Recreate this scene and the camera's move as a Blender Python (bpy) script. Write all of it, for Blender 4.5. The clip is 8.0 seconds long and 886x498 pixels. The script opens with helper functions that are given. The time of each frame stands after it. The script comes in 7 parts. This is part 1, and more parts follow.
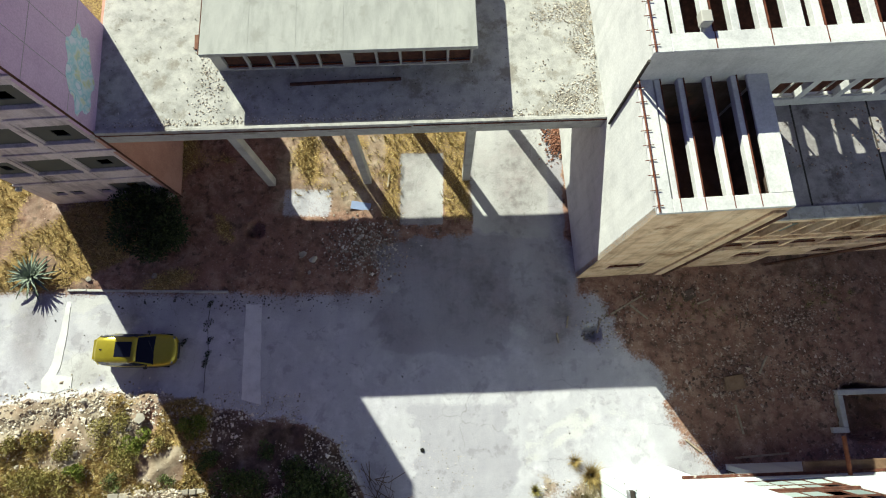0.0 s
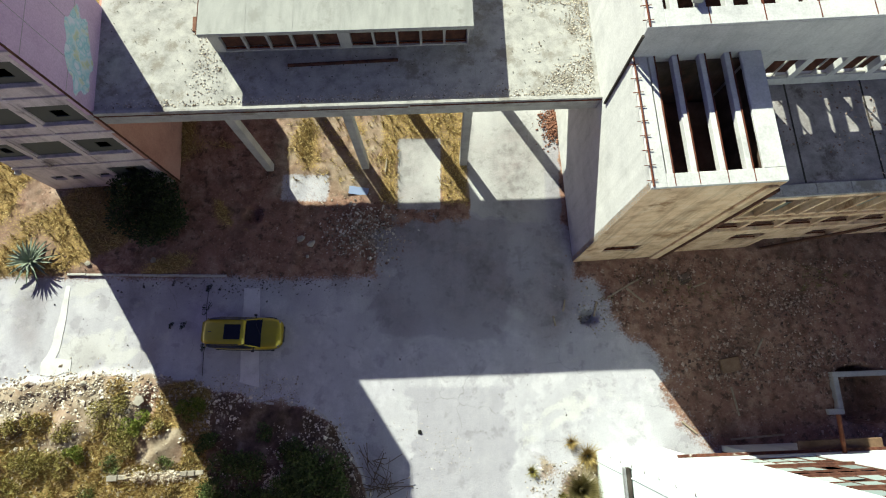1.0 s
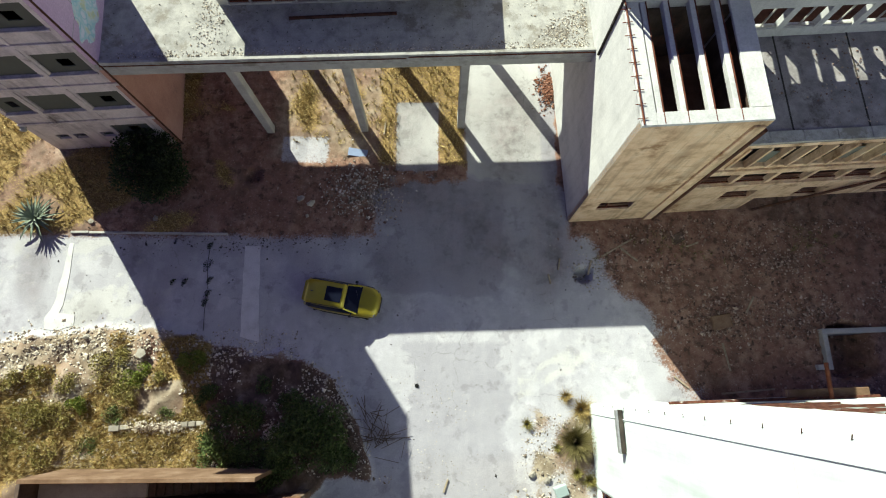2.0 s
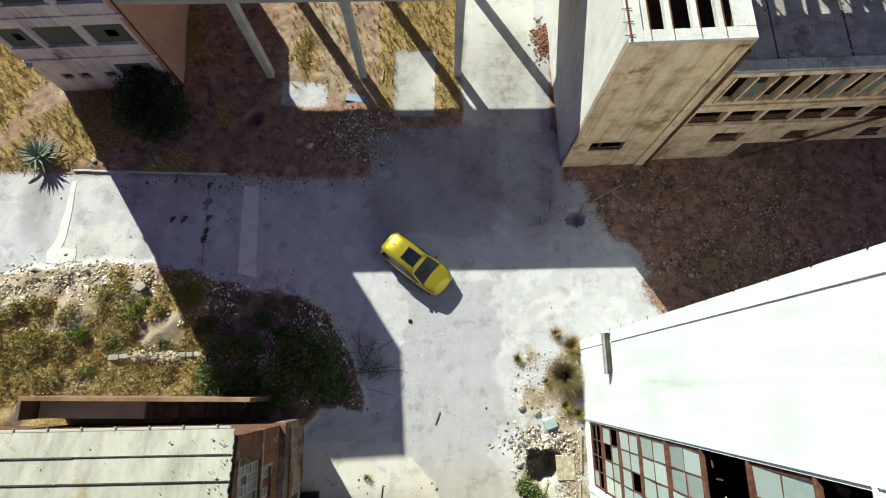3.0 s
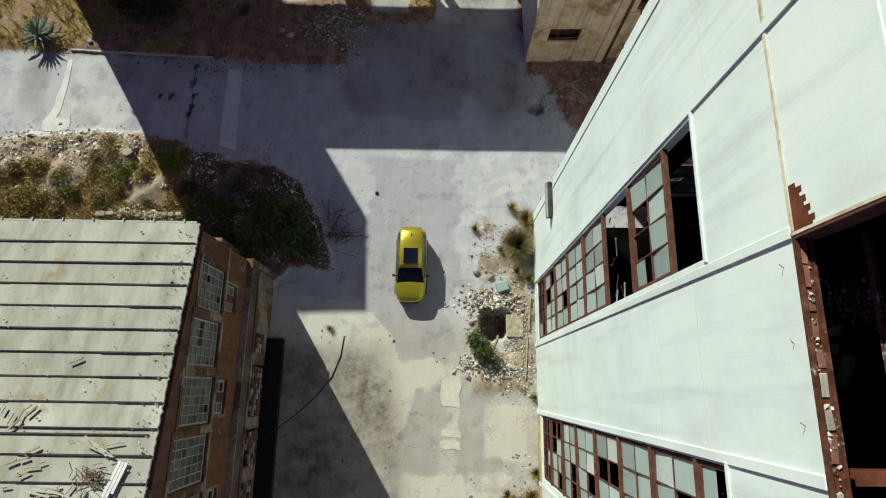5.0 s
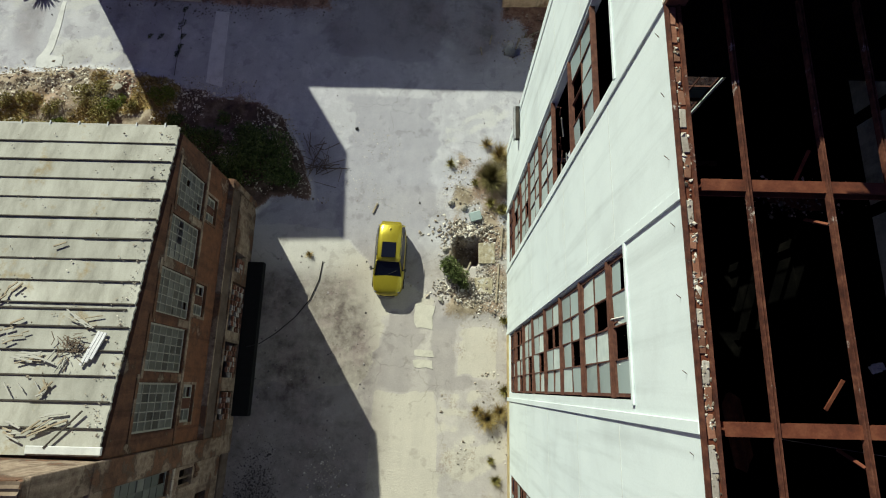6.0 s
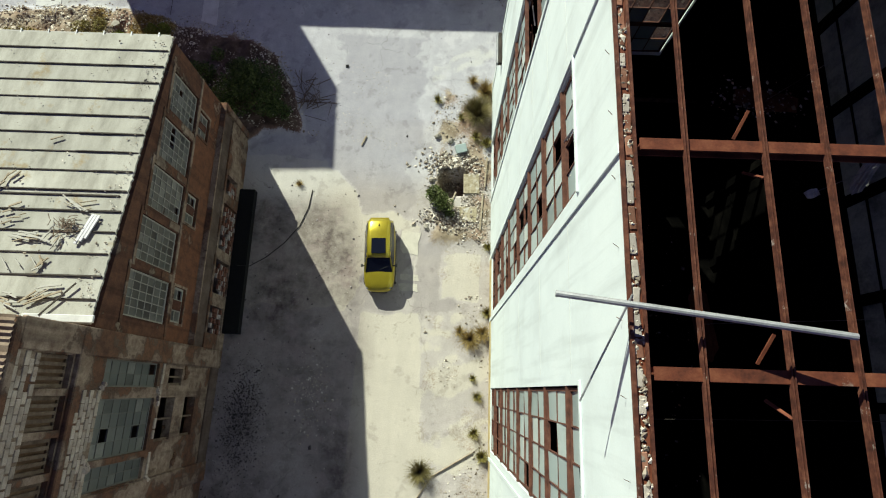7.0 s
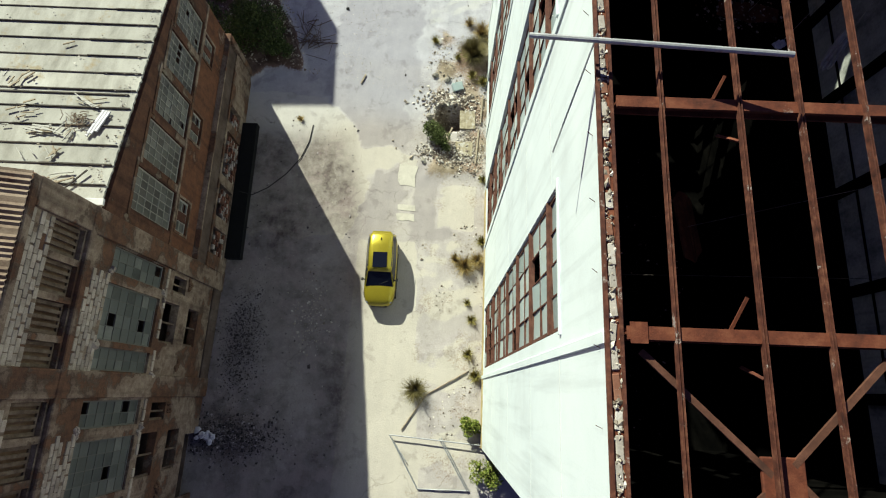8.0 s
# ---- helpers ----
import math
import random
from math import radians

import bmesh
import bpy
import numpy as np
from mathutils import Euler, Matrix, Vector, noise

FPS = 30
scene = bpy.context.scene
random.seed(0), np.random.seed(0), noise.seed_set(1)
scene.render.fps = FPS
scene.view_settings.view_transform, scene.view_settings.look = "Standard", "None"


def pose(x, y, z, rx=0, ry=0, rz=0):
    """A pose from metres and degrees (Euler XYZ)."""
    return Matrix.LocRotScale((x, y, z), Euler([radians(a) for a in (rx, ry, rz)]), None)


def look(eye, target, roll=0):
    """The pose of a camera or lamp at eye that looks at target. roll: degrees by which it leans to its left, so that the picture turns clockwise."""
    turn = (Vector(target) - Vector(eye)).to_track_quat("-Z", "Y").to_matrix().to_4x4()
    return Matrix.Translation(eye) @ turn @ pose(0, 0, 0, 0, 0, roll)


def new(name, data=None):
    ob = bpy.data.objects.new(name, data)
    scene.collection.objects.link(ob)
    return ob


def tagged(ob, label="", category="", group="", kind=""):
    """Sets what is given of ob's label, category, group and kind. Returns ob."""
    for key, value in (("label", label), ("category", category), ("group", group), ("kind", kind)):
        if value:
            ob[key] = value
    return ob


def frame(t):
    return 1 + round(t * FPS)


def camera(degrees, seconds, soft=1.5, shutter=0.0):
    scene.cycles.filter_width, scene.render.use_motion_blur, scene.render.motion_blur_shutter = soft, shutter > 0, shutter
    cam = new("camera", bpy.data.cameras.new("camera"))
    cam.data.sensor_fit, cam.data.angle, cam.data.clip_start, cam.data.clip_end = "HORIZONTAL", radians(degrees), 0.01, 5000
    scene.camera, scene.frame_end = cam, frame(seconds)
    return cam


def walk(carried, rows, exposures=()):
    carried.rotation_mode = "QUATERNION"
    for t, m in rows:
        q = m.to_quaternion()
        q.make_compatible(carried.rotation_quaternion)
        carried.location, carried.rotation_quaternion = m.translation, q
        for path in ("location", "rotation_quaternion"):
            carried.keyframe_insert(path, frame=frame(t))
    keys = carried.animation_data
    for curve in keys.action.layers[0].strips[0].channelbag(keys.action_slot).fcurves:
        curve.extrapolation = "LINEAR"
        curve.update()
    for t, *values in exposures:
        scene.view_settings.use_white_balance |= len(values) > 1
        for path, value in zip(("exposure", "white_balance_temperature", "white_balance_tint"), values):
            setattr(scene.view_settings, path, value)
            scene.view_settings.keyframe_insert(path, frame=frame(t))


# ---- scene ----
cam = camera(77.1, 8.0, soft=1.1)
METRES, EYE, TILT, LEAN, TURN = 29.5, 32.4, -76.5, 0.0, 0.0
ROWS = [
    (0.0, 0.0, 0.0, 0.0, 0.0, 0.0, -0.0),
    (0.5, 0.0013, 0.0001, -0.008, -0.02, 0.01, 0.0),
    (1.0, 0.0049, -0.0055, -0.0324, -0.02, 0.02, 0.06),
    (1.5, 0.0065, -0.0152, -0.0693, -0.07, 0.13, -0.01),
    (3.0, 0.0224, -0.0477, -0.2386, -0.04, 0.26, -0.9),
    (3.5, 0.0362, -0.0618, -0.3024, 0.09, 0.33, -1.48),
    (4.0, 0.0571, -0.0793, -0.3695, 0.25, 0.39, -2.09),
    (5.5, 0.1431, -0.1485, -0.5646, 0.34, 0.56, -3.08),
    (6.0, 0.1719, -0.1685, -0.6394, 0.35, 0.62, -3.37),
    (6.5, 0.1932, -0.1837, -0.7103, 0.35, 0.67, -3.63),
    (7.0, 0.2109, -0.2019, -0.7876, 0.33, 0.75, -3.8),
    (7.5, 0.2225, -0.2174, -0.8588, 0.33, 0.86, -3.96),
    (8.0, 0.2299, -0.2342, -0.9351, 0.35, 0.96, -4.14),
]
EXPOSURES = [(0.0, 1.1, 6560, 69), (1.5, 1.12, 6560, 69), (3.5, 0.89, 6560, 69), (5.5, 0.36, 6560, 69), (6.5, 0.58, 6560, 69), (8.0, 0.8, 6560, 69)]
walk(cam, [(t, pose(0, 0, EYE, TILT, LEAN, TURN) @ pose(METRES * x, METRES * y, METRES * z, 90 + pitch, roll, yaw)) for t, x, y, z, yaw, pitch, roll in ROWS], EXPOSURES)

# light: low sun from the north-west, clear sky
SUN_TRAVEL = Vector((0.556, -0.831, -1 / 1.585)).normalized()
world = bpy.data.worlds.new("world")
scene.world = world
world.use_nodes = True
_nt = world.node_tree
_sky = _nt.nodes.new("ShaderNodeTexSky")
_sky.sky_type, _sky.sun_disc = "NISHITA", False
_sky.sun_elevation = math.asin(-SUN_TRAVEL.z)
_sky.sun_rotation = math.atan2(-SUN_TRAVEL.x, -SUN_TRAVEL.y)
_sky.altitude, _sky.air_density, _sky.dust_density, _sky.ozone_density = 100, 1.0, 0.3, 6.0
_nt.links.new(_sky.outputs[0], _nt.nodes["Background"].inputs[0])
_nt.nodes["Background"].inputs[1].default_value = 0.0305
sun = new("sun", bpy.data.lights.new("sun", "SUN"))
sun.data.energy, sun.data.angle, sun.data.color = 5.8, radians(0.5), (0.635, 1.0, 0.595)
sun.matrix_basis = look((0, 0, 60), Vector((0, 0, 60)) + SUN_TRAVEL)
# materials
def principled(name, rough=0.9, metal=0.0, spec=0.3):
    m = bpy.data.materials.new(name)
    m.use_nodes = True
    b = m.node_tree.nodes["Principled BSDF"]
    b.inputs["Roughness"].default_value, b.inputs["Metallic"].default_value = rough, metal
    b.inputs["Specular IOR Level"].default_value = spec
    return m, m.node_tree, b


def nd(nt, kind, **inputs):
    n = nt.nodes.new("ShaderNode" + kind)
    for k, v in inputs.items():
        n.inputs[k.replace("_", " ")].default_value = v
    return n


def noise_tex(nt, vec, scale, detail=6, rough=0.6, stretch=None):
    n = nd(nt, "TexNoise", Scale=scale, Detail=detail, Roughness=rough)
    if stretch:
        mp = nd(nt, "Mapping")
        mp.inputs["Scale"].default_value = stretch
        nt.links.new(vec, mp.inputs[0])
        vec = mp.outputs[0]
    nt.links.new(vec, n.inputs["Vector"])
    return n.outputs["Fac"]


def ramp(nt, fac, stops):
    r = nt.nodes.new("ShaderNodeValToRGB")
    e = r.color_ramp.elements
    while len(e) < len(stops):
        e.new(0.5)
    for el, (p, c) in zip(e, stops):
        el.position = p
        el.color = (*c, 1) if not isinstance(c, (int, float)) else (c, c, c, 1)
    nt.links.new(fac, r.inputs[0])
    return r.outputs[0]


def mix(nt, fac, a, b, blend="MIX"):
    n = nt.nodes.new("ShaderNodeMix")
    n.data_type, n.blend_type = "RGBA", blend
    for v, s in ((fac, n.inputs[0]), (a, n.inputs[6]), (b, n.inputs[7])):
        if isinstance(v, (int, float)):
            s.default_value = v
        elif isinstance(v, tuple):
            s.default_value = (*v, 1)
        else:
            nt.links.new(v, s)
    return n.outputs[2]


def math_node(nt, op, a, b):
    n = nt.nodes.new("ShaderNodeMath")
    n.operation = op
    for v, s in ((a, n.inputs[0]), (b, n.inputs[1])):
        if isinstance(v, (int, float)):
            s.default_value = v
        else:
            nt.links.new(v, s)
    return n.outputs[0]


def bump(nt, b, height, strength, dist):
    n = nd(nt, "Bump", Strength=strength, Distance=dist)
    nt.links.new(height, n.inputs["Height"])
    nt.links.new(n.outputs[0], b.inputs["Normal"])


def coords(nt):
    g = nt.nodes.new("ShaderNodeNewGeometry")
    return g.outputs["Position"]


def local_coords(nt):
    return nt.nodes.new("ShaderNodeTexCoord").outputs["Object"]


def surface(name, dark, base, light, scale=1.2, grain=18, rough=0.9, stain=None, stain_at=0.58, stretch=None, relief=0.35, vary=0.0,
            local=False, metal=0.0, spec=0.3, streaks=0.0, grit=0.6):
    """Weathered surface: broad tone, stains, grain, relief."""
    m, nt, b = principled(name, rough, metal, spec)
    p = local_coords(nt) if local else coords(nt)
    broad = noise_tex(nt, p, scale, 8, 0.65, stretch)
    fine = noise_tex(nt, p, grain, 4, 0.7)
    col = ramp(nt, broad, [(0.28, dark), (0.5, base), (0.74, light)])
    if stain:
        s = noise_tex(nt, p, scale * 0.45, 10, 0.72)
        col = mix(nt, ramp(nt, s, [(stain_at, 0.0), (stain_at + 0.09, 1.0)]), col, stain)
    if streaks:
        s = noise_tex(nt, p, 2.2, 6, 0.6, (1, 1, 0.06))
        col = mix(nt, ramp(nt, s, [(0.5, 0.0), (0.75, streaks)]), col, tuple(v * 0.4 for v in dark))
    col = mix(nt, grit, col, ramp(nt, fine, [(0.3, 0.62), (0.7, 1.0)]), "MULTIPLY")
    if vary:
        o = nt.nodes.new("ShaderNodeObjectInfo")
        col = mix(nt, 1.0, col, ramp(nt, o.outputs["Random"], [(0.0, 1 - vary), (1.0, 1.0)]), "MULTIPLY")
    nt.links.new(col, b.inputs["Base Color"])
    bump(nt, b, fine, relief, 0.02)
    return m


M = {}
M["white_wall"] = surface("white_render", (0.54, 0.605, 0.605), (0.62, 0.705, 0.705), (0.67, 0.75, 0.745), 0.35, 30, 0.85, (0.58, 0.57, 0.5), 0.63, relief=0.06, streaks=0.3, grit=0.22)
M["tower_wall"] = surface("grey_render", (0.42, 0.42, 0.42), (0.56, 0.56, 0.55), (0.64, 0.64, 0.62), 0.6, 12, 0.9, (0.4, 0.37, 0.33), 0.64, relief=0.2, streaks=0.22)
M["beige_wall"] = surface("beige_render", (0.45, 0.26, 0.15), (0.76, 0.5, 0.32), (0.84, 0.63, 0.45), 1.0, 22, 0.9, (0.36, 0.19, 0.1), 0.55, relief=0.25, streaks=0.75, grit=0.5)
M["lilac_wall"] = surface("lilac_paint", (0.54, 0.35, 0.49), (0.66, 0.45, 0.6), (0.72, 0.52, 0.66), 0.3, 12, 0.9, (0.42, 0.32, 0.37), 0.62, relief=0.15)
M["left_wall"] = surface("stained_render", (0.46, 0.38, 0.37), (0.7, 0.6, 0.58), (0.78, 0.69, 0.66), 0.8, 12, 0.9, (0.2, 0.16, 0.15), 0.6, relief=0.2, streaks=0.6)
M["salmon_wall"] = surface("salmon_paint", (0.42, 0.2, 0.15), (0.52, 0.26, 0.2), (0.58, 0.32, 0.25), 0.5, 12, 0.9, (0.3, 0.15, 0.12), 0.62, relief=0.2)
M["concrete"] = surface("raw_concrete", (0.3, 0.29, 0.27), (0.42, 0.41, 0.38), (0.52, 0.5, 0.46), 0.9, 20, 0.95, (0.25, 0.23, 0.2), 0.6, relief=0.35)
M["roof_slab"] = surface("roof_screed", (0.24, 0.235, 0.22), (0.4, 0.39, 0.365), (0.52, 0.5, 0.46), 1.6, 24, 0.95, (0.26, 0.235, 0.2), 0.53, relief=0.6)
M["roof_grey"] = surface("roof_felt", (0.27, 0.275, 0.255), (0.35, 0.355, 0.33), (0.42, 0.42, 0.39), 2.0, 25, 0.9, (0.28, 0.28, 0.255), 0.56, stretch=(1, 0.3, 1), relief=0.3)
M["panel"] = surface("roof_panel", (0.25, 0.235, 0.2), (0.41, 0.395, 0.345), (0.52, 0.505, 0.45), 1.3, 26, 0.9, (0.34, 0.265, 0.165), 0.57, stretch=(1, 0.3, 1), relief=0.2, vary=0.25, grit=0.55)
M["wing_roof"] = surface("dirty_bitumen_roof", (0.16, 0.145, 0.145), (0.28, 0.255, 0.255), (0.4, 0.37, 0.365), 1.4, 20, 0.95, (0.13, 0.105, 0.1), 0.56, relief=0.5)
# Near black for insides seen through openings: shade put into the colour.
M["shade_black"] = surface("shade_black_concrete", (0.0015, 0.0015, 0.0015), (0.003, 0.0028, 0.0026), (0.008, 0.007, 0.006), 0.6, 10, 1.0, relief=0.3, spec=0.0)
M["matte_black"] = surface("flat_black", (0.004, 0.004, 0.004), (0.006, 0.006, 0.006), (0.01, 0.01, 0.01), 2, 20, 0.95)
M["rust"] = surface("rusted_steel", (0.06, 0.015, 0.008), (0.16, 0.038, 0.017), (0.26, 0.08, 0.037), 2.5, 30, 0.8, (0.42, 0.34, 0.28), 0.69, relief=0.3, metal=0.15)
M["wood"] = surface("old_timber", (0.2, 0.15, 0.1), (0.34, 0.27, 0.19), (0.45, 0.38, 0.29), 3, 40, 0.9, stretch=(1, 1, 6))
M["steel"] = surface("galvanised_pipe", (0.25, 0.26, 0.27), (0.36, 0.37, 0.38), (0.45, 0.46, 0.46), 3, 30, 0.55, metal=0.5)
M["brick"] = surface("red_brick", (0.2, 0.07, 0.04), (0.33, 0.13, 0.08), (0.42, 0.22, 0.15), 3, 30, 0.95, (0.6, 0.55, 0.5), 0.64, vary=0.5)
M["stone"] = surface("rubble_stone", (0.3, 0.26, 0.21), (0.42, 0.38, 0.32), (0.55, 0.51, 0.45), 2, 20, 0.95, vary=0.4)


def plain(name, color, rough=0.6, metal=0.0, spec=0.5, coat=0.0):
    m, nt, b = principled(name, rough, metal, spec)
    n = noise_tex(nt, local_coords(nt), 6, 5, 0.6)
    nt.links.new(mix(nt, ramp(nt, n, [(0.3, 0.0), (0.7, 0.35)]), color, tuple(min(1, v * 0.75) for v in color)), b.inputs["Base Color"])
    b.inputs["Coat Weight"].default_value = coat
    b.inputs["Coat Roughness"].default_value = 0.08
    return m


M["paint_yellow"] = plain("car_paint", (0.42, 0.325, 0.012), 0.3, 0.6, 0.5, 0.6)
M["car_glass"] = plain("tinted_glass", (0.006, 0.008, 0.016), 0.08, 0, 0.25)
M["car_plastic"] = plain("black_plastic", (0.02, 0.02, 0.02), 0.5)
M["tyre"] = plain("tyre_rubber", (0.015, 0.015, 0.015), 0.85)
M["rim"] = plain("alloy", (0.4, 0.4, 0.42), 0.3, 0.9)
M["lamp_lens"] = plain("lamp_lens", (0.16, 0.17, 0.18), 0.15)
M["tail_lens"] = plain("tail_lens", (0.3, 0.01, 0.01), 0.15)
def pane_glass(name, tones, rough):
    """Dusty panes: each has its own tone, with wiped and dirty areas."""
    m, nt, b = principled(name, rough, 0, 0.5)
    o = nt.nodes.new("ShaderNodeObjectInfo")
    n = noise_tex(nt, coords(nt), 3.5, 6, 0.65)
    col = ramp(nt, o.outputs["Random"], list(zip((0.0, 0.35, 0.75, 1.0), tones)))
    nt.links.new(mix(nt, ramp(nt, n, [(0.4, 0.0), (0.65, 0.5)]), col, tones[1]), b.inputs["Base Color"])
    return m


M["glass_pane"] = pane_glass("dusty_wired_glass", [(0.16, 0.22, 0.22), (0.27, 0.36, 0.355), (0.35, 0.45, 0.44), (0.5, 0.58, 0.55)], 0.35)
M["glass_dark"] = pane_glass("dusty_dark_glass", [(0.03, 0.03, 0.026), (0.07, 0.07, 0.06), (0.095, 0.1, 0.088), (0.16, 0.165, 0.145)], 0.35)
M["frame_white"] = plain("flaked_white_frame", (0.36, 0.345, 0.31), 0.8)
M["frame_green"] = plain("green_grey_shutter", (0.075, 0.08, 0.064), 0.8)


def leaf_material(name, a, b_, c):
    m, nt, b = principled(name, 0.7, 0, 0.25)
    g = nt.nodes.new("ShaderNodeNewGeometry")
    nt.links.new(ramp(nt, g.outputs["Random Per Island"], [(0.0, a), (0.55, b_), (1.0, c)]), b.inputs["Base Color"])
    return m


M["leaf_dark"] = leaf_material("shrub_leaf", (0.01, 0.019, 0.006), (0.026, 0.045, 0.013), (0.06, 0.085, 0.026))
M["leaf_green"] = leaf_material("weed_leaf", (0.06, 0.1, 0.012), (0.15, 0.21, 0.025), (0.3, 0.3, 0.07))
M["leaf_dry"] = leaf_material("dry_grass", (0.13, 0.08, 0.026), (0.34, 0.225, 0.07), (0.58, 0.44, 0.19))
M["leaf_agave"] = leaf_material("agave_leaf", (0.1, 0.14, 0.1), (0.2, 0.25, 0.19), (0.36, 0.41, 0.33))
M["gravel"] = leaf_material("rubble_mix", (0.11, 0.08, 0.06), (0.33, 0.275, 0.22), (0.64, 0.59, 0.52))
M["inner_panel"] = surface("inner_panel_concrete", (0.14, 0.145, 0.14), (0.44, 0.45, 0.42), (0.6, 0.62, 0.58), 0.5, 8, 0.95, relief=0.3, streaks=0.5, spec=0.0)
M["wall_joint"] = plain("filled_joint", (0.5, 0.52, 0.5), 0.9)
M["joint"] = plain("joint_shadow_gap", (0.3, 0.3, 0.28), 0.9)
M["ochre"] = surface("ochre_plinth", (0.3, 0.2, 0.08), (0.46, 0.34, 0.16), (0.58, 0.48, 0.3), 1.2, 14, 0.95, (0.55, 0.53, 0.46), 0.58)
M["limed_brick"] = surface("limed_brick", (0.32, 0.26, 0.22), (0.46, 0.4, 0.35), (0.58, 0.54, 0.5), 3, 30, 0.95, (0.3, 0.13, 0.08), 0.6, vary=0.25)
M["limed_rust"] = surface("limed_rust", (0.3, 0.15, 0.08), (0.6, 0.55, 0.45), (0.72, 0.7, 0.62), 1.8, 25, 0.9, (0.28, 0.1, 0.04), 0.58)
M["flaked_rust"] = surface("flaked_rust", (0.035, 0.01, 0.007), (0.115, 0.032, 0.018), (0.25, 0.09, 0.05), 6.0, 30, 0.75, (0.6, 0.55, 0.5), 0.6, relief=0.3, metal=0.15)
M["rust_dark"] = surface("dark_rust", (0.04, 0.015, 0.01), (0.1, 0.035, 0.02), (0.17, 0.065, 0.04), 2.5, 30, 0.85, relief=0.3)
M["orange_rust"] = surface("orange_rust", (0.25, 0.07, 0.015), (0.42, 0.14, 0.03), (0.5, 0.2, 0.06), 1.5, 20, 0.85)
M["old_plank"] = surface("grey_plank", (0.06, 0.055, 0.05), (0.12, 0.11, 0.1), (0.2, 0.18, 0.16), 2, 30, 0.9)
M["torn_sheet"] = surface("torn_sheet", (0.35, 0.3, 0.24), (0.55, 0.52, 0.46), (0.68, 0.66, 0.6), 2, 20, 0.8, (0.25, 0.1, 0.05), 0.6)
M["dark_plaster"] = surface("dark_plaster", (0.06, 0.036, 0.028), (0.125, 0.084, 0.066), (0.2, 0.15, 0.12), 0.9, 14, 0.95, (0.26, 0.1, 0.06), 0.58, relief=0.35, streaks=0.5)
M["brown_plaster"] = surface("brown_plaster", (0.11, 0.055, 0.03), (0.2, 0.11, 0.065), (0.3, 0.19, 0.13), 0.8, 14, 0.95, (0.42, 0.34, 0.27), 0.63, relief=0.35)
M["pale_brick"] = surface("limewashed_brick", (0.36, 0.285, 0.22), (0.56, 0.46, 0.37), (0.68, 0.59, 0.5), 2.5, 25, 0.95, (0.3, 0.2, 0.14), 0.6, vary=0.35)
M["brown_sheet"] = surface("brown_sheet", (0.12, 0.07, 0.045), (0.24, 0.16, 0.11), (0.36, 0.27, 0.2), 1.2, 20, 0.8, (0.12, 0.05, 0.03), 0.58)
M["wood_dark"] = surface("dark_timber", (0.08, 0.05, 0.035), (0.17, 0.115, 0.08), (0.27, 0.2, 0.15), 2, 30, 0.9)
M["dark_rib"] = surface("tarred_rib", (0.02, 0.017, 0.014), (0.05, 0.04, 0.033), (0.1, 0.08, 0.065), 2, 30, 0.9)


def peeled(name, coat, coat_dark, under, under_dark, scale=0.9, at=0.5, streaks=0.5):
    """Old render that has come off in sheets: crisp-edged patches of coat over the wall beneath, water streaks, grain."""
    m, nt, b = principled(name, 0.93, 0, 0.2)
    p = coords(nt)
    fine = noise_tex(nt, p, 22, 5, 0.7)
    mid = noise_tex(nt, p, 2.2, 8, 0.7)
    sheet = noise_tex(nt, p, scale, 12, 0.62)
    top = mix(nt, ramp(nt, mid, [(0.35, 0.0), (0.65, 1.0)]), coat_dark, coat)
    low = mix(nt, ramp(nt, mid, [(0.38, 0.0), (0.62, 1.0)]), under_dark, under)
    gone = ramp(nt, sheet, [(at, 0.0), (at + 0.025, 1.0)])
    col = mix(nt, gone, top, low)
    rim = ramp(nt, sheet, [(at - 0.03, 0.0), (at, 0.7), (at + 0.03, 0.0)])
    col = mix(nt, rim, col, tuple(v * 0.45 for v in under_dark))
    run = noise_tex(nt, p, 2.4, 6, 0.6, (1, 1, 0.07))
    col = mix(nt, ramp(nt, run, [(0.5, 0.0), (0.72, streaks)]), col, tuple(v * 0.4 for v in coat_dark))
    col = mix(nt, 0.65, col, ramp(nt, fine, [(0.3, 0.6), (0.68, 1.0)]), "MULTIPLY")
    nt.links.new(col, b.inputs["Base Color"])
    bump(nt, b, math_node(nt, "SUBTRACT", fine, math_node(nt, "MULTIPLY", gone, 1.5)), 0.5, 0.03)
    return m


M["glass_green"] = pane_glass("green_dusty_glass", [(0.05, 0.058, 0.053), (0.095, 0.11, 0.1), (0.125, 0.14, 0.125), (0.21, 0.225, 0.2)], 0.4)
M["ruin_wall"] = peeled("ruined_render", (0.43, 0.325, 0.24), (0.2, 0.125, 0.09), (0.22, 0.105, 0.062), (0.11, 0.052, 0.034), 0.55, 0.53, 0.65)
M["terracotta"] = peeled("terracotta_render", (0.2, 0.085, 0.05), (0.1, 0.045, 0.03), (0.32, 0.25, 0.19), (0.14, 0.09, 0.065), 0.7, 0.57, 0.7)
M["orange_render"] = peeled("orange_render", (0.25, 0.098, 0.05), (0.14, 0.058, 0.036), (0.36, 0.26, 0.2), (0.16, 0.08, 0.055), 0.5, 0.63, 0.6)


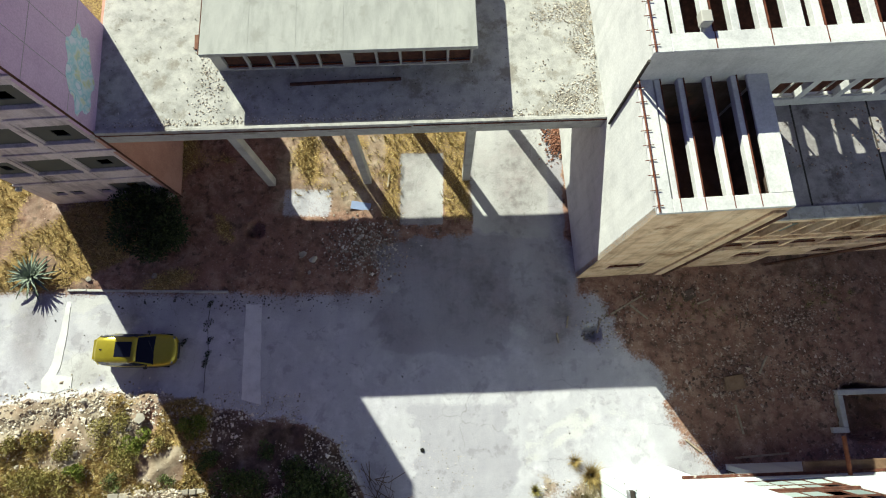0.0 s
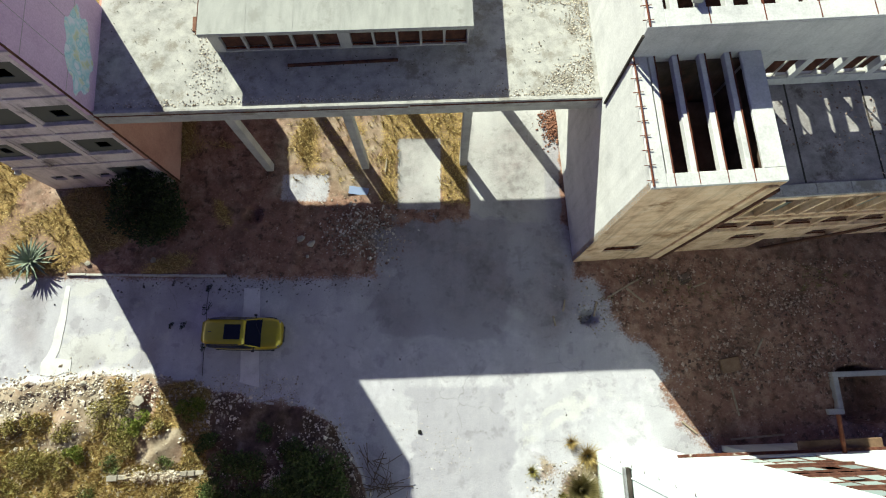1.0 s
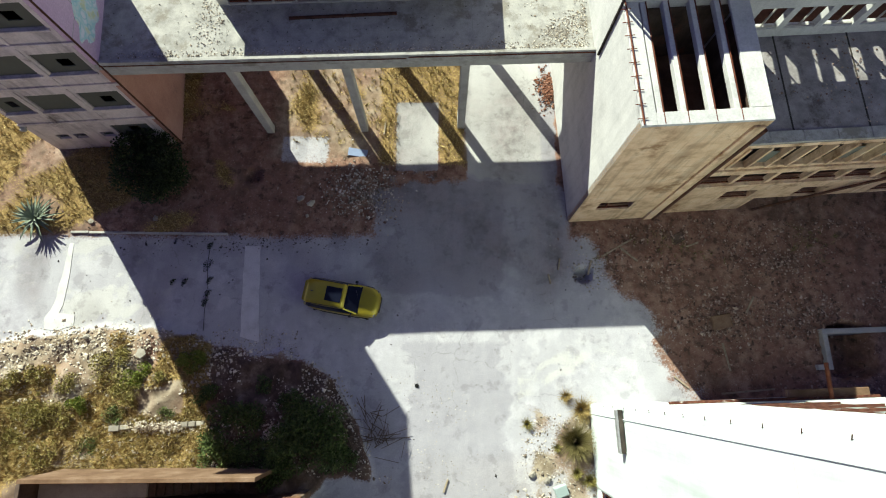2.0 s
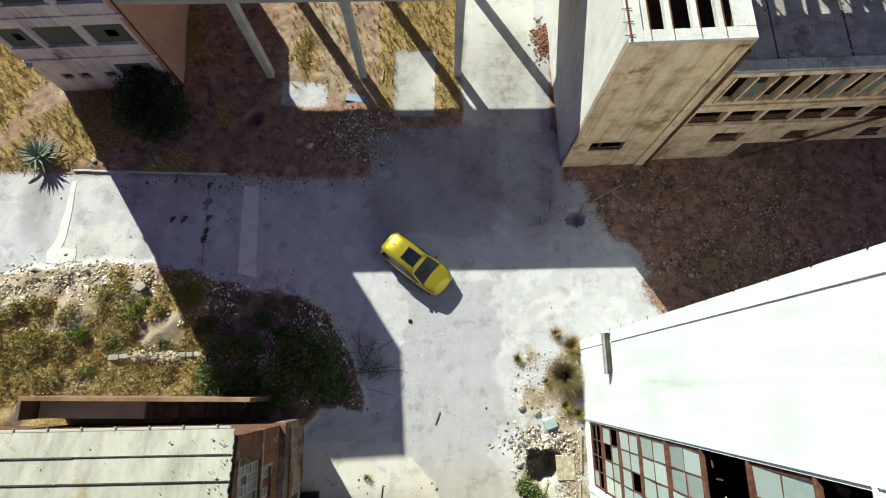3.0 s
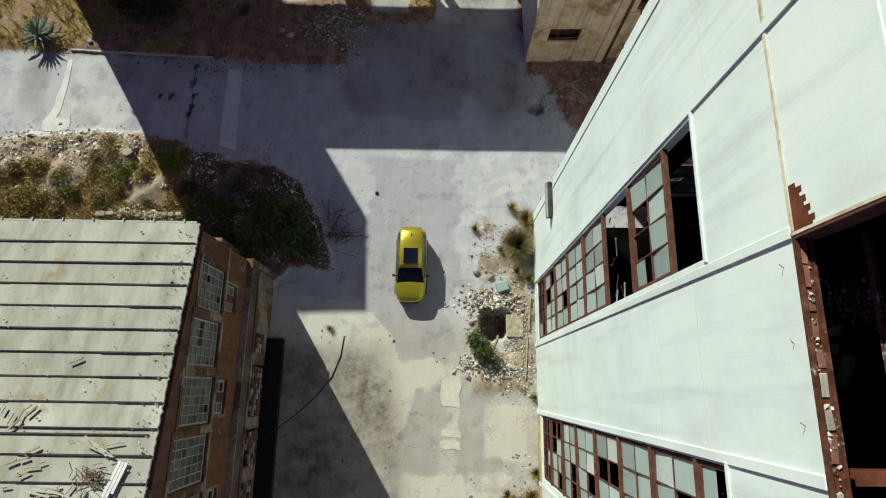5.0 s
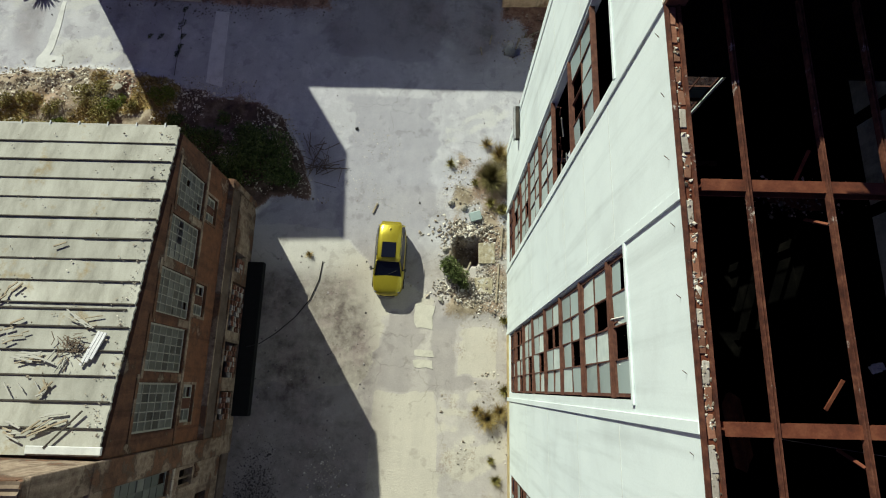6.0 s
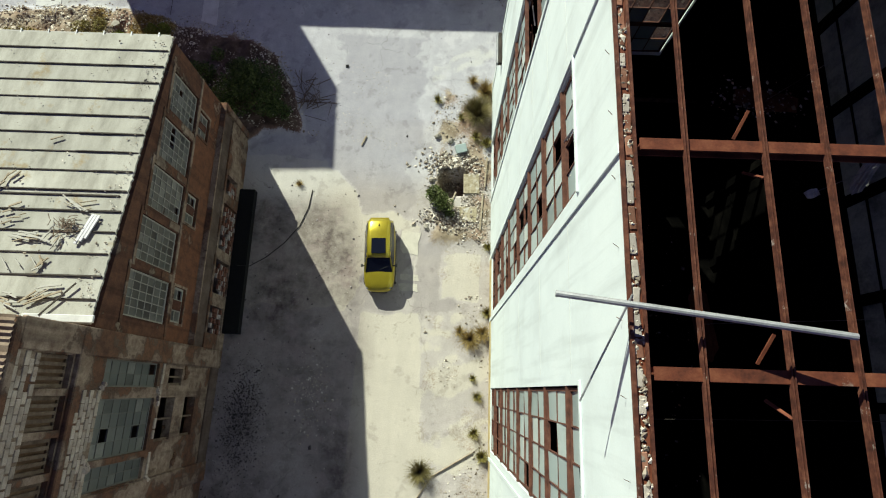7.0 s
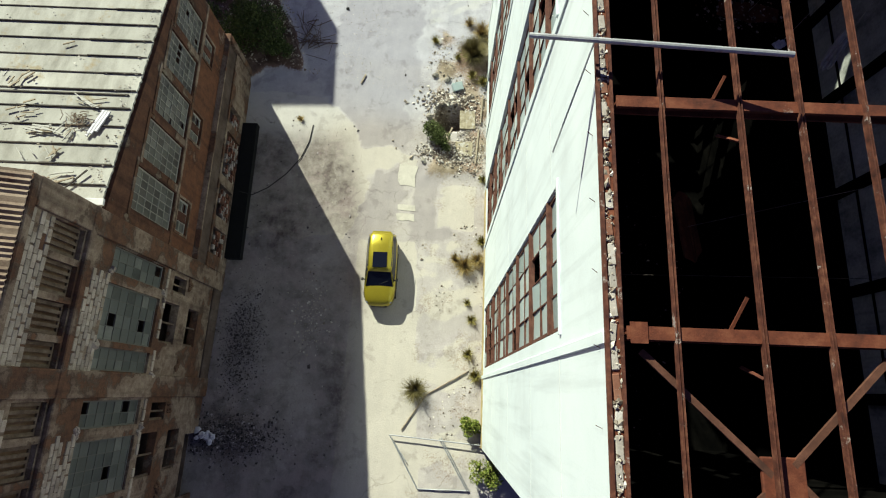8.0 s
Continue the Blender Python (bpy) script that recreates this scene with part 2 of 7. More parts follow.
def mural_material():
    m, nt, b = principled("mural_spray", 0.9)
    p = coords(nt)
    n = noise_tex(nt, p, 1.6, 3, 0.5)
    w = nd(nt, "TexVoronoi", Scale=1.4)
    nt.links.new(p, w.inputs["Vector"])
    c = ramp(nt, n, [(0.36, (0.62, 0.68, 0.72)), (0.46, (0.3, 0.6, 0.62)), (0.56, (0.55, 0.66, 0.66)), (0.64, (0.55, 0.6, 0.35)), (0.72, (0.3, 0.55, 0.6))])
    c = mix(nt, ramp(nt, w.outputs["Distance"], [(0.28, 0.0), (0.34, 0.8), (0.4, 0.0)]), c, (0.2, 0.5, 0.55))
    nt.links.new(c, b.inputs["Base Color"])
    return m


M["mural"] = mural_material()
M["leaf_mid"] = leaf_material("bush_leaf", (0.035, 0.055, 0.012), (0.085, 0.125, 0.032), (0.18, 0.21, 0.08))
M["leaf_olive"] = leaf_material("olive_grass", (0.07, 0.055, 0.02), (0.16, 0.13, 0.045), (0.3, 0.24, 0.1))
M["strip_cement"] = surface("strip_cement", (0.5, 0.49, 0.51), (0.62, 0.61, 0.63), (0.68, 0.67, 0.68), 1.5, 25, 0.95, relief=0.2)
M["blue_sheet"] = plain("blue_sheet", (0.2, 0.28, 0.44), 0.6)
M["pale_bag"] = plain("pale_bag", (0.5, 0.5, 0.52), 0.5)
M["pale_bar"] = plain("pale_glazing_bar", (0.33, 0.32, 0.28), 0.8)
M["old_bar"] = plain("grimy_glazing_bar", (0.16, 0.16, 0.14), 0.8)
M["soil_stone"] = leaf_material("soil_stones", (0.07, 0.036, 0.027), (0.22, 0.13, 0.096), (0.46, 0.34, 0.275))
M["dark_stone"] = leaf_material("sooty_stones", (0.025, 0.02, 0.02), (0.085, 0.07, 0.07), (0.34, 0.3, 0.3))
M["shaft_top"] = surface("gritty_shaft_top", (0.2, 0.16, 0.1), (0.36, 0.3, 0.2), (0.52, 0.46, 0.36), 5, 22, 0.95, (0.5, 0.47, 0.42), 0.55, relief=0.8)
M["frame_rust"] = surface("window_rust", (0.05, 0.018, 0.012), (0.12, 0.04, 0.025), (0.2, 0.08, 0.05), 5, 30, 0.85, (0.4, 0.33, 0.28), 0.66, relief=0.3)
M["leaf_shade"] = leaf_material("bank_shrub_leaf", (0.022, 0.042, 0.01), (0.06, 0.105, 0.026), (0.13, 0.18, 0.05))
M["leaf_yellow"] = leaf_material("yellowing_weed", (0.1, 0.085, 0.018), (0.24, 0.2, 0.05), (0.42, 0.35, 0.13))
M["white_cement"] = surface("white_cement", (0.46, 0.46, 0.45), (0.56, 0.56, 0.55), (0.64, 0.64, 0.62), 1.5, 25, 0.95, relief=0.15, grit=0.3)
M["bank_stone"] = leaf_material("bank_stones", (0.16, 0.11, 0.075), (0.43, 0.36, 0.28), (0.7, 0.64, 0.54))
# building helpers
def part(name, bm, material, parent=None, label="", m=None):
    me = bpy.data.meshes.new(name)
    bmesh.ops.recalc_face_normals(bm, faces=bm.faces)
    bm.to_mesh(me)
    bm.free()
    for mt in (material if isinstance(material, (list, tuple)) else [material]):
        me.materials.append(mt)
    ob = new(name, me)
    if parent:
        ob.parent = parent
    if m:
        ob.matrix_basis = m
    if label:
        ob["label"] = label
    return ob


def thing(name, label, category, m=None, group="", kind=""):
    ob = new(name)
    ob.empty_display_size = 0.3
    if m:
        ob.matrix_basis = m
    return tagged(ob, label, category, group, kind)


def add_box(bm, x0, x1, y0, y1, z0, z1, m=None, bevel=0.0):
    mat = Matrix.Translation(((x0 + x1) / 2, (y0 + y1) / 2, (z0 + z1) / 2)) @ Matrix.Diagonal((abs(x1 - x0), abs(y1 - y0), abs(z1 - z0), 1))
    r = bmesh.ops.create_cube(bm, size=1, matrix=(m @ mat) if m else mat)
    if bevel:
        edges = list({e for v in r["verts"] for e in v.link_edges})
        bmesh.ops.bevel(bm, geom=edges, offset=bevel, segments=1, affect="EDGES")
    return r["verts"]


def box(x0, x1, y0, y1, z0, z1, bevel=0.0, m=None):
    bm = bmesh.new()
    add_box(bm, x0, x1, y0, y1, z0, z1, m, bevel)
    return bm


def add_bar(bm, a, b, w, h=None, sides=0):
    """A straight bar from a to b: square section w x h, or round with that many sides."""
    a, b = Vector(a), Vector(b)
    d = b - a
    q = d.to_track_quat("Z", "Y").to_matrix().to_4x4()
    m = Matrix.Translation((a + b) / 2) @ q
    if sides:
        bmesh.ops.create_cone(bm, cap_ends=True, segments=sides, radius1=w / 2, radius2=w / 2, depth=d.length, matrix=m)
    else:
        bmesh.ops.create_cube(bm, size=1, matrix=m @ Matrix.Diagonal((w, h or w, d.length, 1)))


def bar(a, b, w, h=None, sides=0):
    bm = bmesh.new()
    add_bar(bm, a, b, w, h, sides)
    return bm


def wall_bm(length, z0, z1, thick, openings=(), top=None):
    """Upright wall along +x from 0, outer face in y = 0, thickness towards +y, real openings (u0, u1, z0, z1).
    top(u): height of a sloping top edge."""
    us = sorted({0.0, length, *[o[0] for o in openings], *[o[1] for o in openings]})
    zs = sorted({z0, z1, *[o[2] for o in openings], *[o[3] for o in openings]})
    us = [u for u in us if 0 <= u <= length]
    zs = [z for z in zs if z0 <= z <= z1]
    bm = bmesh.new()
    vs = {}

    def vert(i, j):
        if (i, j) not in vs:
            z = zs[j]
            if top and j == len(zs) - 1:
                z = top(us[i])
            vs[i, j] = bm.verts.new((us[i], 0, z))
        return vs[i, j]
    for i in range(len(us) - 1):
        for j in range(len(zs) - 1):
            uc, zc = (us[i] + us[i + 1]) / 2, (zs[j] + zs[j + 1]) / 2
            if any(o[0] < uc < o[1] and o[2] < zc < o[3] for o in openings):
                continue
            bm.faces.new((vert(i, j), vert(i + 1, j), vert(i + 1, j + 1), vert(i, j + 1)))
    r = bmesh.ops.extrude_face_region(bm, geom=list(bm.faces))
    bmesh.ops.translate(bm, vec=(0, thick, 0), verts=[g for g in r["geom"] if isinstance(g, bmesh.types.BMVert)])
    return bm


def rot_bm(bm, m):
    bm.transform(m)
    return bm


def side(x, y, deg, z=0):
    """Place of a wall's local frame: its outer face looks along local -y."""
    return pose(x, y, z, 0, 0, deg)


def rock_bm(bm, c, r, rnd, flat=0.6):
    vs = bmesh.ops.create_icosphere(bm, subdivisions=1, radius=1)["verts"]
    s = Vector((r * rnd.uniform(0.7, 1.3), r * rnd.uniform(0.6, 1.1), r * flat * rnd.uniform(0.6, 1.2)))
    q = Euler((rnd.uniform(-0.4, 0.4), rnd.uniform(-0.4, 0.4), rnd.uniform(0, 6.3))).to_matrix()
    for v in vs:
        k = rnd.uniform(0.72, 1.15)
        v.co = Vector(c) + q @ Vector((v.co.x * s.x * k, v.co.y * s.y * k, v.co.z * s.z * k))


def loft(sections, close=True):
    bm = bmesh.new()
    rings = [[bm.verts.new(p) for p in s] for s in sections]
    for a, b in zip(rings, rings[1:]):
        for i in range(len(a) - (0 if close else 1)):
            j = (i + 1) % len(a)
            bm.faces.new((a[i], a[j], b[j], b[i]))
    if close:
        bm.faces.new(rings[0])
        bm.faces.new(list(reversed(rings[-1])))
    return bm
# shared pieces
_cache = {}


def shared_box(name, sx, sy, sz, material, bevel=0.0):
    key = (name, round(sx, 3), round(sy, 3), round(sz, 3), material.name)
    if key not in _cache:
        bm = box(-sx / 2, sx / 2, -sy / 2, sy / 2, -sz / 2, sz / 2, bevel)
        me = bpy.data.meshes.new(name)
        bm.to_mesh(me)
        bm.free()
        me.materials.append(material)
        _cache[key] = me
    return _cache[key]


def piece(name, me, parent, m):
    ob = new(name, me)
    ob.parent = parent
    ob.matrix_basis = m
    return ob


def window(parent, m, w, h, nx, nz, bar_w, frame_mat, pane_mat, missing, rnd, edge=None, depth=0.07, name="window", label=""):
    """Glazed frame in its own plane: x across, z up, facing -y. Panes are pieces of it; some are gone or hang loose."""
    edge = edge or bar_w * 1.6
    pw, ph = (w - 2 * edge) / nx, (h - 2 * edge) / nz
    lights = [(edge + i * pw + bar_w / 2, edge + (i + 1) * pw - bar_w / 2, edge + j * ph + bar_w / 2, edge + (j + 1) * ph - bar_w / 2) for i in range(nx) for j in range(nz)]
    bm = wall_bm(w, 0.0, h, depth, lights)
    f = part(name, bm, frame_mat, parent, label, m)
    me = shared_box("pane", pw - bar_w, 0.008, ph - bar_w, pane_mat)
    half = shared_box("pane", pw - bar_w, 0.008, (ph - bar_w) * 0.55, pane_mat)
    for i in range(nx):
        for j in range(nz):
            r = rnd.random()
            if r < missing:
                continue
            c = pose(edge + (i + 0.5) * pw, depth * 0.5, edge + (j + 0.5) * ph, rnd.uniform(-2.5, 2.5), 0, rnd.uniform(-2.5, 2.5))
            if r < missing * 1.35:
                piece("pane", half, f, c @ pose(0, 0, -ph * 0.22))
            else:
                piece("pane", me, f, c)
    return f


def mesh_from(name, verts, faces, material, parent=None, label=""):
    me = bpy.data.meshes.new(name)
    me.from_pydata(np.asarray(verts, dtype=float).tolist(), [], faces)
    me.materials.append(material)
    ob = new(name, me)
    if parent:
        ob.parent = parent
    if label:
        ob["label"] = label
    return ob


def leaf_cloud(centres, radii, count, size, rs, squash=0.8, up=0.3):
    """Many small leaf blades gathered in clumps: vertices and faces."""
    centres, radii = np.asarray(centres, float), np.asarray(radii, float)
    k = rs.choice(len(centres), count, p=radii ** 2 / (radii ** 2).sum())
    d = rs.normal(size=(count, 3))
    d /= np.linalg.norm(d, axis=1)[:, None]
    r = radii[k] * rs.uniform(0.35, 1.08, count) ** 0.6
    p = centres[k] + d * r[:, None] * np.array([1, 1, squash])
    p[:, 2] = np.maximum(p[:, 2], 0.03)
    a = d * 0.7 + rs.normal(size=(count, 3)) * 0.6 + np.array([0, 0, up])
    a /= np.linalg.norm(a, axis=1)[:, None]
    b = np.cross(a, rs.normal(size=(count, 3)))
    b /= np.linalg.norm(b, axis=1)[:, None] + 1e-6
    s = size * rs.uniform(0.6, 1.5, count)[:, None]
    v = np.stack([p, p + a * s * 0.5 + b * s * 0.28, p + a * s, p + a * s * 0.5 - b * s * 0.28], 1).reshape(-1, 3)
    f = [(4 * i, 4 * i + 1, 4 * i + 2, 4 * i + 3) for i in range(count)]
    return v, f


def blades(points, lengths, spread, width, rs, per):
    """Tufts of thin upright blades at the points."""
    n = len(points) * per
    p = np.repeat(np.asarray(points, float), per, 0)
    ln = np.repeat(np.asarray(lengths, float), per) * rs.uniform(0.5, 1.2, n)
    a = rs.uniform(0, 6.283, n)
    lean = rs.uniform(0.1, spread, n)
    root = p + np.stack([np.cos(a), np.sin(a), np.zeros(n)], 1) * (ln * 0.12)[:, None]
    tip = root + np.stack([np.cos(a) * np.sin(lean), np.sin(a) * np.sin(lean), np.cos(lean)], 1) * ln[:, None]
    w = np.stack([-np.sin(a), np.cos(a), np.zeros(n)], 1) * (width / 2)
    v = np.stack([root - w, root + w, tip], 1).reshape(-1, 3)
    return v, [(3 * i, 3 * i + 1, 3 * i + 2) for i in range(n)]


def stones(pts, sizes, rs):
    """Angular stones of eight faces each."""
    n = len(pts)
    base = np.array([[1, 0, 0], [-1, 0, 0], [0, 1, 0], [0, -1, 0], [0, 0, 1], [0, 0, -0.6]], float)
    v = base[None] * rs.uniform(0.6, 1.3, (n, 6, 1)) + rs.normal(size=(n, 6, 3)) * 0.16
    a = rs.uniform(0, 6.283, n)
    c, s = np.cos(a)[:, None], np.sin(a)[:, None]
    x, y, z = v[..., 0] * rs.uniform(0.8, 1.5, (n, 1)), v[..., 1], v[..., 2] * rs.uniform(0.45, 0.9, (n, 1))
    v = np.stack([x * c - y * s, x * s + y * c, z], -1) * np.asarray(sizes)[:, None, None] + np.asarray(pts, float)[:, None]
    t = [(0, 2, 4), (2, 1, 4), (1, 3, 4), (3, 0, 4), (2, 0, 5), (1, 2, 5), (3, 1, 5), (0, 3, 5)]
    return v.reshape(-1, 3), [(6 * i + q, 6 * i + r, 6 * i + w) for i in range(n) for q, r, w in t]
# ---- ground ----
def in_rect(x, y, x0, x1, y0, y1, soft):
    d = np.minimum(np.minimum(x - x0, x1 - x), np.minimum(y - y0, y1 - y))
    return np.clip(d / soft + 0.5, 0, 1)


def smooth_noise(x, y, s, seed):
    """Cheap smooth noise in -1..1 from sines at odd angles."""
    r = np.random.RandomState(seed)
    v = 0
    for k in range(7):
        a, f, ph = r.uniform(0, 6.28), s * r.uniform(0.6, 2.4), r.uniform(0, 6.28)
        v = v + np.sin((x * np.cos(a) + y * np.sin(a)) * f + ph + 1.5 * np.sin(0.37 * f * (x * np.sin(a) - y * np.cos(a))))
    return v / 4.0


def bank_edge(x):
    """Northern and eastern rim of the overgrown bank south of the road: y of the rim at x."""
    return np.interp(x, [-60, -24, -19.3, -14, -10.9, -7.5, -6.4, -5.6, -4.9, -4.3, -3.7, -3.3], [-1.6, -1.1, -0.5, -1.0, -2.0, -2.2, -2.8, -3.8, -4.9, -5.9, -7.6, -9.4])


def ground_masks(x, y):
    wob = 0.35 * smooth_noise(x, y, 1.1, 3) + 0.15 * smooth_noise(x, y, 4.0, 5)
    conc = in_rect(x, y, -90, 400, -70, 5.05 + wob * 0.3, 1.6) * np.clip((np.interp(y, [-5, -0.3, 2], [15.5, 13.2, 10.9]) + wob * 2.5 + 1.0 * smooth_noise(x, y, 0.5, 95) - x) / 3.6 + 0.5, 0, 1)
    bank = np.clip((bank_edge(x) - y + wob * 0.9) / 0.8 + 0.5, 0, 1) * np.clip((-3.6 + wob * 0.5 - x) / 0.8 + 0.5, 0, 1) * np.clip((y - np.interp(x, [-7.2, -6.0], [-10.0, -8.5]) + wob * 0.6) / 0.6 + 0.5, 0, 1)
    conc = conc * (1 - bank)
    conc = np.maximum(conc, in_rect(x, y, 1.8 + wob * 0.3, 7.3 + wob * 0.5, 3, 40, 0.5))
    conc = np.maximum(conc, in_rect(x, y, -2.65 + wob * 0.15, 0.0, 9.3, 13.9, 0.25))
    conc = np.maximum(conc, in_rect(x, y, -9.8, -6.7 + wob * 0.3, 9.7, 11.6, 0.4) * 0.62)
    conc = np.maximum(conc, in_rect(x, y, -4.0 + wob, 8.0, 4.0, 8.5 + wob * 2.2, 1.2) * 0.85)
    # broken verge along the white hall
    verge = in_rect(x, y, 5.1 + wob, 8.9, -15.2, -5.0 + wob, 0.8)
    conc = conc * (1 - verge * np.clip(0.62 + 0.35 * smooth_noise(x, y, 1.4, 111), 0.2, 0.9))
    conc = conc * (1 - 0.42 * in_rect(x, y, 5.0 + 0.3 * wob, 10, -60, -14.5, 0.6) * np.clip(0.5 + smooth_noise(x, y, 1.6, 91), 0, 1))
    conc = conc * (1 - in_rect(x, y, np.interp(y, [-5, -0.3, 2], [15.3, 12.8, 10.3]) + 2 * wob, 60, -4.6, 60, 3.6) * 0.9)
    grass = np.clip(in_rect(x, y, -90, -12.5 + 3 * wob, 5.2, 60, 1.5) * (np.interp(x, [-25, -20, -14], [0.85, 0.5, 0.2]) + 0.7 * smooth_noise(x, y, 0.8, 8)), 0, 1)
    grass = np.maximum(grass, bank * np.clip(in_rect(x, y, -90, -12.8 + wob, -30, 0, 1.0) * (1 - in_rect(x, y, -16.6 + wob, -14.2, -5.3, -3.6 + wob, 0.5)) * (np.interp(y, [-7, -4.5], [0.82, 0.62]) + 0.8 * smooth_noise(x, y, 0.9, 11)), 0, 1))
    grass = np.maximum(grass, in_rect(x, y, -3.8, 2.0, 9.5, 30, 0.6) * (1 - conc) * 0.6)
    grass = np.maximum(grass, in_rect(x, y, -9.9, -3.4, 10.9, 22, 0.7) * np.clip(0.25 + 0.6 * smooth_noise(x, y, 1.1, 151), 0, 1) * (1 - conc))
    grass = np.maximum(grass, verge * 0.3 * np.clip(smooth_noise(x, y, 1.3, 21), 0, 1))
    return conc, grass, bank, verge


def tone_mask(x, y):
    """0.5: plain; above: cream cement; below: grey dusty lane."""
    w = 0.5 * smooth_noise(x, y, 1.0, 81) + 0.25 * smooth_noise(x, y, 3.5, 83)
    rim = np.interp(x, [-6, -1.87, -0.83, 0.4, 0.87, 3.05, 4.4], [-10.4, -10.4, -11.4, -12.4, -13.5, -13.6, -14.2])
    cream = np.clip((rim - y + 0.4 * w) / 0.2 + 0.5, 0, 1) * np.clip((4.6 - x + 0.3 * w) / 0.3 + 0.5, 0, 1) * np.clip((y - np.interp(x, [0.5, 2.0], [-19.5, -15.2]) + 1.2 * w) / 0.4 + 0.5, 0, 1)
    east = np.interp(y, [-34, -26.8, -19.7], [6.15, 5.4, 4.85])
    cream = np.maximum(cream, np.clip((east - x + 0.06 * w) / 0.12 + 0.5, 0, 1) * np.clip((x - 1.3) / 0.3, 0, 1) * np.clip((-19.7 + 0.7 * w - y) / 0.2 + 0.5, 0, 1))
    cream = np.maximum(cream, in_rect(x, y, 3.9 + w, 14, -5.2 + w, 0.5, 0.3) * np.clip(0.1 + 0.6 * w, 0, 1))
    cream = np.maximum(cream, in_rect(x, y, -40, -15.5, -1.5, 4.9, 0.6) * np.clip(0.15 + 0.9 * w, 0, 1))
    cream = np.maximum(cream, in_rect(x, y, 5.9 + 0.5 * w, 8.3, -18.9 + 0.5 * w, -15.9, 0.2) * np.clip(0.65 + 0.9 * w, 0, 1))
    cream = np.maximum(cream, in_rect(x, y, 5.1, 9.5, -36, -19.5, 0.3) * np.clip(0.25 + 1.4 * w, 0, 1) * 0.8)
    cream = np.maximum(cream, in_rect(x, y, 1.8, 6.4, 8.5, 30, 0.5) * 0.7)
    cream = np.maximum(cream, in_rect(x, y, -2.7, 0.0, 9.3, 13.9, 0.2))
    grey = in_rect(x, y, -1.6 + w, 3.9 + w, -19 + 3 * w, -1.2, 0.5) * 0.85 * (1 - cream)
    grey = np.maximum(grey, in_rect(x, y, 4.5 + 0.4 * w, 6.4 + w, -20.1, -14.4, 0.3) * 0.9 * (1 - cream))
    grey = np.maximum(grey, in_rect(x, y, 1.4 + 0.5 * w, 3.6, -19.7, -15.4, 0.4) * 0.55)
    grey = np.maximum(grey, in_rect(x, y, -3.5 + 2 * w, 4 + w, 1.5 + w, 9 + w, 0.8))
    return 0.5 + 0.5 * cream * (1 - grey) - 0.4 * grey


HOLES = [(8.65, 2.75, 0.45, 0.38, 1.0), (6.35, -11.3, 0.85, 0.85, 2.2), (-11.3, 8.9, 0.45, 0.45, 0.6), (23.6, -1.6, 1.3, 1.5, 1.8)]


def ground_height(x, y):
    conc, grass, bank, verge = ground_masks(x, y)
    soil = 1 - conc
    z = 0.012 * smooth_noise(x, y, 0.7, 2) * conc
    z = z + soil * (0.06 + 0.05 * smooth_noise(x, y, 1.7, 13) + 0.03 * smooth_noise(x, y, 6.0, 17))
    z = z + bank * (0.25 + 0.2 * smooth_noise(x, y, 0.8, 19) + 0.13 * smooth_noise(x, y, 2.4, 141)) + verge * 0.08
    z = z + 0.12 * in_rect(x, y, -90, -8.5, 5.3, 60, 0.5)
    for hx, hy, rx, ry, dp in HOLES:
        d = (np.abs((x - hx) / rx) ** 3 + np.abs((y - hy) / ry) ** 3) ** (1 / 3) + 0.12 * smooth_noise(x, y, 5, 113)
        z = z - dp * np.clip((1.12 - d) / 0.22, 0, 1)
    return z


def gz(x, y):
    return float(ground_height(np.array([float(x)]), np.array([float(y)]))[0])


